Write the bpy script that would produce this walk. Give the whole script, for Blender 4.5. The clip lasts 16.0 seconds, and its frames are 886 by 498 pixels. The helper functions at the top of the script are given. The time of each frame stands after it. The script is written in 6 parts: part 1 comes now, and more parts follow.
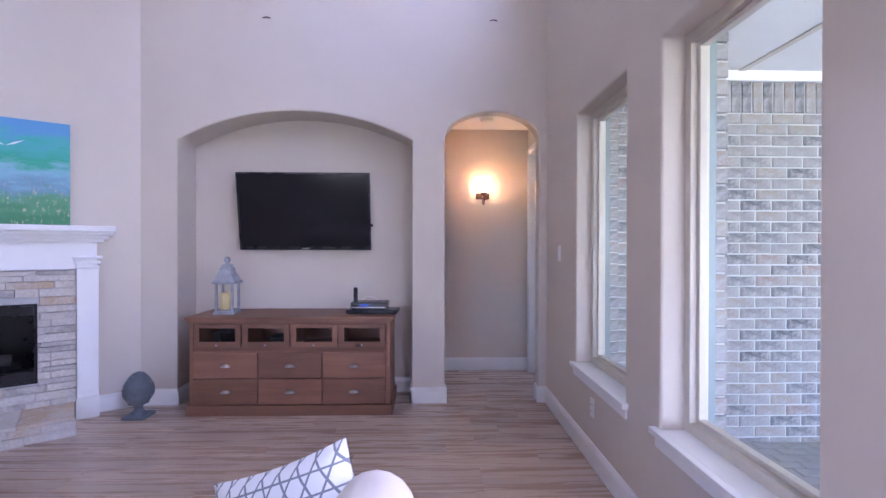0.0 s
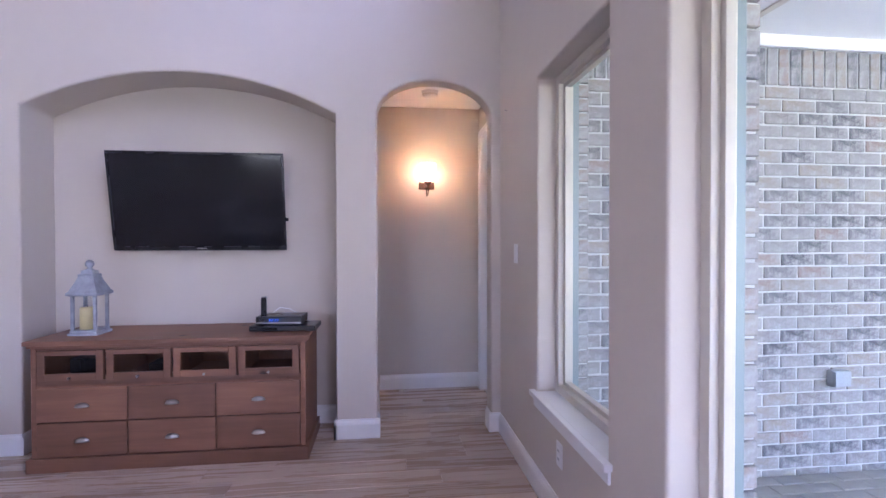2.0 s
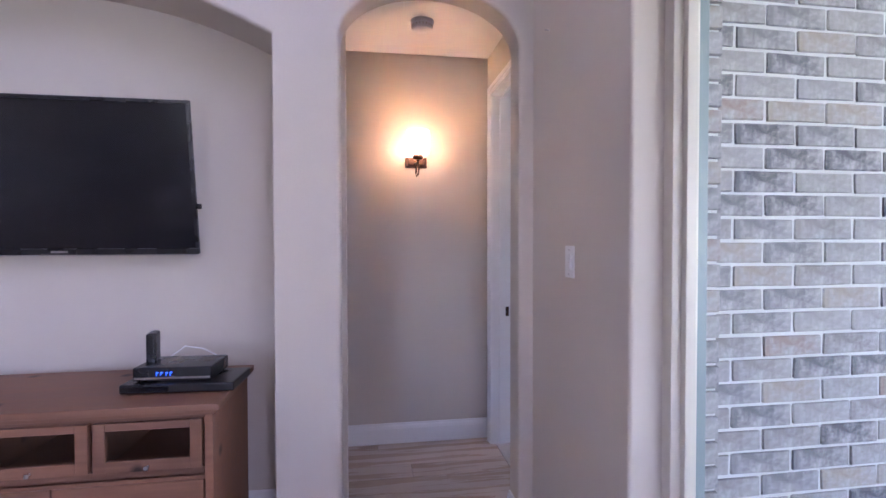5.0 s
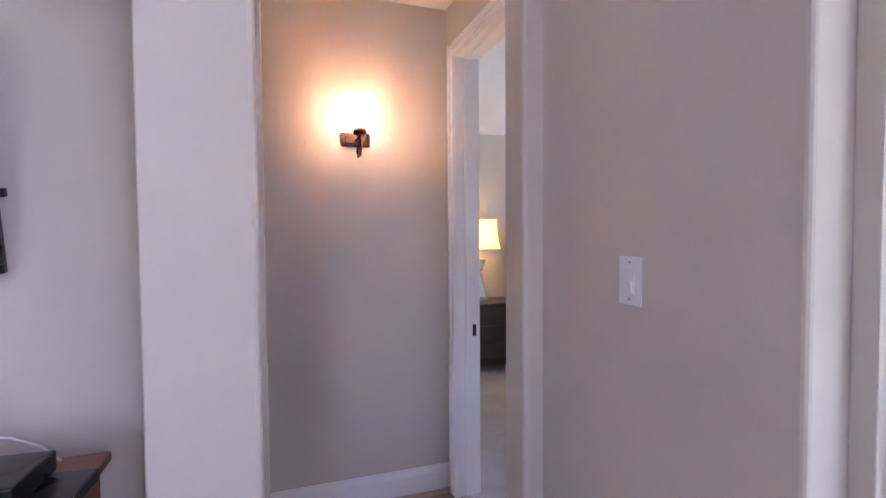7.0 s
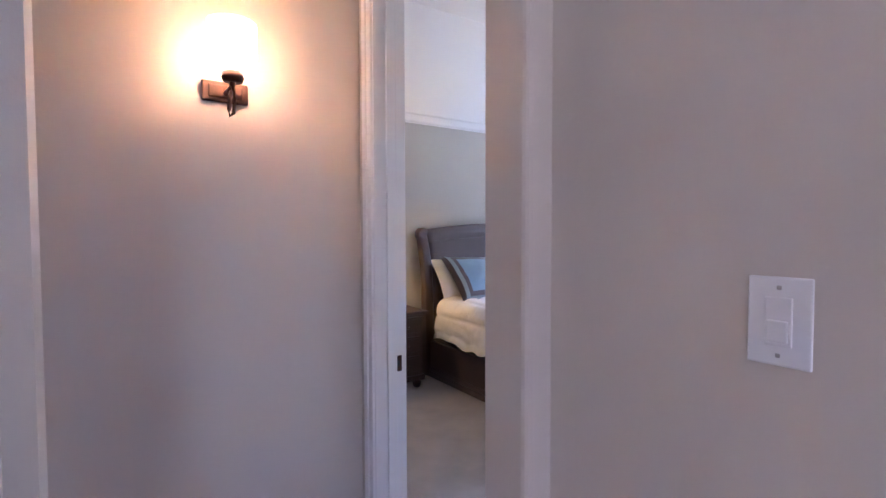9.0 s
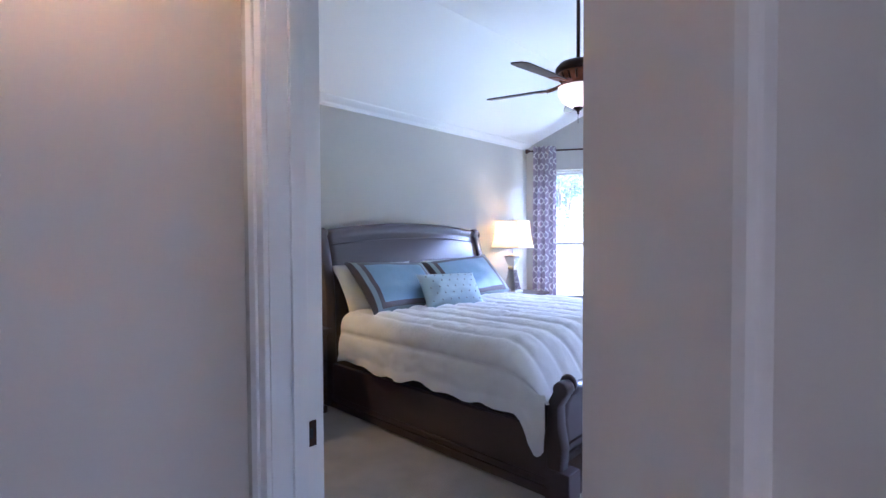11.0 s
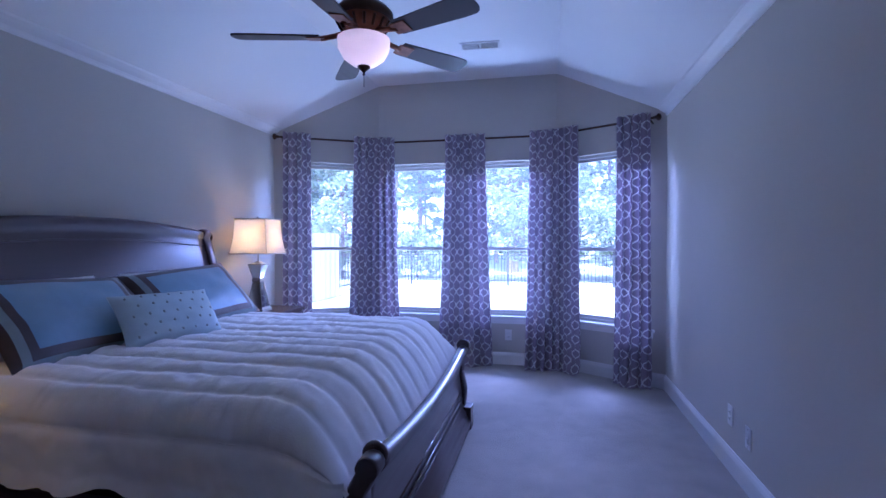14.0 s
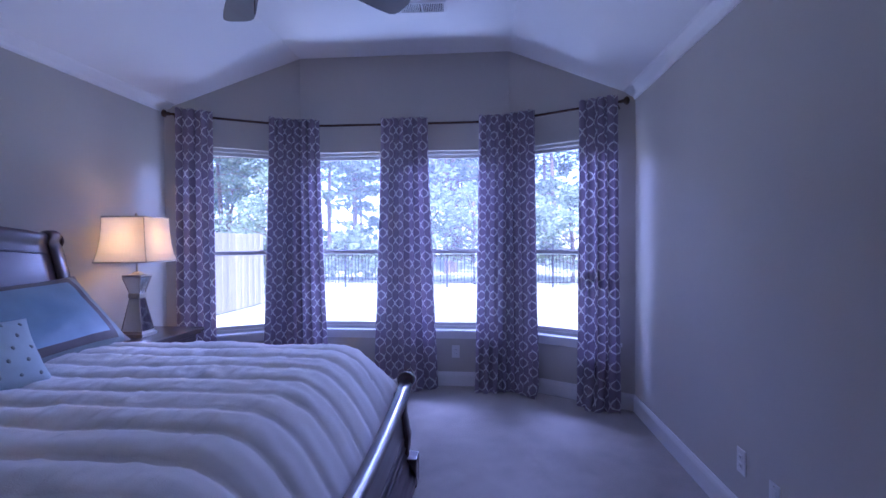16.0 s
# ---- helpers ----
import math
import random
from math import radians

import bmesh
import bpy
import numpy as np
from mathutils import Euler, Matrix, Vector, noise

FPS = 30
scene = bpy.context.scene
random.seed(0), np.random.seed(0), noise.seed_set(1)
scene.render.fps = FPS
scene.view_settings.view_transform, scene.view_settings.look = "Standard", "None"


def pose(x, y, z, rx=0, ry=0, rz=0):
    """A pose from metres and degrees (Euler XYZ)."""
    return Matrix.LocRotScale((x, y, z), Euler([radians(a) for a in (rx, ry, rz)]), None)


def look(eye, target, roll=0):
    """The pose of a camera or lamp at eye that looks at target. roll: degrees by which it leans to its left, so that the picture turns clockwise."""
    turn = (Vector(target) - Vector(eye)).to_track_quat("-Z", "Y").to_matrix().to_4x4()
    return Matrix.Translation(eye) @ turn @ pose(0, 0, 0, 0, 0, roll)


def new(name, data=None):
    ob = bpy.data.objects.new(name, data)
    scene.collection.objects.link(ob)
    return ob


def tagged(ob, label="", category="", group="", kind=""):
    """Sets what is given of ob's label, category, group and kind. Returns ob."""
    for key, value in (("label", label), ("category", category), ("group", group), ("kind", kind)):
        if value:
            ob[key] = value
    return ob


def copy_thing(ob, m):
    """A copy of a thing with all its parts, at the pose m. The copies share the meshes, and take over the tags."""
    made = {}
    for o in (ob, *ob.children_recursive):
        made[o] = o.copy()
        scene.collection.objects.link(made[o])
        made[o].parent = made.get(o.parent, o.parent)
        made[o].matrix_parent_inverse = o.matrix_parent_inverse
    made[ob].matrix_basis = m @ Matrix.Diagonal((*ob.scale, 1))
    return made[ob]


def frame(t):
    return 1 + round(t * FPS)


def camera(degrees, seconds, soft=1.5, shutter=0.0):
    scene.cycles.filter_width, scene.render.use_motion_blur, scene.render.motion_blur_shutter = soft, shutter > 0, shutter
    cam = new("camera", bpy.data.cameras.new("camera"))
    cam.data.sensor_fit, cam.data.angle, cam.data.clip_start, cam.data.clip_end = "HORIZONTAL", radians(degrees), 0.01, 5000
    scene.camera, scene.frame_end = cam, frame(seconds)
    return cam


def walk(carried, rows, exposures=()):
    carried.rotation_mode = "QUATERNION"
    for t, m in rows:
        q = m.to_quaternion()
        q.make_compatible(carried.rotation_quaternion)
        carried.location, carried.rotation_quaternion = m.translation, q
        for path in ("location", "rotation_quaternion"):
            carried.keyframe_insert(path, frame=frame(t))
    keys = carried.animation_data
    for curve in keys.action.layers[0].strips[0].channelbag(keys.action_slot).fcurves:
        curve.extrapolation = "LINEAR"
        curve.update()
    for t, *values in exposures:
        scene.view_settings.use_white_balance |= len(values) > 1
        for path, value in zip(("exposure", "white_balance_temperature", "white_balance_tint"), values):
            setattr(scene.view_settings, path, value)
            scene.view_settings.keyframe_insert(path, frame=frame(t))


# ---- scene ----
cam = camera(85.5, 16.0)
PATH = [
    (0, (0.179, -0.045, 1.374), (0.232, 1.954, 1.363), 0.1),
    (0.5, (0.226, 0.108, 1.375), (0.382, 2.102, 1.361), 0.1),
    (1, (0.253, 0.314, 1.376), (0.461, 2.303, 1.356), 0.1),
    (1.5, (0.296, 0.511, 1.386), (0.528, 2.498, 1.359), 0.0),
    (2, (0.362, 0.711, 1.392), (0.603, 2.696, 1.365), -0.1),
    (2.5, (0.423, 0.907, 1.386), (0.668, 2.892, 1.356), -0.1),
    (3, (0.44, 1.13, 1.407), (0.699, 3.113, 1.366), -0.1),
    (3.5, (0.457, 1.331, 1.392), (0.725, 3.312, 1.353), -0.2),
    (4, (0.499, 1.542, 1.404), (0.766, 3.524, 1.361), -0.1),
    (4.5, (0.498, 1.738, 1.406), (0.778, 3.718, 1.364), -0.1),
    (5, (0.433, 1.972, 1.41), (0.74, 3.948, 1.367), -0.1),
    (7.5, (0.355, 2.898, 1.453), (1.129, 4.741, 1.38), -0.4),
    (8, (0.374, 3.058, 1.456), (1.262, 4.849, 1.383), -0.3),
    (10.5, (0.643, 3.966, 1.412), (2.025, 5.411, 1.35), -0.2),
    (11, (0.73, 4.084, 1.403), (2.187, 5.454, 1.35), -0.3),
    (11.5, (0.828, 4.212, 1.398), (2.374, 5.48, 1.347), -0.2),
    (12, (0.941, 4.347, 1.389), (2.582, 5.49, 1.358), 0.2),
    (12.5, (1.027, 4.435, 1.387), (2.756, 5.439, 1.359), 0.2),
    (13, (1.132, 4.587, 1.383), (2.952, 5.415, 1.354), 0.2),
    (13.5, (1.252, 4.683, 1.376), (3.154, 5.303, 1.346), 0.2),
    (14, (1.425, 4.739, 1.372), (3.38, 5.164, 1.343), 0.0),
    (14.5, (1.617, 4.798, 1.369), (3.592, 5.115, 1.339), -0.1),
    (15, (1.81, 4.863, 1.378), (3.797, 5.093, 1.343), -0.1),
    (15.5, (1.997, 4.911, 1.38), (3.989, 5.083, 1.345), -0.2),
    (16, (2.187, 4.901, 1.4), (4.18, 5.064, 1.368), -0.3),
]
walk(cam, [(t, look(eye, target, roll)) for t, eye, target, roll in PATH],
     [(0, 4.05, 5250, 41), (2, 4.1, 5250, 41), (5, 4.1, 5300, 42), (8, 4.25, 5350, 43), (10.5, 4.0, 4850, 34), (11.5, 3.75, 4600, 31), (12.5, 3.1, 4220, 32), (13.5, 2.65, 4250, 42), (16, 2.1, 4500, 56)])

# ---- world, sun, large lights ----
world = bpy.data.worlds.new("sky")
scene.world = world
world.use_nodes = True
wn = world.node_tree
sky = wn.nodes.new("ShaderNodeTexSky")
sky.sky_type = "NISHITA"
sky.sun_disc = False
SUN_EL, SUN_AZ = 58.0, 262.0
sky.sun_elevation, sky.sun_rotation = radians(SUN_EL), radians(SUN_AZ)
wn.links.new(sky.outputs[0], wn.nodes["Background"].inputs[0])
wn.nodes["Background"].inputs[1].default_value = 0.15
sun = new("sun", bpy.data.lights.new("sun", "SUN"))
sun.data.energy, sun.data.angle, sun.data.color = 4.8, radians(0.6), (1.0, 0.96, 0.91)
_az, _el = radians(SUN_AZ), radians(SUN_EL)
sun.matrix_basis = look((0, 0, 30), (-math.sin(_az) * math.cos(_el), -math.cos(_az) * math.cos(_el), 30 - math.sin(_el)))


def area_lamp(name, eye, target, w, h, watts, colour):
    d = bpy.data.lights.new(name, "AREA")
    d.shape, d.size, d.size_y, d.energy, d.color = "RECTANGLE", w, h, watts, colour
    ob = new(name, d)
    ob.matrix_basis = look(eye, target)
    return ob


def bulb(name, x, y, z, watts, colour, r=0.03):
    d = bpy.data.lights.new(name, "POINT")
    d.energy, d.color, d.shadow_soft_size = watts, colour, r
    ob = new(name, d)
    ob.location = (x, y, z)
    return ob


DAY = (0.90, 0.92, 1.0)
# Added fill lamp in a made-up opening of the unseen back wall.
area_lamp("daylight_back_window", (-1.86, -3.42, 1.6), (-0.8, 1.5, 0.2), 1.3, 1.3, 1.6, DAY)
area_lamp("daylight_side_window", (1.30, 0.385, 1.43), (-1, 0.9, 0.0), 0.8, 1.7, 2.6, DAY)
area_lamp("daylight_upper_windows", (1.52, 1.62, 4.25), (-2.6, 2.6, 1.8), 3.6, 1.1, 7.2, DAY)
# Added lamp out in the yard, hidden above the bay panes, boosts skylight.
area_lamp("daylight_bay_window", (9.3, 4.7, 3.3), (3.9, 6.4, 0.8), 3.6, 0.8, 85.0, (0.76, 0.86, 1.0))
# Added greenish lamp hidden below the sill imitates light bounced off the lawn.
area_lamp("daylight_bay_ground", (7.75, 5.66, 0.12), (6.2, 5.66, 1.6), 3.2, 0.5, 18.0, (0.82, 1.0, 0.93))
WARM = (1.0, 0.58, 0.10)

# ---- materials ----
def nodes_of(name):
    m = bpy.data.materials.new(name)
    m.use_nodes = True
    return m, m.node_tree.nodes, m.node_tree.links, m.node_tree.nodes["Principled BSDF"]


def setin(node, **kw):
    for k, v in kw.items():
        node.inputs[k.replace("_", " ")].default_value = v


def ramp(N, L, src, stops):
    r = N.new("ShaderNodeValToRGB")
    e = r.color_ramp.elements
    while len(e) < len(stops):
        e.new(0.5)
    for el, (p, c) in zip(e, stops):
        el.position, el.color = p, (*c, 1) if len(c) == 3 else c
    L.new(src, r.inputs[0])
    return r


def mixc(N, L, fac, a, b, mode="MIX"):
    m = N.new("ShaderNodeMix")
    m.data_type, m.blend_type = "RGBA", mode
    for sock, v in ((m.inputs[0], fac), (m.inputs[6], a), (m.inputs[7], b)):
        if isinstance(v, bpy.types.NodeSocket):
            L.new(v, sock)
        elif isinstance(v, (int, float)):
            sock.default_value = v
        else:
            sock.default_value = (*v, 1)
    return m.outputs[2]


def noise_of(N, L, scale, detail=4.0, rough=0.55, stretch=None, kind="Object"):
    tc = N.new("ShaderNodeTexCoord")
    src = tc.outputs[kind]
    if stretch:
        mp = N.new("ShaderNodeMapping")
        mp.inputs["Scale"].default_value = stretch
        L.new(src, mp.inputs[0])
        src = mp.outputs[0]
    n = N.new("ShaderNodeTexNoise")
    setin(n, Scale=scale, Detail=detail, Roughness=rough)
    L.new(src, n.inputs["Vector"])
    return n.outputs[0]


def bumped(N, L, b, height, strength, dist):
    u = N.new("ShaderNodeBump")
    u.inputs["Strength"].default_value, u.inputs["Distance"].default_value = strength, dist
    L.new(height, u.inputs["Height"])
    L.new(u.outputs[0], b.inputs["Normal"])


def plain(name, col, rough=0.5, metal=0.0, var=0.06, scale=6.0, fine=180.0, bump=0.1, dist=0.001, stretch=None, spec=0.5, sheen=0.0, coat=0.0):
    """Paint, cloth or metal with broad and fine variation."""
    m, N, L, b = nodes_of(name)
    big = noise_of(N, L, scale, stretch=stretch)
    small = noise_of(N, L, fine, 2.0, stretch=stretch)
    dark = tuple(max(0, c * (1 - var * 2)) for c in col)
    light = tuple(min(1, c * (1 + var)) for c in col)
    r = ramp(N, L, big, [(0.3, dark), (0.7, light)])
    c = mixc(N, L, 0.25, r.outputs[0], mixc(N, L, small, dark, light))
    L.new(c, b.inputs["Base Color"])
    setin(b, Roughness=rough, Metallic=metal)
    b.inputs["Specular IOR Level"].default_value = spec
    b.inputs["Sheen Weight"].default_value = sheen
    b.inputs["Coat Weight"].default_value = coat
    b.inputs["Coat Roughness"].default_value = 0.12
    rr = N.new("ShaderNodeMapRange")
    setin(rr, To_Min=max(0.02, rough - 0.08), To_Max=min(1, rough + 0.08))
    L.new(big, rr.inputs[0])
    L.new(rr.outputs[0], b.inputs["Roughness"])
    if bump:
        bumped(N, L, b, small, bump, dist)
    return m


def wood(name, dark, light, rough=0.45, along=0, scale=3.0, rnd=True, coat=0.0, knots=False, bump=0.15, coat_rough=0.15, tones=(0.72, 1.12)):
    """Grain that runs along the given axis; pieces differ by Object Info's Random."""
    m, N, L, b = nodes_of(name)
    tc = N.new("ShaderNodeTexCoord")
    oi = N.new("ShaderNodeObjectInfo")
    add = N.new("ShaderNodeVectorMath")
    add.operation = "MULTIPLY_ADD"
    L.new(oi.outputs["Random"], add.inputs[0])
    add.inputs[1].default_value = (37.0, 19.0, 53.0)
    L.new(tc.outputs["Object"], add.inputs[2])
    mp = N.new("ShaderNodeMapping")
    s = [9.0, 9.0, 9.0]
    s[along] = 0.55
    mp.inputs["Scale"].default_value = s
    L.new(add.outputs[0], mp.inputs[0])
    n1 = N.new("ShaderNodeTexNoise")
    setin(n1, Scale=scale, Detail=6.0, Roughness=0.62, Distortion=0.7)
    L.new(mp.outputs[0], n1.inputs["Vector"])
    n2 = N.new("ShaderNodeTexNoise")
    setin(n2, Scale=scale * 6, Detail=3.0, Roughness=0.6)
    L.new(mp.outputs[0], n2.inputs["Vector"])
    n3 = N.new("ShaderNodeTexNoise")
    setin(n3, Scale=2.2, Detail=3.0)
    L.new(add.outputs[0], n3.inputs["Vector"])
    r = ramp(N, L, n1.outputs[0], [(0.25, dark), (0.5, tuple((a + c) / 2 for a, c in zip(dark, light))), (0.75, light)])
    c = mixc(N, L, 0.35, r.outputs[0], mixc(N, L, n2.outputs[0], dark, light))
    c = mixc(N, L, 0.5, c, mixc(N, L, n3.outputs[0], dark, light))
    if rnd:
        tone = ramp(N, L, oi.outputs["Random"], [(0.0, (tones[0],) * 3), (1.0, (tones[1], tones[1] * 0.985, tones[1] * 0.965))])
        c = mixc(N, L, 1.0, c, tone.outputs[0], "MULTIPLY")
    if knots:
        v = N.new("ShaderNodeTexVoronoi")
        setin(v, Scale=3.2)
        L.new(add.outputs[0], v.inputs["Vector"])
        k = ramp(N, L, v.outputs["Distance"], [(0.03, (1, 1, 1)), (0.10, (0, 0, 0))])
        c = mixc(N, L, k.outputs[0], c, tuple(a * 0.4 for a in dark))
    L.new(c, b.inputs["Base Color"])
    setin(b, Roughness=rough)
    b.inputs["Coat Weight"].default_value = coat
    b.inputs["Coat Roughness"].default_value = coat_rough
    rr = N.new("ShaderNodeMapRange")
    setin(rr, To_Min=max(0.05, rough - 0.1), To_Max=rough + 0.12)
    L.new(n1.outputs[0], rr.inputs[0])
    L.new(rr.outputs[0], b.inputs["Roughness"])
    if bump:
        bumped(N, L, b, n2.outputs[0], bump, 0.001)
    return m


def pieces_mat(name, stops, rough, scale, fine, bump, blotch, per="Random"):
    """Brick or stone pieces: a tone for each piece, mottled."""
    m, N, L, b = nodes_of(name)
    if per == "Random":
        rnd = N.new("ShaderNodeObjectInfo").outputs["Random"]
    else:
        rnd = N.new("ShaderNodeNewGeometry").outputs["Random Per Island"]
    r = ramp(N, L, rnd, stops)
    r.color_ramp.interpolation = "CONSTANT"
    n = noise_of(N, L, scale, 6.0, 0.65)
    f = noise_of(N, L, fine, 3.0)
    k = ramp(N, L, n, [(0.42, (0, 0, 0)), (0.62, (1, 1, 1))])
    c = mixc(N, L, k.outputs[0], r.outputs[0], blotch)
    c2 = mixc(N, L, f, (0.55, 0.55, 0.55), (1.25, 1.25, 1.25))
    c = mixc(N, L, 0.8, c, c2, "MULTIPLY")
    L.new(c, b.inputs["Base Color"])
    setin(b, Roughness=rough)
    bumped(N, L, b, n, bump, 0.006)
    return m


def glass_mat(name, tint=(1, 1, 1)):
    m, N, L, b = nodes_of(name)
    N.remove(b)
    t, g, mx, fr = (N.new("ShaderNodeBsdf" + k) if k in ("Transparent", "Glossy") else N.new(k) for k in ("Transparent", "Glossy", "ShaderNodeMixShader", "ShaderNodeFresnel"))
    t.inputs[0].default_value = (*tint, 1)
    g.inputs["Roughness"].default_value = 0.01
    fr.inputs[0].default_value = 1.4
    L.new(fr.outputs[0], mx.inputs[0])
    L.new(t.outputs[0], mx.inputs[1])
    L.new(g.outputs[0], mx.inputs[2])
    L.new(mx.outputs[0], N["Material Output"].inputs[0])
    return m


def glow_mat(name, base, emit, strength, rough=0.5):
    m, N, L, b = nodes_of(name)
    n = noise_of(N, L, 60, 2.0)
    L.new(mixc(N, L, n, tuple(c * 0.92 for c in base), base), b.inputs["Base Color"])
    setin(b, Roughness=rough)
    b.inputs["Emission Color"].default_value = (*emit, 1)
    b.inputs["Emission Strength"].default_value = strength
    return m


M_WALL = plain("wall_paint", (0.60, 0.535, 0.455), 0.75, var=0.025, scale=1.3, fine=95, bump=0.22, dist=0.0018)
M_BWALL = plain("bedroom_paint", (0.55, 0.52, 0.455), 0.75, var=0.025, scale=1.3, fine=95, bump=0.22, dist=0.0018)
M_CEIL = plain("ceiling_paint", (0.82, 0.81, 0.78), 0.85, var=0.015, scale=1.1, fine=120, bump=0.2, dist=0.0015)
M_TRIM = plain("white_trim_paint", (0.80, 0.79, 0.77), 0.35, var=0.02, scale=3, fine=60, bump=0.04)
M_FRAME = plain("beige_window_vinyl", (0.60, 0.55, 0.46), 0.4, var=0.03, scale=4, fine=90, bump=0.05)
M_WFRAME = plain("bay_window_vinyl", (0.62, 0.60, 0.56), 0.4, var=0.03, scale=4, fine=90, bump=0.05)
M_COVER = plain("grey_green_cover", (0.20, 0.25, 0.25), 0.4, var=0.04, scale=5, fine=90, bump=0.05)
M_GLASS = glass_mat("window_glass", (0.97, 0.985, 0.98))
# A pale translucent veil in the pane imitates haze and glare over the yard.
def hazed_glass():
    m = glass_mat("hazed_bay_glass", (0.95, 0.97, 0.97))
    N, L = m.node_tree.nodes, m.node_tree.links
    t, mx = N.new("ShaderNodeBsdfTranslucent"), N.new("ShaderNodeMixShader")
    t.inputs[0].default_value = (0.9, 0.93, 0.95, 1)
    n = noise_of(N, L, 3.0, 3.0)
    amount = N.new("ShaderNodeMapRange")
    setin(amount, To_Min=0.05, To_Max=0.11)
    L.new(n, amount.inputs[0])
    L.new(amount.outputs[0], mx.inputs[0])
    L.new(N["Mix Shader"].outputs[0], mx.inputs[1])
    L.new(t.outputs[0], mx.inputs[2])
    L.new(mx.outputs[0], N["Material Output"].inputs[0])
    return m


M_BAYGLASS = hazed_glass()
M_PLANK = wood("floor_plank", (0.305, 0.225, 0.170), (0.52, 0.40, 0.31), 0.27, along=0, scale=2.1, tones=(0.84, 1.08))
M_GAP = plain("plank_gap", (0.05, 0.035, 0.028), 0.8)
M_CARPET = plain("cut_pile_carpet", (0.47, 0.425, 0.38), 0.95, var=0.10, scale=5, fine=320, bump=0.9, dist=0.006, spec=0.1, sheen=0.3)
M_CONSOLE = wood("reclaimed_pine", (0.085, 0.036, 0.020), (0.35, 0.168, 0.093), 0.5, along=0, scale=2.4, knots=True, bump=0.3)
M_DARKWOOD = wood("espresso_wood", (0.028, 0.014, 0.014), (0.076, 0.037, 0.034), 0.36, along=0, scale=2.0, rnd=False, coat=0.9, bump=0.05, coat_rough=0.27)
M_IRON = plain("dark_iron", (0.035, 0.03, 0.028), 0.5, 0.7, var=0.15, scale=20)
M_BRONZE = plain("oiled_bronze", (0.075, 0.042, 0.028), 0.38, 0.8, var=0.25, scale=14)
M_COPPER = plain("copper_highlight_bronze", (0.30, 0.13, 0.075), 0.35, 0.8, var=0.3, scale=18)
M_NICKEL = plain("aged_nickel", (0.42, 0.40, 0.37), 0.32, 1.0, var=0.12, scale=25)
M_MORTAR = plain("pale_mortar", (0.55, 0.55, 0.54), 0.95, var=0.06, scale=9, fine=160, bump=0.5, dist=0.003)
BRICK_TONES = [(0.0, (0.245, 0.230, 0.222)), (0.22, (0.285, 0.275, 0.268)), (0.45, (0.190, 0.187, 0.192)), (0.58, (0.310, 0.272, 0.232)), (0.72, (0.150, 0.150, 0.158)), (0.84, (0.285, 0.222, 0.195)), (0.92, (0.115, 0.114, 0.124))]
M_BRICK = pieces_mat("tumbled_brick", BRICK_TONES, 0.9, 16.0, 70.0, 0.6, (0.36, 0.35, 0.345))
M_BRICKS = pieces_mat("tumbled_brick_field", BRICK_TONES, 0.9, 16.0, 70.0, 0.6, (0.36, 0.35, 0.345), "island")
STONE_TONES = [(0.0, (0.58, 0.55, 0.50)), (0.25, (0.46, 0.43, 0.40)), (0.45, (0.64, 0.60, 0.53)), (0.65, (0.36, 0.33, 0.31)), (0.78, (0.50, 0.38, 0.25)), (0.88, (0.62, 0.58, 0.54))]
M_STONE = pieces_mat("stacked_ledger_stone", STONE_TONES, 0.85, 9.0, 50.0, 0.8, (0.55, 0.50, 0.44))
M_WHITE = plain("white_plastic", (0.78, 0.77, 0.75), 0.35, var=0.02, bump=0.0)
M_BLACK = plain("black_plastic", (0.012, 0.012, 0.013), 0.28, var=0.1, bump=0.0)


def screen_mat():
    m, N, L, b = nodes_of("dark_glossy_screen")
    n = noise_of(N, L, 3)
    L.new(mixc(N, L, n, (0.006, 0.006, 0.008), (0.010, 0.010, 0.013)), b.inputs["Base Color"])
    setin(b, Roughness=0.12)
    return m


M_SCREEN = screen_mat()

# ---- building helpers ----
def add_box(bm, x0, x1, y0, y1, z0, z1, bevel=0.0, seg=2, mat=None):
    tmp = bmesh.new()
    bmesh.ops.create_cube(tmp, size=1.0)
    bmesh.ops.transform(tmp, matrix=Matrix.LocRotScale(((x0 + x1) / 2, (y0 + y1) / 2, (z0 + z1) / 2), None, (abs(x1 - x0), abs(y1 - y0), abs(z1 - z0))), verts=tmp.verts)
    if bevel:
        bmesh.ops.bevel(tmp, geom=list(tmp.edges), offset=bevel, segments=seg, affect="EDGES", profile=0.6)
    if mat is not None:
        bmesh.ops.transform(tmp, matrix=mat, verts=tmp.verts)
    merge(bm, tmp)
    return bm


def merge(bm, tmp):
    ids = {}
    for v in tmp.verts:
        ids[v] = bm.verts.new(v.co)
    for f in tmp.faces:
        try:
            nf = bm.faces.new([ids[v] for v in f.verts])
            nf.smooth = f.smooth
        except ValueError:
            pass
    tmp.free()


def box(x0, x1, y0, y1, z0, z1, bevel=0.0, seg=2):
    return add_box(bmesh.new(), x0, x1, y0, y1, z0, z1, bevel, seg)


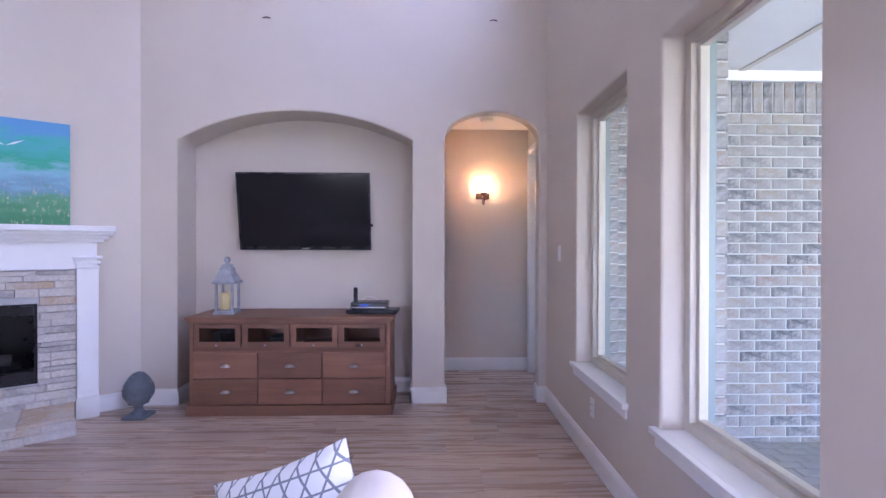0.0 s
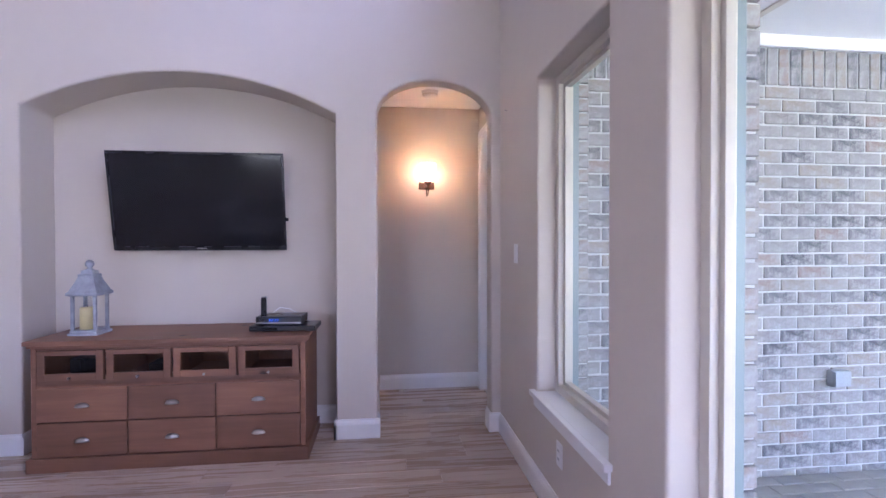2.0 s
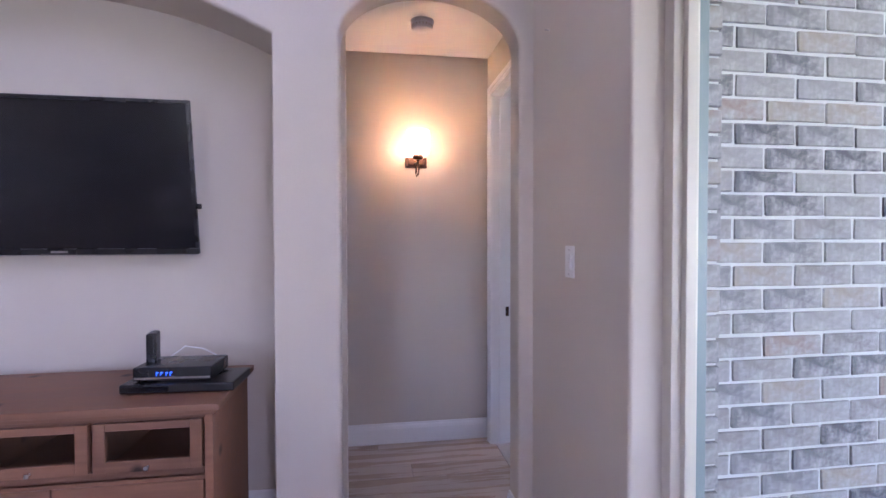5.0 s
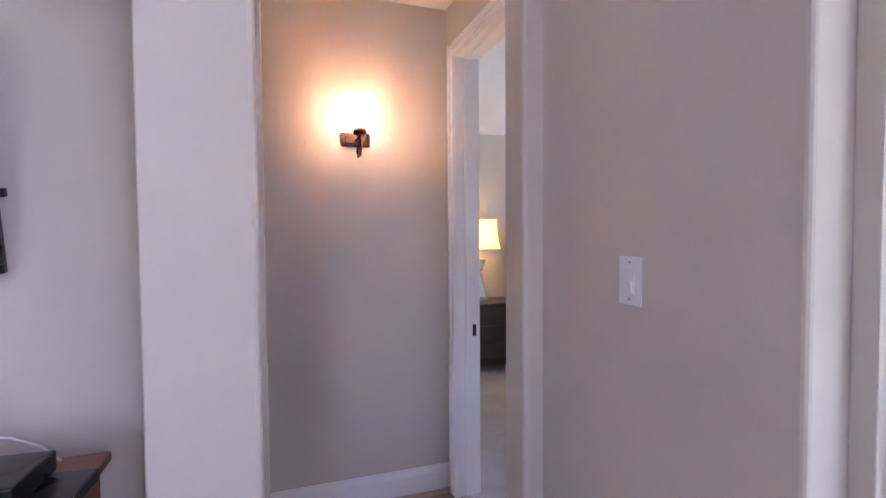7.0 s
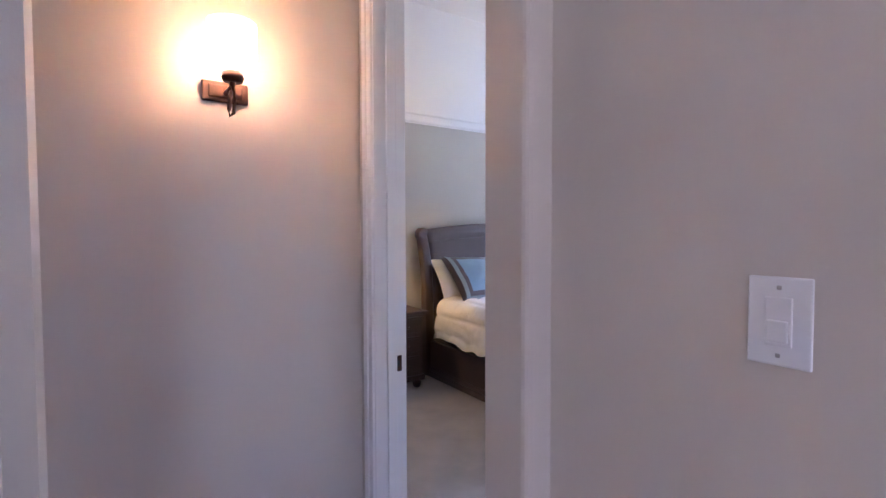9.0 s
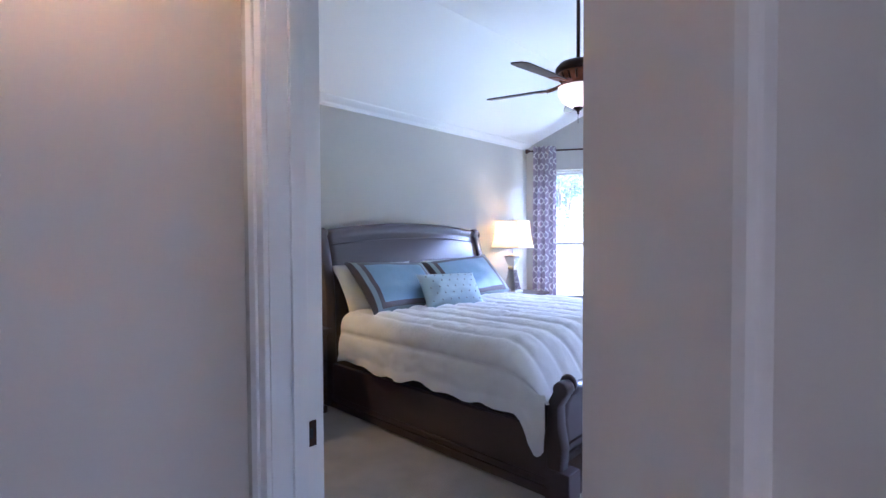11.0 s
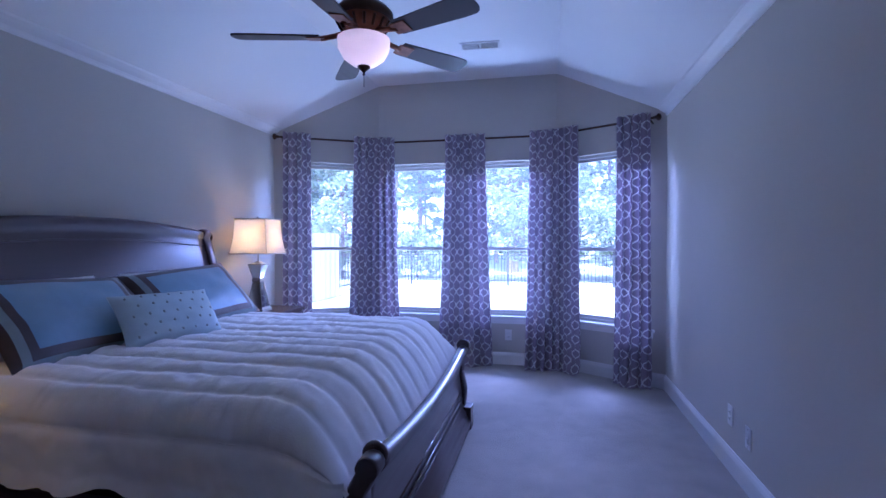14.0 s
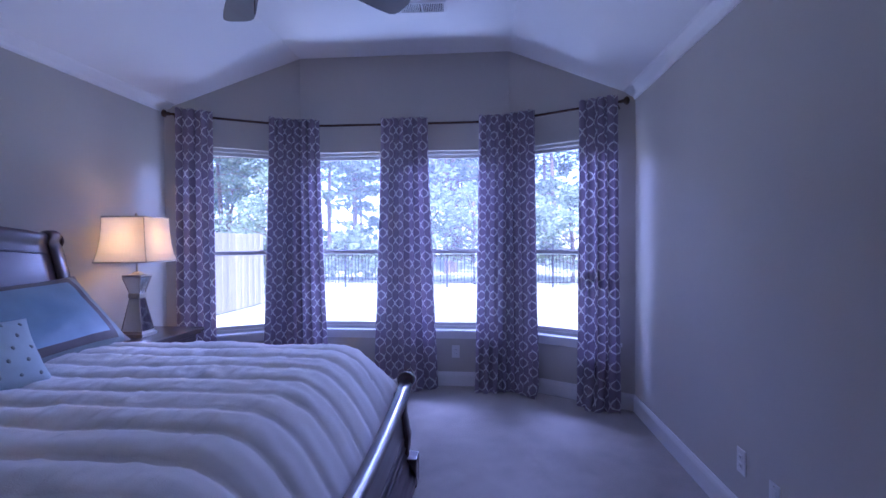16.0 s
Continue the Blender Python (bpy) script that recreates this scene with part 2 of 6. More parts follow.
def lathe(bm, prof, x=0.0, y=0.0, z=0.0, n=24, sides=None):
    """Turns (radius, height) pairs round the z axis."""
    rings = []
    for r, h in prof:
        rings.append([bm.verts.new((x + r * math.cos(2 * math.pi * i / n), y + r * math.sin(2 * math.pi * i / n), z + h)) for i in range(n)])
    for a, b in zip(rings, rings[1:]):
        for i in range(n):
            f = bm.faces.new((a[i], a[(i + 1) % n], b[(i + 1) % n], b[i]))
            f.smooth = True
    for ring, flip in ((rings[0], True), (rings[-1], False)):
        if prof[0 if flip else -1][0] > 1e-4:
            bm.faces.new(ring[::-1] if flip else ring)
    return bm


def tube(bm, pts, r, n=10, closed=False):
    pts = [Vector(p) for p in pts]
    rings = []
    m = len(pts)
    for i, p in enumerate(pts):
        a = pts[i - 1] if i > 0 else (pts[-1] if closed else p)
        c = pts[(i + 1) % m] if i < m - 1 or closed else p
        d = (c - a).normalized()
        side = d.cross(Vector((0, 0, 1)))
        side = side.normalized() if side.length > 1e-3 else Vector((1, 0, 0))
        up = side.cross(d).normalized()
        rings.append([bm.verts.new(p + r * (math.cos(2 * math.pi * k / n) * side + math.sin(2 * math.pi * k / n) * up)) for k in range(n)])
    pairs = list(zip(rings, rings[1:])) + ([(rings[-1], rings[0])] if closed else [])
    for a, b in pairs:
        for k in range(n):
            bm.faces.new((a[k], a[(k + 1) % n], b[(k + 1) % n], b[k])).smooth = True
    if not closed:
        bm.faces.new(rings[0][::-1])
        bm.faces.new(rings[-1])
    return bm


def sweep(bm, prof, p0, p1, out, up=(0, 0, 1)):
    """Runs a closed profile of (out, up) pairs from p0 to p1."""
    p0, p1, out, up = Vector(p0), Vector(p1), Vector(out).normalized(), Vector(up)
    a = [bm.verts.new(p0 + out * o + up * u) for o, u in prof]
    b = [bm.verts.new(p1 + out * o + up * u) for o, u in prof]
    n = len(prof)
    for i in range(n):
        bm.faces.new((a[i], a[(i + 1) % n], b[(i + 1) % n], b[i]))
    bm.faces.new(a[::-1])
    bm.faces.new(b)
    return bm


def grid(bm, fn, nu, nv, smooth=True, uv=None):
    """A sheet of points fn(u, v), u and v from 0 to 1; uv: the cloth's own metres for the pattern."""
    vs = [[bm.verts.new(fn(i / nu, j / nv)) for j in range(nv + 1)] for i in range(nu + 1)]
    lay = bm.loops.layers.uv.verify() if uv else None
    for i in range(nu):
        for j in range(nv):
            ij = ((i, j), (i + 1, j), (i + 1, j + 1), (i, j + 1))
            f = bm.faces.new([vs[a][b] for a, b in ij])
            f.smooth = smooth
            if uv:
                for lp, (a, b) in zip(f.loops, ij):
                    lp[lay].uv = uv(a / nu, b / nv)
    return bm


def mesh_of(name, bm, material, fix=True):
    if fix:
        bmesh.ops.recalc_face_normals(bm, faces=bm.faces)
    me = bpy.data.meshes.new(name)
    bm.to_mesh(me)
    bm.free()
    me.materials.append(material)
    return me


def thing(name, x, y, z, label, category, group="", rz=0.0, kind=""):
    ob = new(name)
    ob.empty_display_size = 0.1
    ob.matrix_basis = pose(x, y, z, 0, 0, rz)
    return tagged(ob, label, category, group, kind)


def part(name, bm, material, parent, label="", fix=True):
    ob = new(name, mesh_of(name, bm, material, fix))
    ob.parent = parent
    if label:
        ob["label"] = label
    return ob


def shared(name, me, parent, m):
    ob = new(name, me)
    ob.parent = parent
    ob.matrix_basis = m
    return ob


def solo(name, bm, material, label, category, group="", kind="", fix=True):
    return tagged(new(name, mesh_of(name, bm, material, fix)), label, category, group, kind)


def struct(name, bm, material, label="", category="", fix=True):
    return tagged(new(name, mesh_of(name, bm, material, fix)), label or name.replace("_", " "), category or "wall", "", "structure")


def wall(name, p0, p1, z0, top, thick, holes, material, label, extra=(), bevel=0.0):
    """A wall from p0 to p1, its face on the left-hand side of that line's right (thick goes to the right of p0 to p1), with holes (u0, u1, z0, z1). top: a height, or a function of u."""
    p0, p1 = Vector((*p0, 0)), Vector((*p1, 0))
    d = (p1 - p0)
    ln = d.length
    d.normalize()
    nrm = Vector((d.y, -d.x, 0))
    topf = top if callable(top) else (lambda u: top)
    us = sorted({0.0, ln, *extra, *(h[0] for h in holes), *(h[1] for h in holes)})
    zs = sorted({z0, *(h[2] for h in holes if h[2] > z0), *(h[3] for h in holes)}) + [None]
    bm = bmesh.new()
    cache = {}

    def v(i, j, side):
        key = (i, j, side)
        if key not in cache:
            z = zs[j] if zs[j] is not None else topf(us[i])
            cache[key] = bm.verts.new(p0 + d * us[i] + Vector((0, 0, z)) + nrm * (thick * side))
        return cache[key]

    def solid(i, j):
        if i < 0 or j < 0 or i >= len(us) - 1 or j >= len(zs) - 1:
            return False
        uc = (us[i] + us[i + 1]) / 2
        za, zb = zs[j], zs[j + 1]
        zc = (za + zb) / 2 if zb is not None else za + 0.001
        return not any(h[0] < uc < h[1] and h[2] < zc < h[3] for h in holes)

    for i in range(len(us) - 1):
        for j in range(len(zs) - 1):
            if not solid(i, j):
                continue
            bm.faces.new((v(i, j, 0), v(i + 1, j, 0), v(i + 1, j + 1, 0), v(i, j + 1, 0)))
            bm.faces.new((v(i, j, 1), v(i, j + 1, 1), v(i + 1, j + 1, 1), v(i + 1, j, 1)))
            for di, dj, a, b in ((-1, 0, (i, j), (i, j + 1)), (1, 0, (i + 1, j), (i + 1, j + 1)), (0, -1, (i, j), (i + 1, j)), (0, 1, (i, j + 1), (i + 1, j + 1))):
                if not solid(i + di, j + dj):
                    bm.faces.new((v(*a, 0), v(*b, 0), v(*b, 1), v(*a, 1)))
    bmesh.ops.recalc_face_normals(bm, faces=bm.faces)
    if bevel:
        es = [e for e in bm.edges if len(e.link_faces) == 2 and e.calc_face_angle(0) > 1.2]
        bmesh.ops.bevel(bm, geom=es, offset=bevel, segments=3, affect="EDGES", profile=0.5)
    return struct(name, bm, material, label)


# ---- the plan, in metres ----
NICHE_Y, RIGHT_X = 4.155, 1.205
HALL_BACK, HALL_X, HALL_Z = 5.27, 1.265, 2.67
BED_W, BED_N, BED_S, BAY_X, BAY_C = 1.40, 7.68, 3.66, 6.20, 6.80
BAY_N, BAY_S = 6.68, 4.64
SPRING, FLAT = 2.57, 3.20


def bed_top(y):
    if y > BAY_N:
        return FLAT - (FLAT - SPRING) * (y - BAY_N) / (BED_N - BAY_N)
    if y < BAY_S:
        return FLAT - (FLAT - SPRING) * (BAY_S - y) / (BAY_S - BED_S)
    return FLAT


# niche and arched opening in the television wall
def arch_wall():
    bm = bmesh.new()
    X0, X1, ZT = -2.316, RIGHT_X, 5.2
    nx0, nx1, ax0, ax1 = -2.005, 0.02, 0.308, 1.135
    def line(pts, y0, pts1, y1):
        f0 = [bm.verts.new((x, y0, z)) for x, z in pts]
        f1 = [bm.verts.new((x, y1, z)) for x, z in pts1]
        for i in range(len(pts) - 1):
            bm.faces.new((f0[i], f0[i + 1], f1[i + 1], f1[i])).smooth = True
    def front(pts, y):
        """columns from the curve up to the top"""
        lo = [bm.verts.new((x, y, z)) for x, z in pts]
        hi = [bm.verts.new((x, y, ZT)) for x, z in pts]
        for i in range(len(pts) - 1):
            bm.faces.new((lo[i], lo[i + 1], hi[i + 1], hi[i]))
    def niche(g):
        R = (1.0125 ** 2 + 0.256 ** 2) / (2 * 0.256)
        half = math.asin(1.0125 / R)
        xc = (nx0 + nx1) / 2
        return [(xc + (R + g) * math.sin(half * (i / 16 - 1)), 2.551 - R + (R + g) * math.cos(half * (i / 16 - 1))) for i in range(33)]
    def arch(g):
        return [((ax0 + ax1) / 2 + ((ax1 - ax0) / 2 + g) * math.cos(math.pi * (1 - i / 40)), 2.300 + (0.256 + g) * math.sin(math.pi * (1 - i / 40))) for i in range(41)]
    y0, yn, ya = NICHE_Y, 4.49, NICHE_Y + 0.135
    rounds = [(0.016, 0.0), (0.0075, 0.0025), (0.0025, 0.0075), (0.0, 0.016)]
    front(niche(0.016), y0)
    front(arch(0.016), y0)
    front(arch(0.0), ya)
    g = 0.016
    for a, b in ((X0, niche(g)[0][0]), (niche(g)[-1][0], ax0 - g), (ax1 + g, X1)):
        bm.faces.new([bm.verts.new(p) for p in ((a, y0, 0), (b, y0, 0), (b, y0, ZT), (a, y0, ZT))])
    for a, b in ((nx1, ax0), (ax1, 1.40)):
        bm.faces.new([bm.verts.new(p) for p in ((a, ya, 0), (b, ya, 0), (b, ya, ZT), (a, ya, ZT))])
    full = {"n": lambda g: [(niche(g)[0][0], 0)] + niche(g) + [(niche(g)[-1][0], 0)], "a": lambda g: [(ax0 - g, 0)] + arch(g) + [(ax1 + g, 0)]}
    for key, depth in (("n", yn), ("a", ya)):
        for (g0, d0), (g1, d1) in zip(rounds, rounds[1:]):
            line(full[key](g0), y0 + d0, full[key](g1), y0 + d1)
        line(full[key](0.0), y0 + 0.016, full[key](0.0), depth)
    bm.faces.new([bm.verts.new(p) for p in ((nx0 - 0.05, yn, 0), (nx1 + 0.05, yn, 0), (nx1 + 0.05, yn, 2.7), (nx0 - 0.05, yn, 2.7))])
    return struct("wall_north", bm, M_WALL, "beige textured wall with arched niche and arched doorway", fix=False)


arch_wall()
WIN_Z0, WIN_Z1 = 0.56, 2.305
UP_Z0, UP_Z1 = 3.55, 4.75
W1, W2, W3 = (2.445, 3.298), (1.195, 2.058), (-0.055, 0.808)
# east wall of the living room, running to -y so that its thickness goes outwards
wall("wall_east", (RIGHT_X, NICHE_Y + 0.13), (RIGHT_X, -3.5), 0, 5.2, -0.22,
     [(NICHE_Y + 0.13 - b, NICHE_Y + 0.13 - a, z0, z1) for a, b in (W1, W2, W3) for z0, z1 in ((WIN_Z0, WIN_Z1), (UP_Z0, UP_Z1))], M_WALL, "beige living room wall with tall window openings", bevel=0.012)
# The hole is invented, out of view, to hold the fill lamp.
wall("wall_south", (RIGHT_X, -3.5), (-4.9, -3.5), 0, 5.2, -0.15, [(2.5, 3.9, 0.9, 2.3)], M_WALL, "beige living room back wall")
wall("wall_west", (-4.9, -3.5), (-4.9, 2.3), 0, 5.2, -0.15, [], M_WALL, "beige living room side wall")
FP = Vector((-2.316, 4.155, 0))
FP_A = 216.0
_d = Vector((math.cos(radians(FP_A)), math.sin(radians(FP_A)), 0))
wall("wall_fireplace", (FP.x, FP.y), (FP.x + _d.x * 3.25, FP.y + _d.y * 3.25), 0, 5.2, 0.15, [(0.68, 1.62, 0.32, 0.93)], M_WALL, "beige diagonal wall behind the fireplace")
struct("ceiling", box(-5.05, 1.45, -3.65, 4.35, 5.2, 5.3), M_CEIL, "white living room ceiling", "ceiling")
# hall
wall("wall_hall_back", (-1.6, HALL_BACK), (HALL_X + 0.135, HALL_BACK), 0, 2.8, -0.12, [], M_WALL, "beige hall wall behind the sconce")
wall("wall_hall_west", (-1.6, 4.5), (-1.6, HALL_BACK), 0, 2.8, -0.12, [], M_WALL, "beige hall end wall")
struct("wall_hall_front", box(-1.6, 0.318, 4.52, 4.62, 0, 2.8), M_WALL, "beige hall wall behind the niche")
struct("ceiling_hall", box(-1.7, HALL_X, 4.292, HALL_BACK, HALL_Z, HALL_Z + 0.1), M_CEIL, "white hall ceiling", "ceiling")
# bedroom shell
DOOR_S, DOOR_N, DOOR_Z = 4.355, 5.138, 2.372
west_top = lambda u: bed_top(BED_S - 0.0 + u)
wall("wall_bedroom_west", (HALL_X, BED_S), (HALL_X, BED_N), 0, west_top, BED_W - HALL_X,
     [(DOOR_S - 0.02 - BED_S, DOOR_N + 0.02 - BED_S, -1, DOOR_Z + 0.02)], M_BWALL, "greige bedroom wall with the doorway", extra=(BAY_S - BED_S, BAY_N - BED_S))
wall("wall_bedroom_north", (HALL_X, BED_N), (BAY_X, BED_N), 0, SPRING + 0.02, -0.15, [], M_BWALL, "greige bedroom wall behind the bed")
wall("wall_bedroom_south", (BAY_X, BED_S), (HALL_X + 0.14, BED_S), 0, SPRING + 0.02, -0.14, [], M_BWALL, "plain greige bedroom wall")
BW = 0.86
def bay_wall(name, p0, p1, holes):
    ln = math.dist(p0, p1)
    return wall(name, p0, p1, 0, lambda u: bed_top(p0[1] + (p1[1] - p0[1]) * u / ln) + 0.01, -0.17, holes, M_BWALL, "greige bay wall with window opening")


FL_N, FL_S = math.dist((BAY_X, BED_N), (BAY_C, BAY_N)), math.dist((BAY_X, BED_S), (BAY_C, BAY_S))
BZ0, BZ1 = 0.545, 2.275
CL = BAY_N - BAY_S
BAYS = [("wall_bay_north", (BAY_X, BED_N), (BAY_C, BAY_N), [FL_N / 2]), ("wall_bay_middle", (BAY_C, BAY_N), (BAY_C, BAY_S), [CL * 0.25, CL * 0.75]), ("wall_bay_south", (BAY_C, BAY_S), (BAY_X, BED_S), [FL_S / 2])]
for nm, a, b, cs in BAYS:
    bay_wall(nm, a, b, [(c - BW / 2, c + BW / 2, BZ0, BZ1) for c in cs])


def bed_ceiling():
    bm = bmesh.new()
    prof = [(BED_S - 0.15, bed_top(BED_S) - 0.0), (BED_S, SPRING), (BAY_S, FLAT), (BAY_N, FLAT), (BED_N, SPRING), (BED_N + 0.15, SPRING)]
    prof = [(y, z) for y, z in prof] + [(y, z + 0.08) for y, z in prof[::-1]]
    sweep(bm, [(y, z) for y, z in prof], (HALL_X, 0, 0), (7.05, 0, 0), (0, 1, 0))
    bmesh.ops.recalc_face_normals(bm, faces=bm.faces)
    return struct("ceiling_bedroom", bm, M_CEIL, "white vaulted bedroom ceiling with a flat middle", "ceiling")


bed_ceiling()
# floors
struct("floor", box(-5.05, HALL_X + 0.03, -3.65, HALL_BACK + 0.1, -0.12, -0.006), M_GAP, "grey-brown wood plank floor", "floor")
def carpet():
    bm = bmesh.new()
    add_box(bm, HALL_X + 0.03, 7.0, BED_S - 0.1, BED_N + 0.1, -0.12, 0.004)
    return struct("floor_bedroom", bm, M_CARPET, "beige cut pile bedroom carpet", "carpet")


carpet()

# baseboards, crown, casings
BASE = [(0, 0), (0.017, 0), (0.017, 0.10), (0.013, 0.118), (0.008, 0.128), (0.006, 0.138), (0, 0.138)]
SHOE = [(0, 0), (0.028, 0), (0.026, 0.012), (0.017, 0.02), (0, 0.02)]
def baseboard(p0, p1, out, mat=None):
    bm = bmesh.new()
    sweep(bm, BASE, (*p0, 0.001), (*p1, 0.001), out)
    return struct("baseboard", bm, mat or M_TRIM, "white painted baseboard", "baseboard")


t_ = 0.017
for a, b, o in (((-2.316, NICHE_Y), (-2.005, NICHE_Y), (0, -1, 0)), ((-2.005, NICHE_Y - t_), (-2.005, 4.49), (1, 0, 0)), ((-2.005 + t_, 4.49), (0.02 - t_, 4.49), (0, -1, 0)), ((0.02, 4.49), (0.02, NICHE_Y - t_), (-1, 0, 0)),
                ((0.02 - t_ , NICHE_Y), (0.308 + t_, NICHE_Y), (0, -1, 0)), ((0.308, NICHE_Y), (0.308, NICHE_Y + 0.135), (1, 0, 0)), ((1.135, NICHE_Y), (1.135, NICHE_Y + 0.135), (-1, 0, 0)), ((1.135 - t_, NICHE_Y), (RIGHT_X, NICHE_Y), (0, -1, 0)),
                ((RIGHT_X, NICHE_Y - t_), (RIGHT_X, -3.5), (-1, 0, 0)), ((-1.6, HALL_BACK), (HALL_X, HALL_BACK), (0, -1, 0)),
                ((BED_W, BED_N), (BAY_X, BED_N), (0, -1, 0)), ((BED_W, BED_S), (BAY_X, BED_S), (0, 1, 0)), ((BED_W, BED_S + t_), (BED_W, 4.31), (1, 0, 0)), ((BED_W, 5.2), (BED_W, BED_N - t_), (1, 0, 0))):
    baseboard(a, b, o)
for nm, a, b, cs in BAYS:
    d = Vector((b[0] - a[0], b[1] - a[1], 0)).normalized()
    baseboard(a, b, (d.y, -d.x, 0))
baseboard((FP.x, FP.y), (FP.x + _d.x * 0.29, FP.y + _d.y * 0.29), (-_d.y, _d.x, 0))
for y, o in ((BED_N, (0, -1, 0)), (BED_S, (0, 1, 0))):
    bm = bmesh.new()
    sweep(bm, [(0, -0.030), (0.010, -0.030), (0.014, -0.012), (0.022, 0.0), (0.05, 0.018), (0.075, 0.038), (0.085, 0.062), (0, 0.012)], (BED_W, y, SPRING), (BAY_X + 0.02, y, SPRING), o)
    struct("trim", bm, M_TRIM, "white crown moulding under the sloped ceiling", "trim")
CAS = 0.062
def casing(x, out, gap=0.005):
    """Door trim on one side of the doorway."""
    bm = bmesh.new()
    for y0, y1 in ((DOOR_S - CAS - gap, DOOR_S - gap), (DOOR_N + gap, DOOR_N + CAS + gap)):
        add_box(bm, x, x + out * 0.014, y0, y1, 0, DOOR_Z + CAS + gap, 0.003)
        ys = (y0 + y1) / 2
        edge = y0 if y0 < DOOR_S else y1
        add_box(bm, x + out * 0.012, x + out * 0.021, min(edge, ys), max(edge, ys), 0, DOOR_Z + CAS + gap, 0.003)
    add_box(bm, x, x + out * 0.014, DOOR_S - gap, DOOR_N + gap, DOOR_Z + gap, DOOR_Z + CAS + gap, 0.003)
    add_box(bm, x + out * 0.012, x + out * 0.021, DOOR_S - gap, DOOR_N + gap, DOOR_Z + 0.029 + gap, DOOR_Z + CAS + gap, 0.003)
    return struct("door_casing", bm, M_TRIM, "white painted door casing", "door frame")


casing(HALL_X, -1)
casing(BED_W, 1, 0.034)
bm = bmesh.new()
for a, b in ((DOOR_S - 0.02, DOOR_S), (DOOR_N, DOOR_N + 0.02)):
    add_box(bm, HALL_X - 0.002, BED_W + 0.002, a, b, 0, DOOR_Z + 0.02)
add_box(bm, HALL_X - 0.002, BED_W + 0.002, DOOR_S, DOOR_N, DOOR_Z, DOOR_Z + 0.02)
for a, b in ((DOOR_S, DOOR_S + 0.011), (DOOR_N - 0.011, DOOR_N)):
    add_box(bm, 1.315, 1.355, a, b, 0, DOOR_Z, 0.002)
add_box(bm, 1.315, 1.355, DOOR_S + 0.011, DOOR_N - 0.011, DOOR_Z - 0.011, DOOR_Z, 0.002)
struct("door_frame", bm, M_TRIM, "white painted door jamb with stop", "door frame")


# ---- bedroom door, swung open ----
def bedroom_door():
    w, th, h = 0.74, 0.036, DOOR_Z - 0.012
    d = thing("door_1", 1.388, 4.408, 0.010, "white panelled bedroom door standing wide open", "door", rz=-17, kind="structure")
    bm = box(0, w, -th, 0, 0, h, 0.002)
    part("slab", bm, M_TRIM, d)
    for z0, z1 in ((0.2, 0.95), (1.1, h - 0.15)):
        bm = bmesh.new()
        for y0, y1 in ((0.0, 0.006), (-th - 0.006, -th)):
            for a in ((0.11, 0.135, z0, z1), (w - 0.135, w - 0.11, z0, z1), (0.135, w - 0.135, z0, z0 + 0.025), (0.135, w - 0.135, z1 - 0.025, z1)):
                add_box(bm, a[0], a[1], y0, y1, a[2], a[3], 0.002)
        part("panel_moulding", bm, M_TRIM, d)
    kn = lathe(bmesh.new(), [(0.012, 0), (0.012, 0.03), (0.026, 0.04), (0.03, 0.055), (0.02, 0.068), (0.0, 0.07)])
    bmesh.ops.transform(kn, matrix=pose(w - 0.07, 0, 0.95, -90), verts=kn.verts)
    part("door_knob", kn, M_IRON, d)
    for z in (0.25, 1.49, 2.1):
        bm = bmesh.new()
        add_box(bm, -0.0025, 0, -th + 0.003, -0.004, z - 0.05, z + 0.05, 0.001)
        hinge = part("hinge", bm, M_TRIM, d, "white painted hinge leaf")
        lathe_bm = lathe(bmesh.new(), [(0.006, 0), (0.006, 0.1)], -0.004, -th - 0.005, z - 0.05, 10)
        part("pin", lathe_bm, M_TRIM, hinge)
        for sy, sz in ((-0.012, 0.035), (-0.024, 0.012), (-0.012, -0.012), (-0.024, -0.035)):
            sc = lathe(bmesh.new(), [(0.0035, 0), (0.003, 0.001)], 0, 0, 0, 8)
            bmesh.ops.transform(sc, matrix=pose(-0.0025, sy, z + sz, 0, -90), verts=sc.verts)
            part("screw", sc, M_FRAME, hinge)


bedroom_door()
bm = bmesh.new()
for z in (0.26, 1.50, 2.11):
    add_box(bm, 1.362, 1.398, DOOR_S, DOOR_S + 0.003, z - 0.05, z + 0.05, 0.001)
tagged(new("jamb_hinges", mesh_of("jamb_hinges", bm, M_TRIM)), "white painted hinge leaves on the door jamb", "hinge", "", "structure")
stk = thing("strike_plate", 1.362, DOOR_N, 0.912, "dark bronze strike plate set in the white door jamb", "strike plate")
part("plate", box(-0.018, 0.018, -0.003, 0, -0.032, 0.032, 0.001), M_BRONZE, stk)
part("latch_hole", box(-0.008, 0.008, -0.0042, -0.0028, -0.012, 0.012), M_BLACK, stk)


# ---- windows ----
def sill_board(parent, w, depth, mat):
    """Local: x along the wall, y into the room (negative), z up from the opening's foot."""
    bm = bmesh.new()
    add_box(bm, -w / 2 - 0.045, w / 2 + 0.045, -0.035, 0.0, -0.028, 0.0, 0.004)
    add_box(bm, -w / 2, w / 2, -0.004, depth, -0.026, 0.001)
    part("window_sill", bm, M_TRIM, parent, "white painted window stool")
    bm = bmesh.new()
    add_box(bm, -w / 2 - 0.03, w / 2 + 0.03, -0.012, 0.0, -0.085, -0.028, 0.003)
    part("apron", bm, M_TRIM, parent)


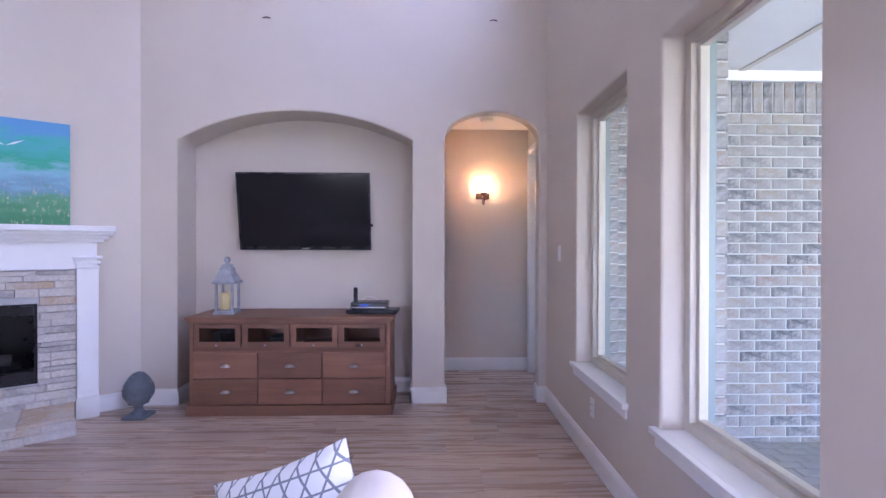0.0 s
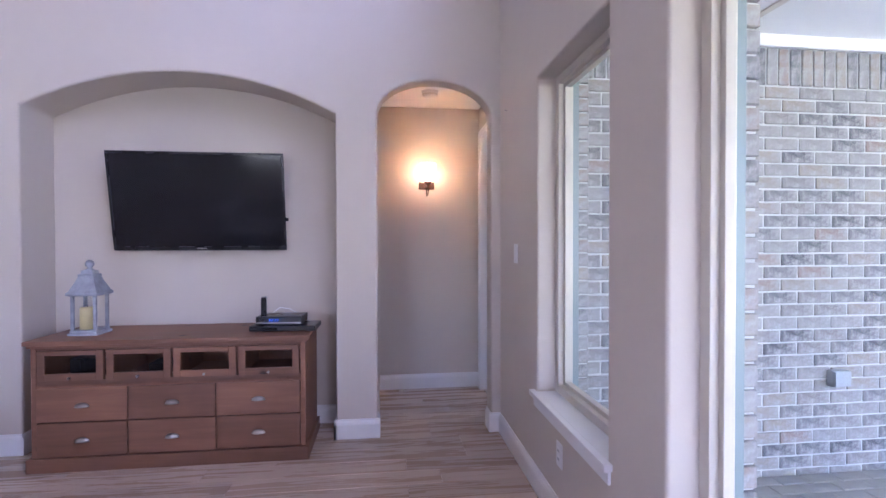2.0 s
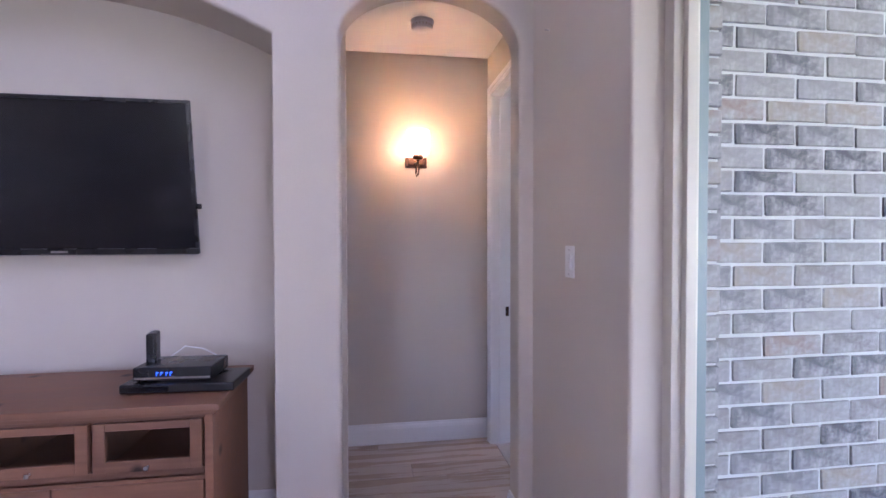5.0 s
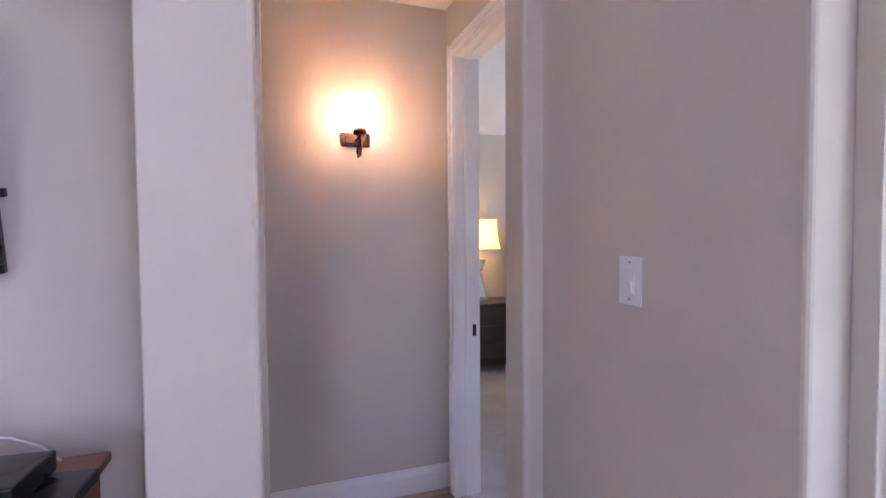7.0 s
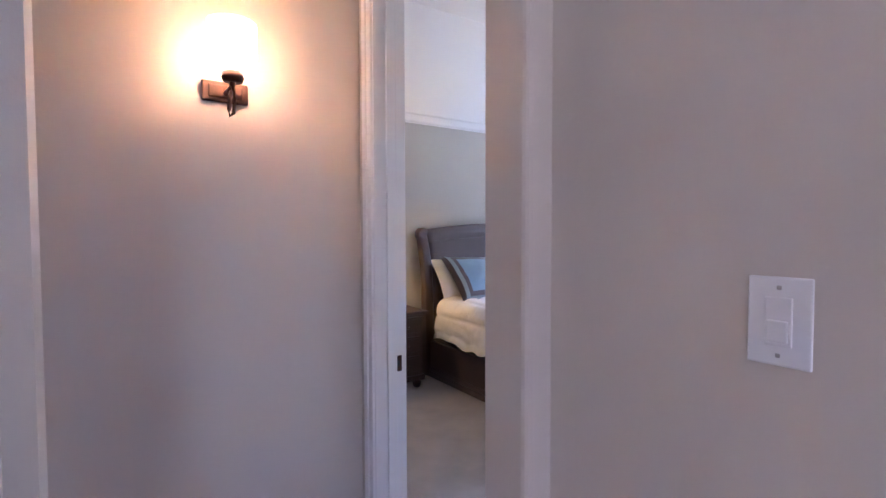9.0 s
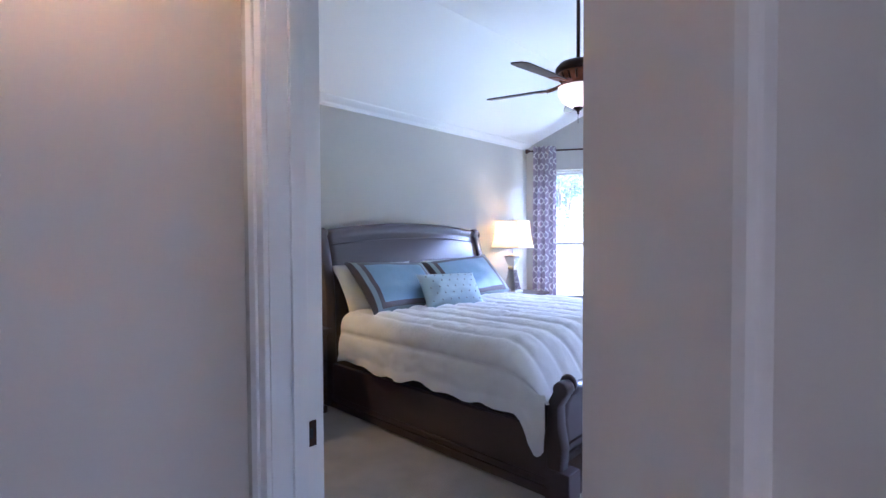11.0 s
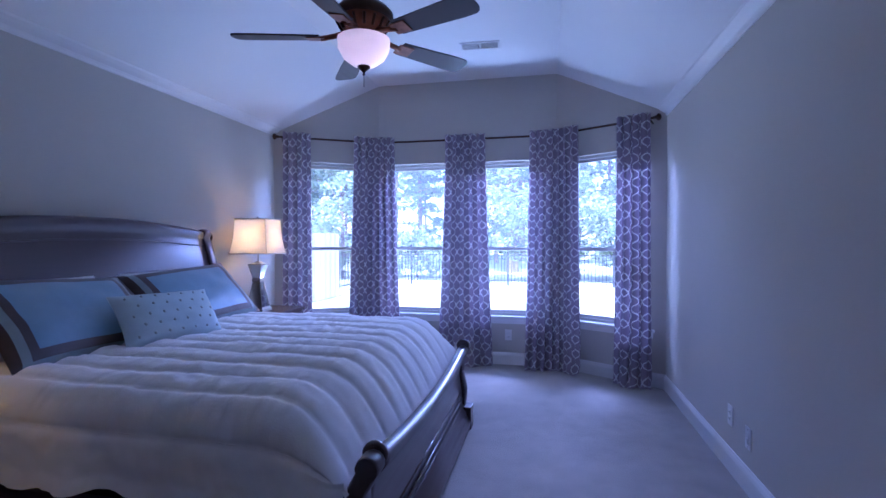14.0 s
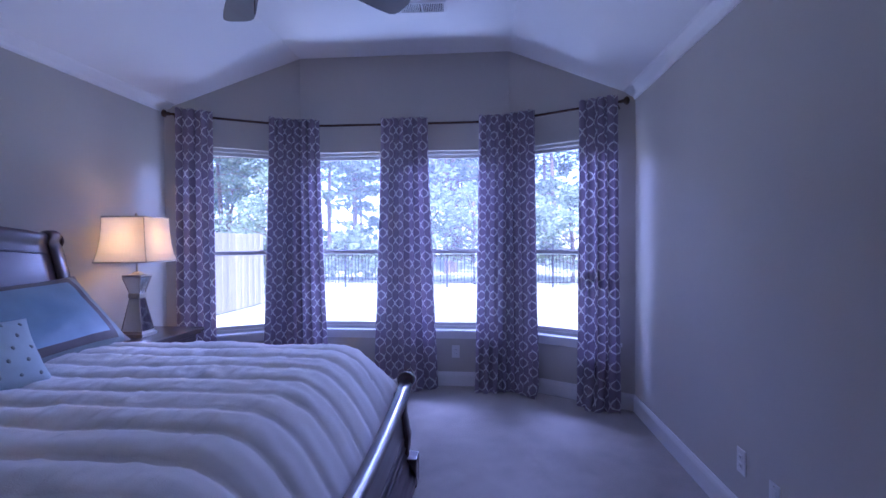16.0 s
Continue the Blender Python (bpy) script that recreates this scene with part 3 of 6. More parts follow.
def sheet(x0, x1, y, z0, z1):
    """One face of glass, its front towards -y."""
    bm = bmesh.new()
    bm.faces.new([bm.verts.new(p) for p in ((x0, y, z0), (x1, y, z0), (x1, y, z1), (x0, y, z1))])
    return bm


def fixed_window(name, m, w, h):
    """One tall fixed pane deep in its opening. Local y points outwards."""
    e = thing(name, 0, 0, 0, "tall fixed window with beige frame and white stool", "window", kind="structure")
    e.matrix_basis = m
    bm = bmesh.new()
    y0, y1, f = 0.105, 0.19, 0.045
    for a in ((-w / 2, -w / 2 + f, 0, h), (w / 2 - f, w / 2, 0, h), (-w / 2 + f, w / 2 - f, 0, f), (-w / 2 + f, w / 2 - f, h - f, h)):
        add_box(bm, a[0], a[1], y0, y1, a[2], a[3], 0.004)
    part("window_frame", bm, M_FRAME, e)
    bm = bmesh.new()
    f2 = f + 0.022
    for a in ((-w / 2 + f, -w / 2 + f2, f, h - f), (w / 2 - f2, w / 2 - f, f, h - f), (-w / 2 + f2, w / 2 - f2, f, f2), (-w / 2 + f2, w / 2 - f2, h - f2, h - f)):
        add_box(bm, a[0], a[1], y0 + 0.03, y1 - 0.02, a[2], a[3], 0.003)
    part("sash", bm, M_FRAME, e)
    # Dark side strips, added to tone down the over-bright reveal outside the pane.
    bm = bmesh.new()
    for a in ((-w / 2 + 0.001, -w / 2 + 0.034, 0.001, h - 0.001), (w / 2 - 0.034, w / 2 - 0.001, 0.001, h - 0.001)):
        add_box(bm, a[0], a[1], y1 + 0.001, 0.228, a[2], a[3], 0.003)
    part("outer_stop", bm, M_COVER, e, "grey-green strip added over the bright outer reveal")
    pane = part("pane", sheet(-w / 2 + f2 - 0.005, w / 2 - f2 + 0.005, 0.16, f2 - 0.005, h - f2 + 0.005), M_GLASS, e, fix=False)
    pane.visible_shadow = False
    sill_board(e, w, 0.105, M_TRIM)
    return e


for i, (a, b) in enumerate((W1, W2, W3)):
    m = Matrix.Translation((RIGHT_X, (a + b) / 2, WIN_Z0)) @ Matrix.Rotation(radians(-90), 4, "Z")
    fixed_window("window_%d" % (i + 1), m, b - a, WIN_Z1 - WIN_Z0)
    fixed_window("window_%d" % (i + 8), Matrix.Translation((0, 0, UP_Z0 - WIN_Z0)) @ m, b - a, UP_Z1 - UP_Z0)


def hung_window(name, m, w, h):
    e = thing(name, 0, 0, 0, "double-hung bay window with pale vinyl sashes", "window", kind="structure")
    e.matrix_basis = m
    bm = bmesh.new()
    f = 0.03
    for a in ((-w / 2, -w / 2 + f, 0, h), (w / 2 - f, w / 2, 0, h), (-w / 2 + f, w / 2 - f, 0, f), (-w / 2 + f, w / 2 - f, h - f, h)):
        add_box(bm, a[0], a[1], 0.05, 0.13, a[2], a[3], 0.003)
    part("window_frame", bm, M_WFRAME, e)
    mid = h * 0.433
    s = 0.032
    for z0, z1, y0, y1 in ((f, mid + 0.02, 0.06, 0.085), (mid - 0.018, h - f, 0.09, 0.115)):
        bm = bmesh.new()
        for a in ((-w / 2 + f, -w / 2 + f + s, z0, z1), (w / 2 - f - s, w / 2 - f, z0, z1), (-w / 2 + f + s, w / 2 - f - s, z0, z0 + s), (-w / 2 + f + s, w / 2 - f - s, z1 - s, z1)):
            add_box(bm, a[0], a[1], y0, y1, a[2], a[3], 0.003)
        sash = part("sash", bm, M_WFRAME, e)
        pane = part("pane", sheet(-w / 2 + f + s - 0.004, w / 2 - f - s + 0.004, (y0 + y1) / 2, z0 + s - 0.004, z1 - s + 0.004), M_BAYGLASS, sash, fix=False)
        pane.visible_shadow = False
    bm = bmesh.new()
    for lx in (-w / 4, w / 4):
        add_box(bm, lx - 0.02, lx + 0.02, 0.055, 0.075, mid + 0.02, mid + 0.032, 0.003)
    part("sash_lock", bm, M_WFRAME, e)
    sill_board(e, w, 0.05, M_TRIM)
    return e


k = 4
for nm, a, b, cs in BAYS:
    d = Vector((b[0] - a[0], b[1] - a[1], 0)).normalized()
    for c in cs:
        p = Vector((*a, BZ0)) + d * c
        ang = math.atan2(-d.y, -d.x)
        hung_window("window_%d" % k, Matrix.Translation(p) @ Matrix.Rotation(ang, 4, "Z") @ Matrix.Rotation(math.pi, 4, "Z") , BW, BZ1 - BZ0)
        k += 1


# ---- small wall fittings ----
def plate(name, m, w, h, label, cat, kind):
    e = thing(name, 0, 0, 0, label, cat)
    e.matrix_basis = m
    part("cover", box(-w / 2, w / 2, -0.006, 0, -h / 2, h / 2, 0.003), M_WHITE, e)
    if kind == "rocker":
        part("rocker", box(-0.017, 0.017, -0.009, -0.005, -0.034, 0.034, 0.002), M_WHITE, e)
        part("dimmer_paddle", box(-0.013, 0.013, -0.013, -0.008, -0.028, 0.002, 0.002), M_WHITE, e)
        for z in (-0.047, 0.047):
            part("screw", box(-0.003, 0.003, -0.0075, -0.0055, z - 0.003, z + 0.003, 0.001), M_NICKEL, e)
    else:
        for z in (-0.02, 0.02):
            o = part("receptacle", box(-0.016, 0.016, -0.009, -0.005, z - 0.014, z + 0.014, 0.003), M_WHITE, e)
            part("slots", add_box(box(-0.008, -0.005, -0.0098, -0.0085, z - 0.005, z + 0.006), 0.005, 0.008, -0.0098, -0.0085, z - 0.005, z + 0.006), M_BLACK, o)
    return e


EASTF = Matrix.Rotation(radians(-90), 4, "Z")
plate("light_switch", Matrix.Translation((RIGHT_X, 3.727, 1.32)) @ EASTF, 0.079, 0.124, "white dimmer switch on the beige wall", "switch", "rocker")
plate("wall_outlet", Matrix.Translation((RIGHT_X, 2.944, 0.358)) @ EASTF, 0.075, 0.12, "white outlet under the living room window", "outlet", "duplex")
SOUTHF = Matrix.Rotation(radians(180), 4, "Z")
plate("wall_outlet", Matrix.Translation((4.584, BED_S, 0.335)) @ SOUTHF, 0.075, 0.12, "white outlet on the bare bedroom wall", "outlet", "duplex")
plate("cable_plate", Matrix.Translation((4.32, BED_S, 0.30)) @ SOUTHF, 0.075, 0.12, "white cable plate on the bare bedroom wall", "outlet", "rocker")
plate("wall_outlet", Matrix.Translation((BAY_C, 5.16, 0.335)) @ EASTF, 0.075, 0.12, "white outlet under the bay window", "outlet", "duplex")

# ---- exterior: ground, patio, brick wing, yard ----
M_GRASS = plain("sunlit_lawn", (0.34, 0.36, 0.20), 0.95, var=0.25, scale=0.9, fine=55, bump=0.6, dist=0.02, spec=0.1)
M_PAVER = plain("grey_patio_paver", (0.34, 0.33, 0.32), 0.85, var=0.12, scale=3, fine=60, bump=0.3, dist=0.002)
struct("ground", box(-400, 600, -500, 500, -1.2, -0.22), M_GRASS, "sunlit green back lawn", "lawn")
struct("foundation", box(-5.3, 7.2, -3.8, 8.0, -1.0, -0.13), M_MORTAR, "concrete house slab edge", "foundation")
bm = box(1.43, 9.0, -6.0, 3.39, -1.0, -0.075)
patio = struct("patio", bm, M_MORTAR, "grey paver patio floor", "patio")
rnd = random.Random(4)
pm = [mesh_of("paver", box(-0.098, 0.098, -0.048, 0.048, -0.02, 0.0, 0.004, 1), M_PAVER)]
for i in range(20):
    for j in range(14):
        x, y = 1.6 + 0.202 * i + (0.1 if j % 2 else 0), 3.33 - 0.102 * j
        shared("paver", pm[0], patio, pose(x, y, -0.052 + rnd.uniform(-0.001, 0.001), 0, 0, rnd.uniform(-0.3, 0.3)))
bm = bmesh.new()
for j in range(14, 60):
    for i in range(20):
        x, y = 1.6 + 0.202 * i + (0.1 if j % 2 else 0), 3.33 - 0.102 * j
        add_box(bm, x - 0.098, x + 0.098, y - 0.048, y + 0.048, -0.072, -0.052)
tagged(part("paver_field", bm, M_PAVER, patio), kind="stuff")
# Outer part is unseen: the ceiling is stretched to x=9 to shade the brick.
struct("ceiling_patio", box(1.43, 9.0, -6.0, 3.39, 2.65, 2.77), M_CEIL, "white painted patio ceiling", "ceiling")
bm = bmesh.new()
add_box(bm, 1.50, 7.3, 3.362, 3.386, 2.577, 2.652, 0.004)
struct("trim", bm, M_TRIM, "white trim board along the patio ceiling", "trim")
bm = bmesh.new()
for bx in (2.40, 3.57):
    add_box(bm, bx, bx + 0.045, -4.0, 3.36, 2.641, 2.6525)
struct("ceiling_seam", bm, M_FRAME, "grey battens on the patio ceiling", "trim")
# Unseen posts added under the stretched ceiling's outer edge.
bm = bmesh.new()
for px in (8.7,):
    for py in (-5.8, -1.0):
        add_box(bm, px, px + 0.2, py, py + 0.2, -0.08, 2.65, 0.008)
struct("patio_posts", bm, M_TRIM, "white patio posts", "post")

# brick skin of the bedroom wing, seen through the living room windows
BY = 3.39
brick_wall = struct("wall_brick", box(1.44, 7.0, BY + 0.006, BED_S - 0.14, -0.13, 2.69), M_MORTAR, "tumbled tan and grey brick wall with pale mortar", "brick wall")
BL, BH, BP = 0.222, 0.0685, 0.0788


def brick_mesh(l, h, d, seed):
    r = random.Random(seed)
    bm = box(-l / 2, l / 2, 0, d, -h / 2, h / 2, 0.004, 1)
    for v in bm.verts:
        v.co += Vector((r.uniform(-1, 1), r.uniform(-1, 1) * 0.7, r.uniform(-1, 1))) * 0.0022
    return mesh_of("brick", bm, M_BRICK)


brick_kinds = [brick_mesh(BL, BH, 0.05, s) for s in range(5)]
half_kinds = [brick_mesh(BL / 2 - 0.005, BH, 0.05, s) for s in range(5, 8)]
sold_kinds = [brick_mesh(BH, BL, 0.05, s) for s in range(8, 11)]
rnd = random.Random(9)
NEARX = 3.95
far = bmesh.new()
rows_n = 31
for j in range(rows_n):
    z = -0.0912 + BH / 2 + BP * j
    x = 1.512 + (BL / 2 + 0.005 if j % 2 else 0)
    if j % 2:
        shared("brick", rnd.choice(half_kinds), brick_wall, pose(1.512 + BL / 4 - 0.002, BY + rnd.uniform(-0.003, 0.001), z))
    while x + BL < 6.95:
        if x < NEARX - 0.25:
            shared("brick", rnd.choice(brick_kinds), brick_wall, pose(x + BL / 2, BY + rnd.uniform(-0.003, 0.001), z, 0, rnd.uniform(-0.5, 0.5), 0))
        else:
            add_box(far, x, x + BL, BY + rnd.uniform(-0.003, 0.001), BY + 0.03, z - BH / 2, z + BH / 2)
        x += BL + 0.010
i = 0
x = 1.50 + BH / 2
while x < 6.9:
    if x < NEARX:
        shared("brick", rnd.choice(sold_kinds), brick_wall, pose(x, BY + rnd.uniform(-0.003, 0.001), 2.463))
    else:
        add_box(far, x - BH / 2, x + BH / 2, BY, BY + 0.03, 2.463 - BL / 2, 2.463 + BL / 2)
    x += BP
tagged(part("brick_field", far, M_BRICKS, brick_wall), kind="stuff")
# brick ends beside the living room windows
skin = struct("wall_brick_skin", box(1.445, 1.50, 3.31, BY + 0.008, -0.1, 2.6), M_MORTAR, "brick return beside the living room window", "brick wall")
ret = mesh_of("brick", box(-0.035, 0.035, -0.012, 0.05, -BH / 2, BH / 2, 0.003, 1), M_BRICK)
for j in range(rows_n + 3):
    shared("brick", ret, skin, pose(1.468, 3.308, -0.0912 + BH / 2 + BP * j + 0.012))
skin2 = struct("wall_brick_skin", box(1.43, 1.50, W2[1] + 0.01, W1[0] - 0.01, -0.1, 2.6), M_MORTAR, "brick pier between the living room windows", "brick wall")
for j in range(rows_n + 3):
    shared("brick", ret, skin2, pose(1.468, W2[1] + 0.008, -0.0912 + BH / 2 + BP * j + 0.012))

# junction box and conduit on the brick wall
M_GREYBOX = plain("grey_box_plastic", (0.34, 0.36, 0.38), 0.5, var=0.05, scale=8, fine=60, bump=0.05)
jb = thing("junction_box", 3.16, BY - 0.004, 0.545, "grey weatherproof outlet box on the brick wall", "outlet box")
part("body", box(-0.06, 0.06, -0.05, 0, -0.05, 0.05, 0.006), M_GREYBOX, jb)
part("lid", box(-0.055, 0.055, -0.058, -0.05, -0.045, 0.045, 0.004), M_GREYBOX, jb)
# dark swivel patio chair whose top rail shows past the window edge
pc = thing("patio_chair", 2.38, 1.89, -0.052, "dark metal swivel patio chair on grey pavers", "chair", rz=-120)
part("top_rail", tube(bmesh.new(), [(-0.29, -0.29, 0.975), (-0.27, -0.295, 0.972), (-0.15, -0.31, 0.94), (0.15, -0.31, 0.94), (0.27, -0.295, 0.972), (0.29, -0.29, 0.975)], 0.022), M_IRON, pc)
part("backrest", box(-0.05, 0.25, -0.32, -0.295, 0.44, 0.94, 0.008), M_IRON, pc)
part("seat", box(-0.22, 0.22, -0.32, 0.20, 0.40, 0.44, 0.012), M_IRON, pc)
part("pedestal", lathe(bmesh.new(), [(0.22, 0), (0.22, 0.02), (0.06, 0.05), (0.03, 0.09), (0.03, 0.40)], n=20), M_IRON, pc)

# roof over the house keeps the sky off the ceilings
struct("roof", box(-5.4, 1.5, -4.0, 5.5, 5.35, 5.5), M_MORTAR, "flat roof over the living room", "roof")
struct("roof_bedroom", box(1.5, 7.25, 3.3, 8.1, 3.34, 3.45), M_MORTAR, "flat roof over the bedroom wing", "roof")

# fences
M_CEDAR = wood("weathered_cedar", (0.30, 0.25, 0.21), (0.55, 0.49, 0.43), 0.85, along=2, scale=2.0)
FZ = -0.22
wf = thing("wood_fence", 11.5, 10.15, FZ, "tall weathered wooden privacy fence beside the lawn", "fence")
pk = mesh_of("picket", box(-0.068, 0.068, -0.01, 0.01, 0.02, 1.83, 0.004, 1), M_CEDAR)
for i in range(56):
    shared("picket", pk, wf, pose(-5.0 + 0.142 * i, 0.9 - 0.05 * 0.142 * i + random.Random(i).uniform(-0.004, 0.004), random.Random(i + 99).uniform(-0.01, 0.01), 0, 0, -3))
part("rail", add_box(box(-5.1, 3.0, 0.70, 0.74, 0.35, 0.44), -5.1, 3.0, 0.70, 0.74, 1.4, 1.49), M_CEDAR, wf)
mi = thing("iron_fence", 19.0, 0, FZ, "black iron picket fence across the yard", "fence")
post = mesh_of("post", box(-0.03, 0.03, -0.03, 0.03, 0, 1.5, 0.004, 1), M_IRON)
picket = mesh_of("picket", box(-0.009, 0.009, -0.009, 0.009, 0.08, 1.38), M_IRON)
for i in range(15):
    shared("post", post, mi, pose(0, -14 + 1.83 * i, 0))
for i in range(224):
    if i % 15:
        shared("picket", picket, mi, pose(0, -14 + 0.122 * i, 0))
bm = bmesh.new()
for z in (0.18, 1.12, 1.32):
    add_box(bm, -0.014, 0.014, -15.5, 13.5, z - 0.016, z + 0.016)
part("rail", bm, M_IRON, mi)
mi2 = thing("iron_fence", 14.3, 11.2, FZ, "black iron picket fence joining the wooden fence", "fence")
for i in range(45):
    shared("picket", picket, mi2, pose(0.122 * i, 0, 0))
part("rail", add_box(box(-0.1, 5.5, -0.014, 0.014, 0.16, 0.2), -0.1, 5.5, -0.014, 0.014, 1.3, 1.34), M_IRON, mi2)

# trees
def leaf_mat(name, stops):
    m, N, L, b = nodes_of(name)
    rnd_ = N.new("ShaderNodeNewGeometry").outputs["Random Per Island"]
    r = ramp(N, L, rnd_, stops)
    n = noise_of(N, L, 0.7, 3.0)
    L.new(mixc(N, L, 1.0, r.outputs[0], mixc(N, L, n, (0.6, 0.6, 0.6), (1.3, 1.3, 1.3)), "MULTIPLY"), b.inputs["Base Color"])
    setin(b, Roughness=0.6)
    t, mx = N.new("ShaderNodeBsdfTranslucent"), N.new("ShaderNodeMixShader")
    L.new(b.inputs["Base Color"].links[0].from_socket, t.inputs[0])
    mx.inputs[0].default_value = 0.45
    L.new(b.outputs[0], mx.inputs[1])
    L.new(t.outputs[0], mx.inputs[2])
    L.new(mx.outputs[0], N["Material Output"].inputs[0])
    return m


M_PINE = leaf_mat("pine_needles", [(0.0, (0.075, 0.12, 0.065)), (0.5, (0.12, 0.17, 0.09)), (1.0, (0.19, 0.24, 0.14))])
M_LEAF = leaf_mat("light_green_leaves", [(0.0, (0.15, 0.21, 0.09)), (0.5, (0.24, 0.31, 0.15)), (1.0, (0.36, 0.41, 0.24))])
M_BARK = plain("pine_bark", (0.16, 0.115, 0.085), 0.9, var=0.25, scale=3, fine=22, bump=0.8, dist=0.02)


def leaf_cloud(bm, centre, radius, n, size, r, flat=0.6):
    for _ in range(n):
        while True:
            p = Vector((r.uniform(-1, 1), r.uniform(-1, 1), r.uniform(-1, 1)))
            if 0.25 < p.length < 1:
                break
        c = Vector(centre) + Vector((p.x * radius, p.y * radius, p.z * radius * flat))
        a = Vector((r.gauss(0, 1), r.gauss(0, 1), r.gauss(0, 0.6))).normalized()
        b = a.cross(Vector((r.gauss(0, 1), r.gauss(0, 1), r.gauss(0, 1)))).normalized()
        s = size * r.uniform(0.6, 1.3)
        bm.faces.new([bm.verts.new(c + q) for q in (a * s, b * s * 0.45, -a * s, -b * s * 0.45)])


def pine(seed, h):
    r = random.Random(seed)
    t = thing("pine_tree", 0, 0, FZ, "tall slim pine with a high green crown", "tree", "woodland pines")
    bm = bmesh.new()
    lean = r.uniform(-0.3, 0.3)
    pts = [(lean * (k / 8) ** 2, 0.1 * math.sin(k), h * k / 8) for k in range(9)]
    for k in range(8):
        r0, r1 = 0.17 * (1 - k / 9), 0.17 * (1 - (k + 1) / 9)
        n = 8
        ra = [bm.verts.new((pts[k][0] + r0 * math.cos(6.283 * i / n), pts[k][1] + r0 * math.sin(6.283 * i / n), pts[k][2])) for i in range(n)]
        rb = [bm.verts.new((pts[k + 1][0] + r1 * math.cos(6.283 * i / n), pts[k + 1][1] + r1 * math.sin(6.283 * i / n), pts[k + 1][2])) for i in range(n)]
        for i in range(n):
            bm.faces.new((ra[i], ra[(i + 1) % n], rb[(i + 1) % n], rb[i])).smooth = True
    crown = bmesh.new()
    for _ in range(30):
        z = h * r.uniform(0.3, 1.0)
        a = r.uniform(0, 6.283)
        reach = (1.05 - z / h) * 3.2 + 0.5
        tip = (lean * (z / h) ** 2 + math.cos(a) * reach, math.sin(a) * reach, z + r.uniform(-0.2, 0.5))
        tube(bm, [(lean * (z / h) ** 2, 0, z - 0.2), tip], 0.03, 5)
        for q in (0.6, 1.0):
            leaf_cloud(crown, (tip[0] * q, tip[1] * q, tip[2] * 1.0 - 0.15 * (1 - q)), r.uniform(0.5, 1.0), 46, 0.17, r, 0.55)
    part("trunk", bm, M_BARK, t)
    part("crown", crown, M_PINE, t, fix=False)
    return t


def broadleaf(seed, h, w):
    r = random.Random(seed)
    t = thing("broadleaf_tree", 0, 0, FZ, "bushy light green tree in full sun", "tree", "yard trees")
    bm, crown = bmesh.new(), bmesh.new()
    tube(bm, [(0, 0, 0), (0.05, 0.03, h * 0.3), (-0.04, 0, h * 0.55), (0, 0.05, h * 0.8)], 0.09, 8)
    for _ in range(26):
        z = h * r.uniform(0.22, 0.95)
        a = r.uniform(0, 6.283)
        k = math.sin(math.pi * min(1, (z / h) * 0.9 + 0.08)) * w * r.uniform(0.5, 1.0)
        tip = (math.cos(a) * k, math.sin(a) * k, z)
        tube(bm, [(0, 0, z * 0.75), tip], 0.02, 5)
        leaf_cloud(crown, tip, r.uniform(0.45, 0.9), 90, 0.13, r, 0.75)
    part("trunk", bm, M_BARK, t)
    part("crown", crown, M_LEAF, t, fix=False)
    return t


pines = [pine(s, hh) for s, hh in ((1, 15), (2, 17), (3, 13))]
leafy = [broadleaf(11, 5.2, 2.2), broadleaf(12, 4.0, 1.9), broadleaf(13, 2.0, 1.5)]
r = random.Random(21)
first = set()
def plant(kinds, k, x, y, s=1.0):
    src = kinds[k % len(kinds)]
    m = pose(x, y, FZ, 0, 0, r.uniform(0, 360)) @ Matrix.Diagonal((s, s, s, 1))
    if id(src) not in first:
        first.add(id(src))
        src.matrix_basis = m
        return
    c = copy_thing(src, Matrix.Identity(4))
    c.matrix_basis = m
for i in range(62):
    plant(pines, i, r.uniform(24, 48), r.uniform(-26, 42), r.uniform(0.8, 1.25))
for i, (x, y, s) in enumerate(((21.5, 7.3, 1.0), (22.5, 3.4, 1.05), (23.0, -1.6, 0.95), (20.8, 13.4, 0.9), (21.2, 1.4, 0.9), (22.0, 10.4, 1.0), (24, -6, 1.1), (20.6, -3.4, 0.8), (24, 16, 1.1), (20.4, 5.2, 0.75), (15.0, 14.6, 0.7), (22, -10, 1))):
    plant(leafy, i, x, y, s)
bm = bmesh.new()
rr = random.Random(5)
for _ in range(90):
    leaf_cloud(bm, (rr.uniform(46, 54), rr.uniform(-45, 60), rr.uniform(0.5, 9)), rr.uniform(2, 3.4), 45, 0.6, rr, 0.8)
tagged(new("far_woods", mesh_of("far_woods", bm, M_PINE, False)), "dense green woods beyond the fence", "woods", "", "stuff")

# ---- bedroom things ----
M_LINEN = plain("white_comforter_cotton", (0.84, 0.83, 0.82), 0.85, var=0.03, scale=7, fine=240, bump=0.35, dist=0.003, sheen=0.3, spec=0.2)
M_PCASE = plain("white_pillowcase", (0.74, 0.72, 0.71), 0.85, var=0.03, scale=9, fine=260, bump=0.3, sheen=0.2, spec=0.2)
M_BROWN = plain("chocolate_satin", (0.050, 0.026, 0.022), 0.5, var=0.2, scale=12, fine=300, bump=0.3, sheen=0.4)
M_BLUE = plain("dusty_blue_satin", (0.20, 0.33, 0.44), 0.42, var=0.06, scale=10, fine=300, bump=0.25, sheen=0.4)
M_SAGE = plain("sage_satin", (0.26, 0.31, 0.30), 0.45, var=0.08, scale=10, fine=300, bump=0.25, sheen=0.3)
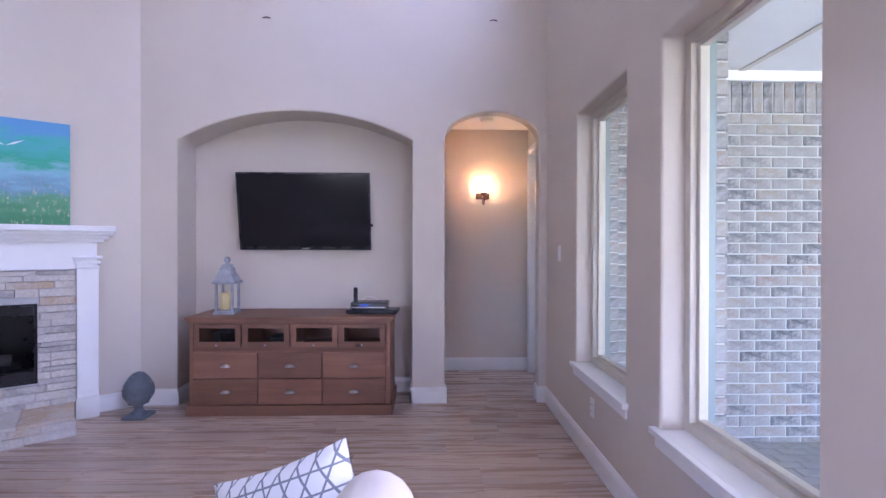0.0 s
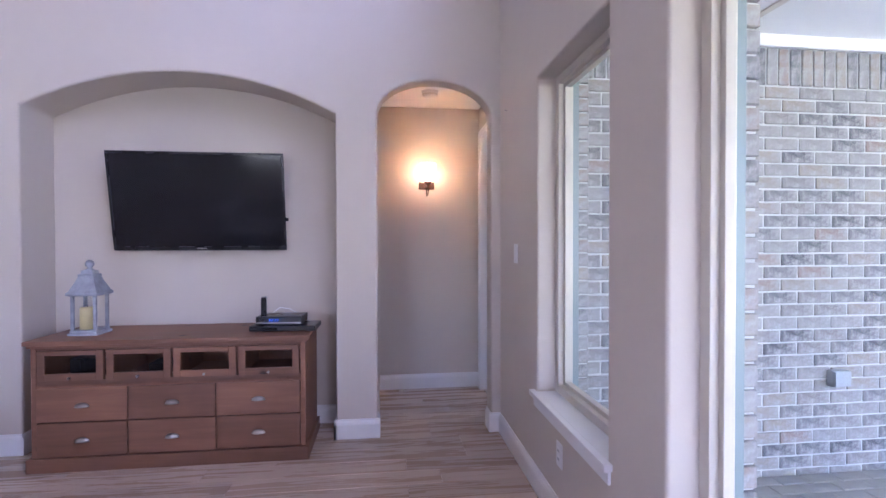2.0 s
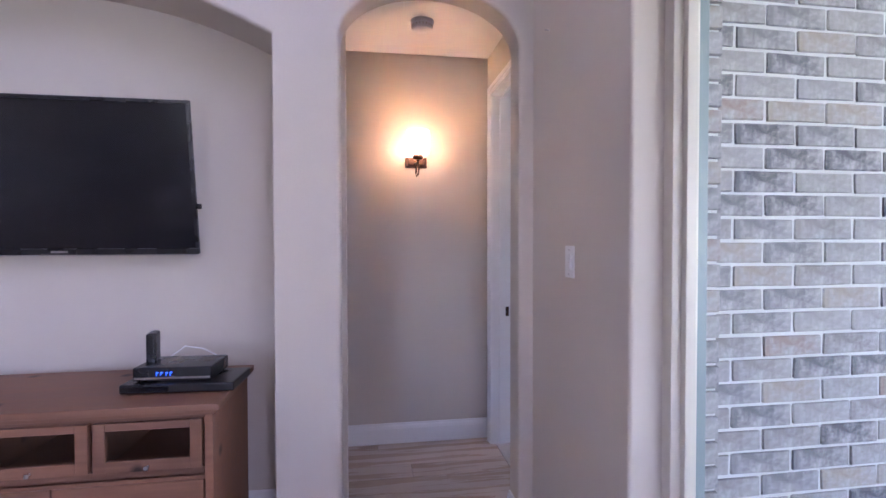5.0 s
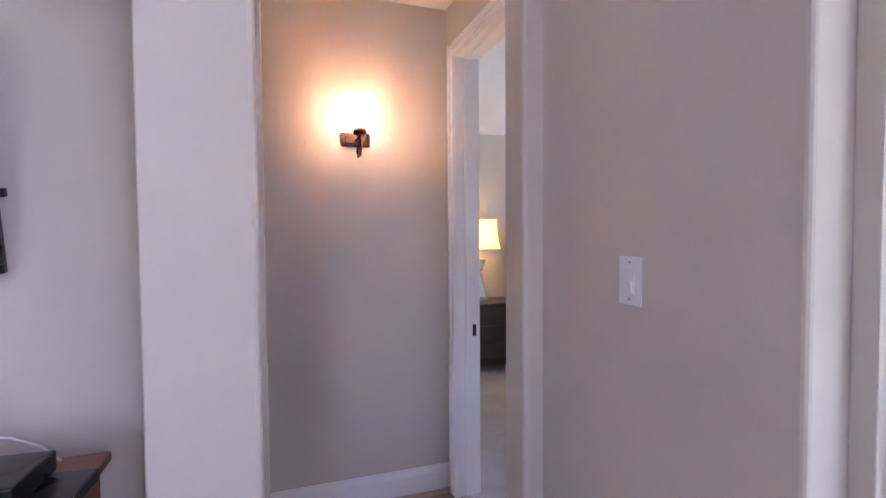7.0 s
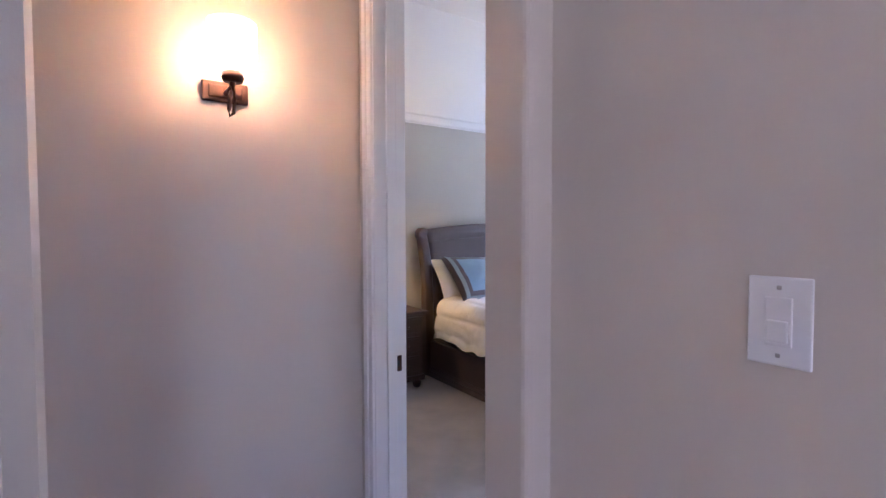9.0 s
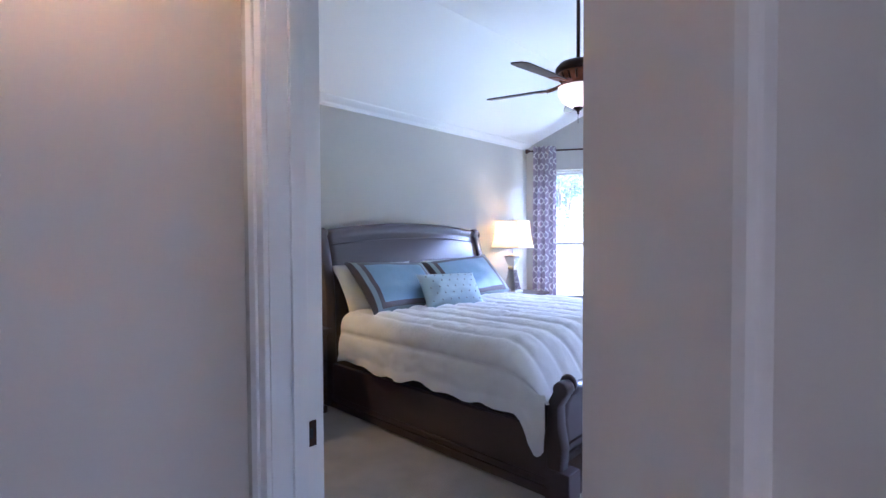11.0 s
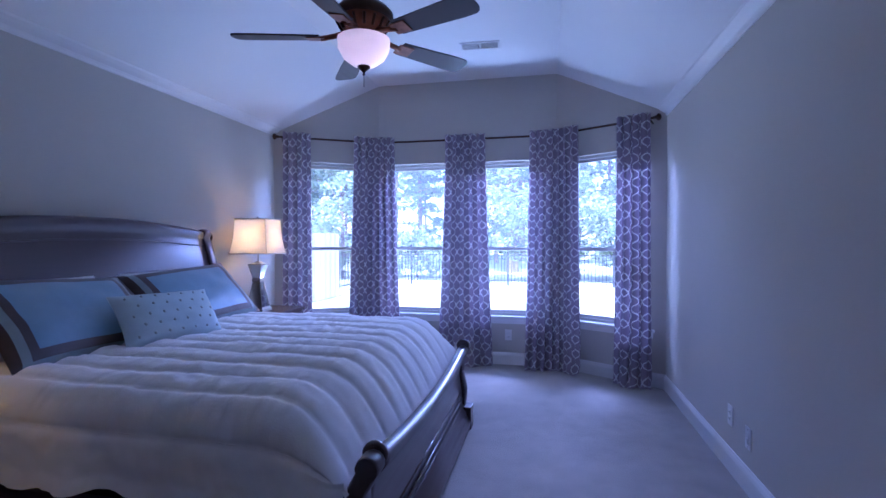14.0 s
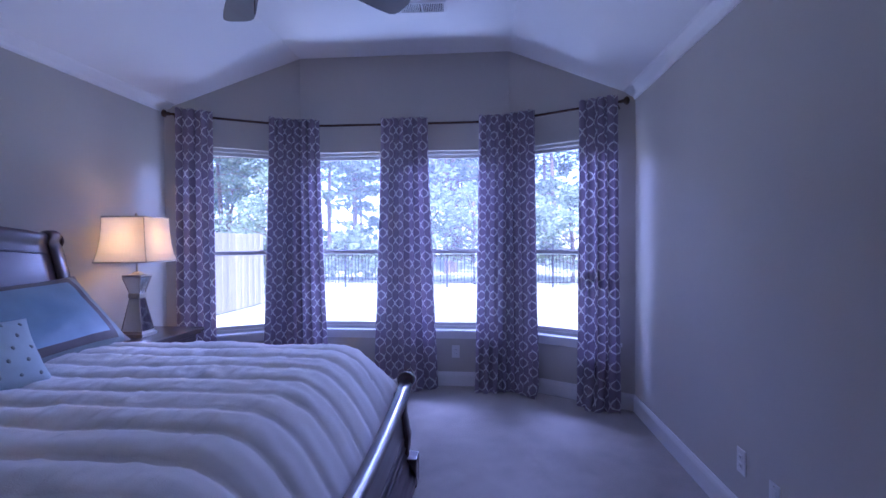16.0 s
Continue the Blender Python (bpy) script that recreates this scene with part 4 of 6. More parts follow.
M_SKIRT = plain("black_box_spring_cloth", (0.022, 0.018, 0.018), 0.9, var=0.2, scale=8)
M_AQUA = plain("pale_aqua_linen", (0.52, 0.63, 0.66), 0.8, var=0.04, scale=14, fine=280, bump=0.4, sheen=0.2)
M_MIRROR = plain("antiqued_mirror", (0.78, 0.78, 0.76), 0.06, 1.0, var=0.04, scale=10, bump=0.0)
M_SILVER = plain("silver_leaf_trim", (0.52, 0.48, 0.42), 0.38, 0.85, var=0.12, scale=25)


def thin_glow_cloth(name, col, through_mix):
    """Cloth or frosted glass that lets its lamp shine through."""
    m, N, L, b = nodes_of(name)
    n = noise_of(N, L, 220, 2.0)
    c = mixc(N, L, n, tuple(x * 0.9 for x in col), col)
    t, mx = N.new("ShaderNodeBsdfTranslucent"), N.new("ShaderNodeMixShader")
    L.new(c, b.inputs["Base Color"])
    L.new(c, t.inputs[0])
    setin(b, Roughness=0.8)
    mx.inputs[0].default_value = through_mix
    L.new(b.outputs[0], mx.inputs[1])
    L.new(t.outputs[0], mx.inputs[2])
    L.new(mx.outputs[0], N["Material Output"].inputs[0])
    return m


M_SHADE = thin_glow_cloth("cream_lamp_shade", (0.80, 0.74, 0.66), 0.55)
M_FROST = thin_glow_cloth("frosted_glass_bowl", (0.88, 0.84, 0.82), 0.6)


def sections(bm, prof_at, xs, closed_ends=True):
    """Joins closed (y, z) profiles set at the given x."""
    rings = [[bm.verts.new((x, y, z)) for y, z in prof_at(x)] for x in xs]
    n = len(rings[0])
    for a, b in zip(rings, rings[1:]):
        for i in range(n):
            bm.faces.new((a[i], a[(i + 1) % n], b[(i + 1) % n], b[i])).smooth = True
    bm.faces.new(rings[0][::-1])
    bm.faces.new(rings[-1])
    return bm


def arc(cy, cz, r, a0, a1, n):
    return [(cy + r * math.cos(radians(a0 + (a1 - a0) * i / n)), cz + r * math.sin(radians(a0 + (a1 - a0) * i / n))) for i in range(n + 1)]


# bed: local x across, y towards the wall behind the head, origin on the floor under the middle
BX, BY0 = 3.95, 6.47


def sleigh_bed():
    b = thing("sleigh_bed", BX, BY0, 0.004, "dark espresso wooden king sleigh bed with scrolled ends", "bed")
    H0 = 7.44 - BY0      # front face of the headboard
    F0 = 5.33 - BY0
    top = lambda x: 1.455 + 0.075 * (1 - (x / 1.0) ** 2)

    def head(x, grow=0.0):
        k = (top(min(1, abs(x)) if abs(x) < 1 else 1.0) - 0.75) / (1.455 - 0.75)
        up = lambda z: z if z < 0.75 else 0.75 + (z - 0.75) * k
        g = grow
        pr = [(H0 - g, 0.02)] + [(H0 - g + 0.100 * (i / 12) ** 2, 0.75 + 0.61 * i / 12) for i in range(13)] + [(H0 + 0.106, 1.385 + g)]
        pr += arc(H0 + 0.135, 1.405 + g * 0.6, 0.05 + g * 0.4, 150, -60, 8)
        pr += [(H0 + 0.125 + g, 1.25), (H0 + 0.09 + g, 1.1), (H0 + 0.06 + g, 0.9), (H0 + 0.055 + g, 0.02)]
        return [(y, up(z)) for y, z in pr]
    part("headboard", sections(bmesh.new(), lambda x: head(x), [-0.96 + 1.92 * i / 24 for i in range(25)]), M_DARKWOOD, b)
    for sx in (-1, 1):
        xs = [sx * 0.955, sx * 0.975, sx * 1.03, sx * 1.045]
        part("head_post", sections(bmesh.new(), lambda x: head(sx, 0.022 if abs(x) < 1.04 and abs(x) > 0.96 else 0.012), xs), M_DARKWOOD, b)
        sc = lathe(bmesh.new(), [(0.0, 0), (0.04, 0), (0.05, 0.008), (0.035, 0.014), (0.02, 0.024), (0.0, 0.026)], n=18)
        bmesh.ops.transform(sc, matrix=pose(sx * 1.044, H0 + 0.135, 1.41, 0, 90 * sx), verts=sc.verts)
        part("scroll_cap", sc, M_DARKWOOD, b)
    pts = [(x, H0 + 0.09, 0.75 + (1.325 - 0.75) * (top(x) - 0.75) / 0.705) for x in [-0.94 + 1.88 * i / 24 for i in range(25)]]
    part("panel_bead", tube(bmesh.new(), pts, 0.007, 8), M_DARKWOOD, b)

    ftop = lambda x: 0.553 + 0.078 * abs(x / 1.0) ** 1.9

    def foot(x, g=0.0, ends=False):
        k = ((0.633 if ends else ftop(x)) - 0.3) / 0.333
        up = lambda z: z if z < 0.3 else 0.3 + (z - 0.3) * k
        pr = [(F0 + 0.012 - g, 0.16), (F0 + 0.02 - g, 0.28), (F0 + 0.034 - g, 0.40), (F0 + 0.022 - g, 0.50), (F0 - 0.005 - g, 0.555)]
        pr += arc(F0 + 0.006, 0.594, 0.039 + g * 0.3, 225, -20, 9)
        pr += [(F0 + 0.065 + g, 0.52), (F0 + 0.075 + g, 0.40), (F0 + 0.075 + g, 0.16)]
        return [(y, up(z)) for y, z in pr]
    part("footboard", sections(bmesh.new(), lambda x: foot(x), [-0.93 + 1.86 * i / 28 for i in range(29)]), M_DARKWOOD, b)
    for sx in (-1, 1):
        def post(x):
            g = 0.016 if 0.935 < abs(x) < 1.0 else 0.006
            base = foot(x, g, True)
            out = []
            for y, z in base:
                bulge = 0.03 * math.exp(-((z - 0.33) / 0.07) ** 2) - 0.012 * math.exp(-((z - 0.46) / 0.05) ** 2)
                out.append((y - bulge if y < F0 + 0.05 else y, z))
            return out
        part("foot_post", sections(bmesh.new(), post, [sx * 0.925, sx * 0.94, sx * 0.995, sx * 1.01]), M_DARKWOOD, b)
        rg = lathe(bmesh.new(), [(0.040, -0.012), (0.048, -0.006), (0.048, 0.006), (0.040, 0.012)], n=18)
        bmesh.ops.transform(rg, matrix=pose(sx * 0.915, F0 + 0.006, 0.612, 0, 90), verts=rg.verts)
        part("bead_ring", rg, M_DARKWOOD, b)
        part("foot_block", box(sx * 0.90, sx * 1.02, F0 - 0.055, F0 + 0.09, 0, 0.165, 0.008), M_DARKWOOD, b)
    mold = [(F0 - 0.05, 0.025), (F0 - 0.05, 0.06), (F0 - 0.042, 0.07), (F0 - 0.036, 0.095), (F0 - 0.022, 0.105), (F0 - 0.018, 0.135), (F0 + 0.0, 0.15), (F0 + 0.004, 0.175), (F0 + 0.02, 0.185), (F0 + 0.075, 0.185), (F0 + 0.075, 0.025)]
    part("base_moulding", sections(bmesh.new(), lambda x: mold, [-0.94, 0.94]), M_DARKWOOD, b)
    part("panel_bead", tube(bmesh.new(), [(-0.9, F0 + 0.012, 0.225), (0.9, F0 + 0.012, 0.225)], 0.008, 6), M_DARKWOOD, b)
    part("panel_bead", tube(bmesh.new(), [(-0.9, F0 + 0.018, 0.275), (0.9, F0 + 0.018, 0.275)], 0.006, 6), M_DARKWOOD, b)
    for sx in (-1, 1):
        bm = box(sx * 0.965, sx * 1.0, F0 + 0.06, H0 + 0.02, 0.10, 0.36, 0.004)
        rail = part("side_rail", bm, M_DARKWOOD, b)
        part("rail_moulding", box(sx * 0.965, sx * 1.012, F0 + 0.06, H0 + 0.02, 0.064, 0.101, 0.006), M_DARKWOOD, rail)
        part("rail_plinth", box(sx * 0.965, sx * 1.022, F0 + 0.06, H0 + 0.02, 0.01, 0.062, 0.006), M_DARKWOOD, rail)
    return b


sleigh_bed()
mt = thing("mattress", BX, 6.43, 0.13, "thick mattress on a black box spring under bedding", "mattress")
part("box_spring", box(-0.96, 0.96, -0.98, 0.99, 0, 0.27, 0.03), M_SKIRT, mt)
part("mattress_body", box(-0.95, 0.95, -0.79, 0.98, 0.27, 0.59, 0.07, 4), M_PCASE, mt)


def comforter():
    c = thing("comforter", BX, 6.43, 0.41, "white channel-quilted comforter spread over the bed", "comforter")
    bm = bmesh.new()
    half, drop, rad = 1.035, 0.40, 0.15
    flat = half - rad
    L1, L2 = flat, flat + rad * math.pi / 2
    L3 = L2 + drop - rad
    y_head, y_foot = 0.80, -1.035
    top_z = 0.385

    def fn(u, v):
        s = (u * 2 - 1) * L3
        a = abs(s)
        sg = 1 if s >= 0 else -1
        y = y_head + (y_foot - y_head) * v
        if a < L1:
            x, z, nx, nz = a, top_z, 0.0, 1.0
        elif a < L2:
            t = (a - L1) / rad
            x, z, nx, nz = flat + rad * math.sin(t), top_z - rad * (1 - math.cos(t)), math.sin(t), math.cos(t)
        else:
            x, z, nx, nz = half, top_z - rad - (a - L2), 1.0, 0.0
        # hem: waves, and the corner that hangs lowest at the foot
        hang = max(0.0, (a - L2) / (L3 - L2))
        if hang > 0:
            corner = math.exp(-((y - y_foot - 0.05) / 0.09) ** 2)
            z -= hang * (0.015 * math.sin(9 * y + sg) + 0.012 * math.sin(23 * y) + 0.17 * corner - 0.03)
            x += hang * (0.018 * math.sin(7.3 * y + 1.0) + 0.012 * math.sin(17 * y) + 0.02)
        # channels that run from head to foot
        d = abs((((s - 0.04) / 0.192) % 1.0) - 0.5) * 2
        puff = 0.026 * (1 - d ** 2.6) ** 0.7
        side_soft = 1.0 - 0.75 * hang
        w = noise.noise(Vector((s * 6, y * 3.2, 1.0))) * 0.012 + noise.noise(Vector((s * 15, y * 11, 4.0))) * 0.007 + noise.noise(Vector((s * 9, y * 34, 2.0))) * 0.007 + noise.noise(Vector((s * 2, y * 1.6, 8.0))) * 0.014
        h = puff * side_soft + w
        # pulled down and tucked behind the footboard
        e = (y - y_foot)
        R = 0.36
        if e < R and a < L2 + 0.04:
            q = 1 - e / R
            z -= 0.36 * q ** 2.3 * (1 if a < L1 else max(0.0, 1 - (a - L1) / (L2 - L1 + 0.04)) ** 0.6)
        return (sg * (x + nx * h), y, z + nz * h)
    grid(bm, fn, 190, 96)
    part("quilted_cover", bm, M_LINEN, c, fix=False)
    for k in range(-6, 6):
        u = ((0.04 + 0.192 * k) / L3 + 1) / 2
        part("stitched_seam", tube(bmesh.new(), [fn(u, v / 40) for v in range(41)], 0.0028, 5), M_PCASE, c)
    return c


comforter()


def cushion(name, label, m, w, h, t, zones, default, cat="pillow", dots=None, n=22):
    """A stuffed cushion in its own plane (x wide, z high, y thick), split into cloth zones."""
    e = thing(name, 0, 0, 0, label, cat, "bed pillows")
    e.matrix_basis = m
    mats = {}

    def surf(u, v, side):
        a, b2 = abs(u), abs(v)
        core = max(0.0, (1 - a ** 3.0)) ** 0.55 * max(0.0, (1 - b2 ** 3.0)) ** 0.55
        pin = 1 - 0.05 * (1 - b2 ** 2) * a ** 2
        pin2 = 1 - 0.07 * (1 - a ** 2) * b2 ** 2
        w_ = noise.noise(Vector((u * 2.2 + w * 9, v * 2.2, side * 3.0))) * 0.010 + noise.noise(Vector((u * 6 + h * 7, v * 5, side))) * 0.004
        return Vector((u * w / 2 * pin, side * (t / 2 * core + 0.002) + w_ * core, v * h / 2 * pin2))
    for side in (-1, 1):
        for i in range(n):
            for j in range(n):
                us = [(-1 + 2 * (i + di) / n) for di in (0, 1)]
                vs = [(-1 + 2 * (j + dj) / n) for dj in (0, 1)]
                zone = zones((us[0] + us[1]) / 2, (vs[0] + vs[1]) / 2, side) if zones else None
                bm = mats.setdefault(zone, bmesh.new())
                q = [surf(us[a], vs[b2], side) for a, b2 in ((0, 0), (1, 0), (1, 1), (0, 1))]
                if side > 0:
                    q = q[::-1]
                bm.faces.new([bm.verts.new(p) for p in q]).smooth = True
    for zone, bm in mats.items():
        bmesh.ops.remove_doubles(bm, verts=bm.verts, dist=0.0004)
        nm, mat, lab = default if zone is None else zone
        part(nm, bm, mat, e, lab, fix=False)
    if dots:
        bm = bmesh.new()
        for i in range(-3, 4):
            for j in range(-2, 3):
                u, v = (i + (0.5 if j % 2 else 0)) * 0.27, j * 0.36
                if abs(u) < 0.92 and abs(v) < 0.85:
                    p = surf(u, v, -1)
                    tmp = bmesh.new()
                    bmesh.ops.create_icosphere(tmp, subdivisions=1, radius=0.009)
                    bmesh.ops.transform(tmp, matrix=Matrix.Translation(p) @ Matrix.Diagonal((1, 0.45, 1.2, 1)), verts=tmp.verts)
                    merge(bm, tmp)
        tagged(part("embroidered_dots", bm, dots, e, "small grey tufted dots"), kind="stuff")
    return e


Z_OUT, Z_BAND, Z_IN, Z_MID = ("flange", M_BROWN, "chocolate brown border"), ("band", M_SAGE, "sage satin stripe"), ("inner_border", M_BROWN, "chocolate brown inner border"), ("panel", M_BLUE, "dusty blue centre panel")


def sham(u, v, side):
    if side > 0:
        return Z_OUT
    if abs(u) > 0.90:
        return Z_OUT
    if abs(u) > 0.80:
        return Z_BAND
    if abs(v) > 0.90:
        return Z_BAND if v < 0 else Z_OUT
    if abs(u) > 0.70 or abs(v) > 0.74:
        return Z_IN
    return Z_MID


TOPZ = 0.815
cushion("pillow", "plain white bed pillow behind the shams", pose(3.43, 7.36, TOPZ + 0.16, -34, 0, 0), 0.88, 0.46, 0.20, None, ("case", M_PCASE, ""))
cushion("pillow", "plain white bed pillow behind the shams", pose(4.45, 7.36, TOPZ + 0.16, -34, 0, 0), 0.88, 0.46, 0.20, None, ("case", M_PCASE, ""))
cushion("pillow_sham", "blue satin sham with chocolate brown borders", pose(3.50, 7.20, TOPZ + 0.16, -43, 3, 6), 0.98, 0.54, 0.17, sham, None)
cushion("pillow_sham", "blue satin sham with chocolate brown borders", pose(4.46, 7.24, TOPZ + 0.165, -43, -3, -3), 0.94, 0.53, 0.17, sham, None)
cushion("throw_pillow", "small pale aqua lumbar pillow with tufted dots", pose(3.86, 6.93, TOPZ + 0.115, -34, 1, -12), 0.62, 0.33, 0.16, None, ("cover", M_AQUA, ""), "cushion", M_SAGE)


# nightstands
def nightstand(x, y, label):
    e = thing("nightstand", x, y, 0.004, label, "nightstand", "bedside nightstands")
    w, d, h = 0.70, 0.40, 0.715
    part("body", box(-w / 2, w / 2, -d / 2, d / 2, 0.09, h - 0.035, 0.004), M_DARKWOOD, e)
    bm = box(-w / 2 - 0.045, w / 2 + 0.045, -d / 2 - 0.045, d / 2 + 0.02, h - 0.03, h, 0.007)
    add_box(bm, -w / 2 - 0.028, w / 2 + 0.028, -d / 2 - 0.028, d / 2 + 0.01, h - 0.05, h - 0.03, 0.006)
    part("top", bm, M_DARKWOOD, e)
    bm = box(-w / 2 - 0.02, w / 2 + 0.02, -d / 2 - 0.02, d / 2, 0.075, 0.125, 0.008)
    part("base_moulding", bm, M_DARKWOOD, e)
    for i in range(3):
        z0 = 0.14 + i * 0.178
        dr = part("drawer", box(-w / 2 + 0.04, w / 2 - 0.04, -d / 2 - 0.016, -d / 2 + 0.02, z0, z0 + 0.165, 0.005), M_DARKWOOD, e)
        bm = bmesh.new()
        for a in ((-w / 2 + 0.06, w / 2 - 0.06, z0 + 0.018, z0 + 0.026), (-w / 2 + 0.06, w / 2 - 0.06, z0 + 0.14, z0 + 0.148)):
            add_box(bm, a[0], a[1], -d / 2 - 0.021, -d / 2 - 0.014, a[2], a[3], 0.002)
        part("bead", bm, M_DARKWOOD, dr)
        for hx in (-0.16, 0.16):
            part("pull", tube(bmesh.new(), [(hx - 0.045, -d / 2 - 0.018, z0 + 0.085), (hx - 0.03, -d / 2 - 0.034, z0 + 0.073), (hx + 0.03, -d / 2 - 0.034, z0 + 0.073), (hx + 0.045, -d / 2 - 0.018, z0 + 0.085)], 0.005, 8), M_BRONZE, dr)
    for sx in (-1, 1):
        for sy in (-1, 1):
            part("bun_foot", lathe(bmesh.new(), [(0.022, 0), (0.038, 0.02), (0.04, 0.045), (0.026, 0.075)], sx * (w / 2 - 0.035), sy * (d / 2 - 0.04), 0, 14), M_DARKWOOD, e)
    return e


NSY = 7.395
nightstand(5.50, NSY, "dark wooden nightstand between bed and bay window")
nightstand(2.37, NSY, "dark wooden three-drawer nightstand near the door")


def square_stack(bm, prof):
    rings = [[bm.verts.new((sx * h, sy * h, z)) for sx, sy in ((-1, -1), (1, -1), (1, 1), (-1, 1))] for h, z in prof]
    for a, b in zip(rings, rings[1:]):
        for i in range(4):
            bm.faces.new((a[i], a[(i + 1) % 4], b[(i + 1) % 4], b[i]))
    bm.faces.new(rings[0][::-1])
    bm.faces.new(rings[-1])
    return bm


def table_lamp(x, y, label):
    e = thing("table_lamp", x, y, 0.72, label, "lamp", "bedside lamps", rz=4)
    part("plinth", square_stack(bmesh.new(), [(0.088, 0), (0.088, 0.022), (0.078, 0.03), (0.078, 0.042)]), M_SILVER, e)
    part("lower_body", square_stack(bmesh.new(), [(0.072, 0.042), (0.034, 0.275)]), M_MIRROR, e, "mirrored lower pyramid")
    part("collar", square_stack(bmesh.new(), [(0.034, 0.275), (0.042, 0.282), (0.042, 0.308), (0.034, 0.315)]), M_SILVER, e)
    part("upper_body", square_stack(bmesh.new(), [(0.034, 0.315), (0.066, 0.435)]), M_MIRROR, e, "mirrored upper flare")
    part("cap", square_stack(bmesh.new(), [(0.068, 0.435), (0.068, 0.447), (0.03, 0.455), (0.016, 0.47)]), M_SILVER, e)
    for sx, sy in ((-1, -1), (1, -1), (1, 1), (-1, 1)):
        bm = tube(bmesh.new(), [(sx * 0.073, sy * 0.073, 0.042), (sx * 0.035, sy * 0.035, 0.275)], 0.004, 6)
        tube(bm, [(sx * 0.035, sy * 0.035, 0.315), (sx * 0.067, sy * 0.067, 0.435)], 0.004, 6)
        part("edge_trim", bm, M_SILVER, e)
    part("stem", lathe(bmesh.new(), [(0.008, 0.46), (0.008, 0.62)], n=10), M_SILVER, e)
    prof = [(0.188, 0.545), (0.174, 0.60), (0.162, 0.68), (0.155, 0.76), (0.150, 0.865)]
    bm = bmesh.new()
    rings = []
    for h, z in prof:
        ring = []
        for (ax, ay), (bx, by) in (((-1, -1), (1, -1)), ((1, -1), (1, 1)), ((1, 1), (-1, 1)), ((-1, 1), (-1, -1))):
            for k in range(4):
                ring.append(bm.verts.new((h * (ax + (bx - ax) * k / 4), h * (ay + (by - ay) * k / 4), z)))
        rings.append(ring)
    for a, b in zip(rings, rings[1:]):
        for i in range(16):
            bm.faces.new((a[i], a[(i + 1) % 16], b[(i + 1) % 16], b[i]))
    shade = part("shade", bm, M_SHADE, e, "cream fabric shade, lit")
    for h, z in (prof[0], prof[-1]):
        part("shade_trim", tube(bmesh.new(), [(-h, -h, z), (h, -h, z), (h, h, z), (-h, h, z)], 0.005, 6, True), M_SILVER, shade)
    for sx, sy in ((-1, -1), (1, -1), (1, 1), (-1, 1)):
        part("shade_seam", tube(bmesh.new(), [(sx * h, sy * h, z) for h, z in prof], 0.003, 5), M_SILVER, shade)
    part("finial", lathe(bmesh.new(), [(0.004, 0.62), (0.004, 0.87), (0.012, 0.88), (0.008, 0.895), (0.0, 0.90)], n=10), M_SILVER, e)
    bulb("lamp_bulb", x, y, 0.72 + 0.69, LAMP_W, WARM, 0.035)
    return e


LAMP_W = 0.8
table_lamp(5.50, 7.42, "mirrored hourglass table lamp, lit, on the far nightstand")
table_lamp(2.37, 7.42, "mirrored hourglass table lamp, lit, on the nightstand near the door")


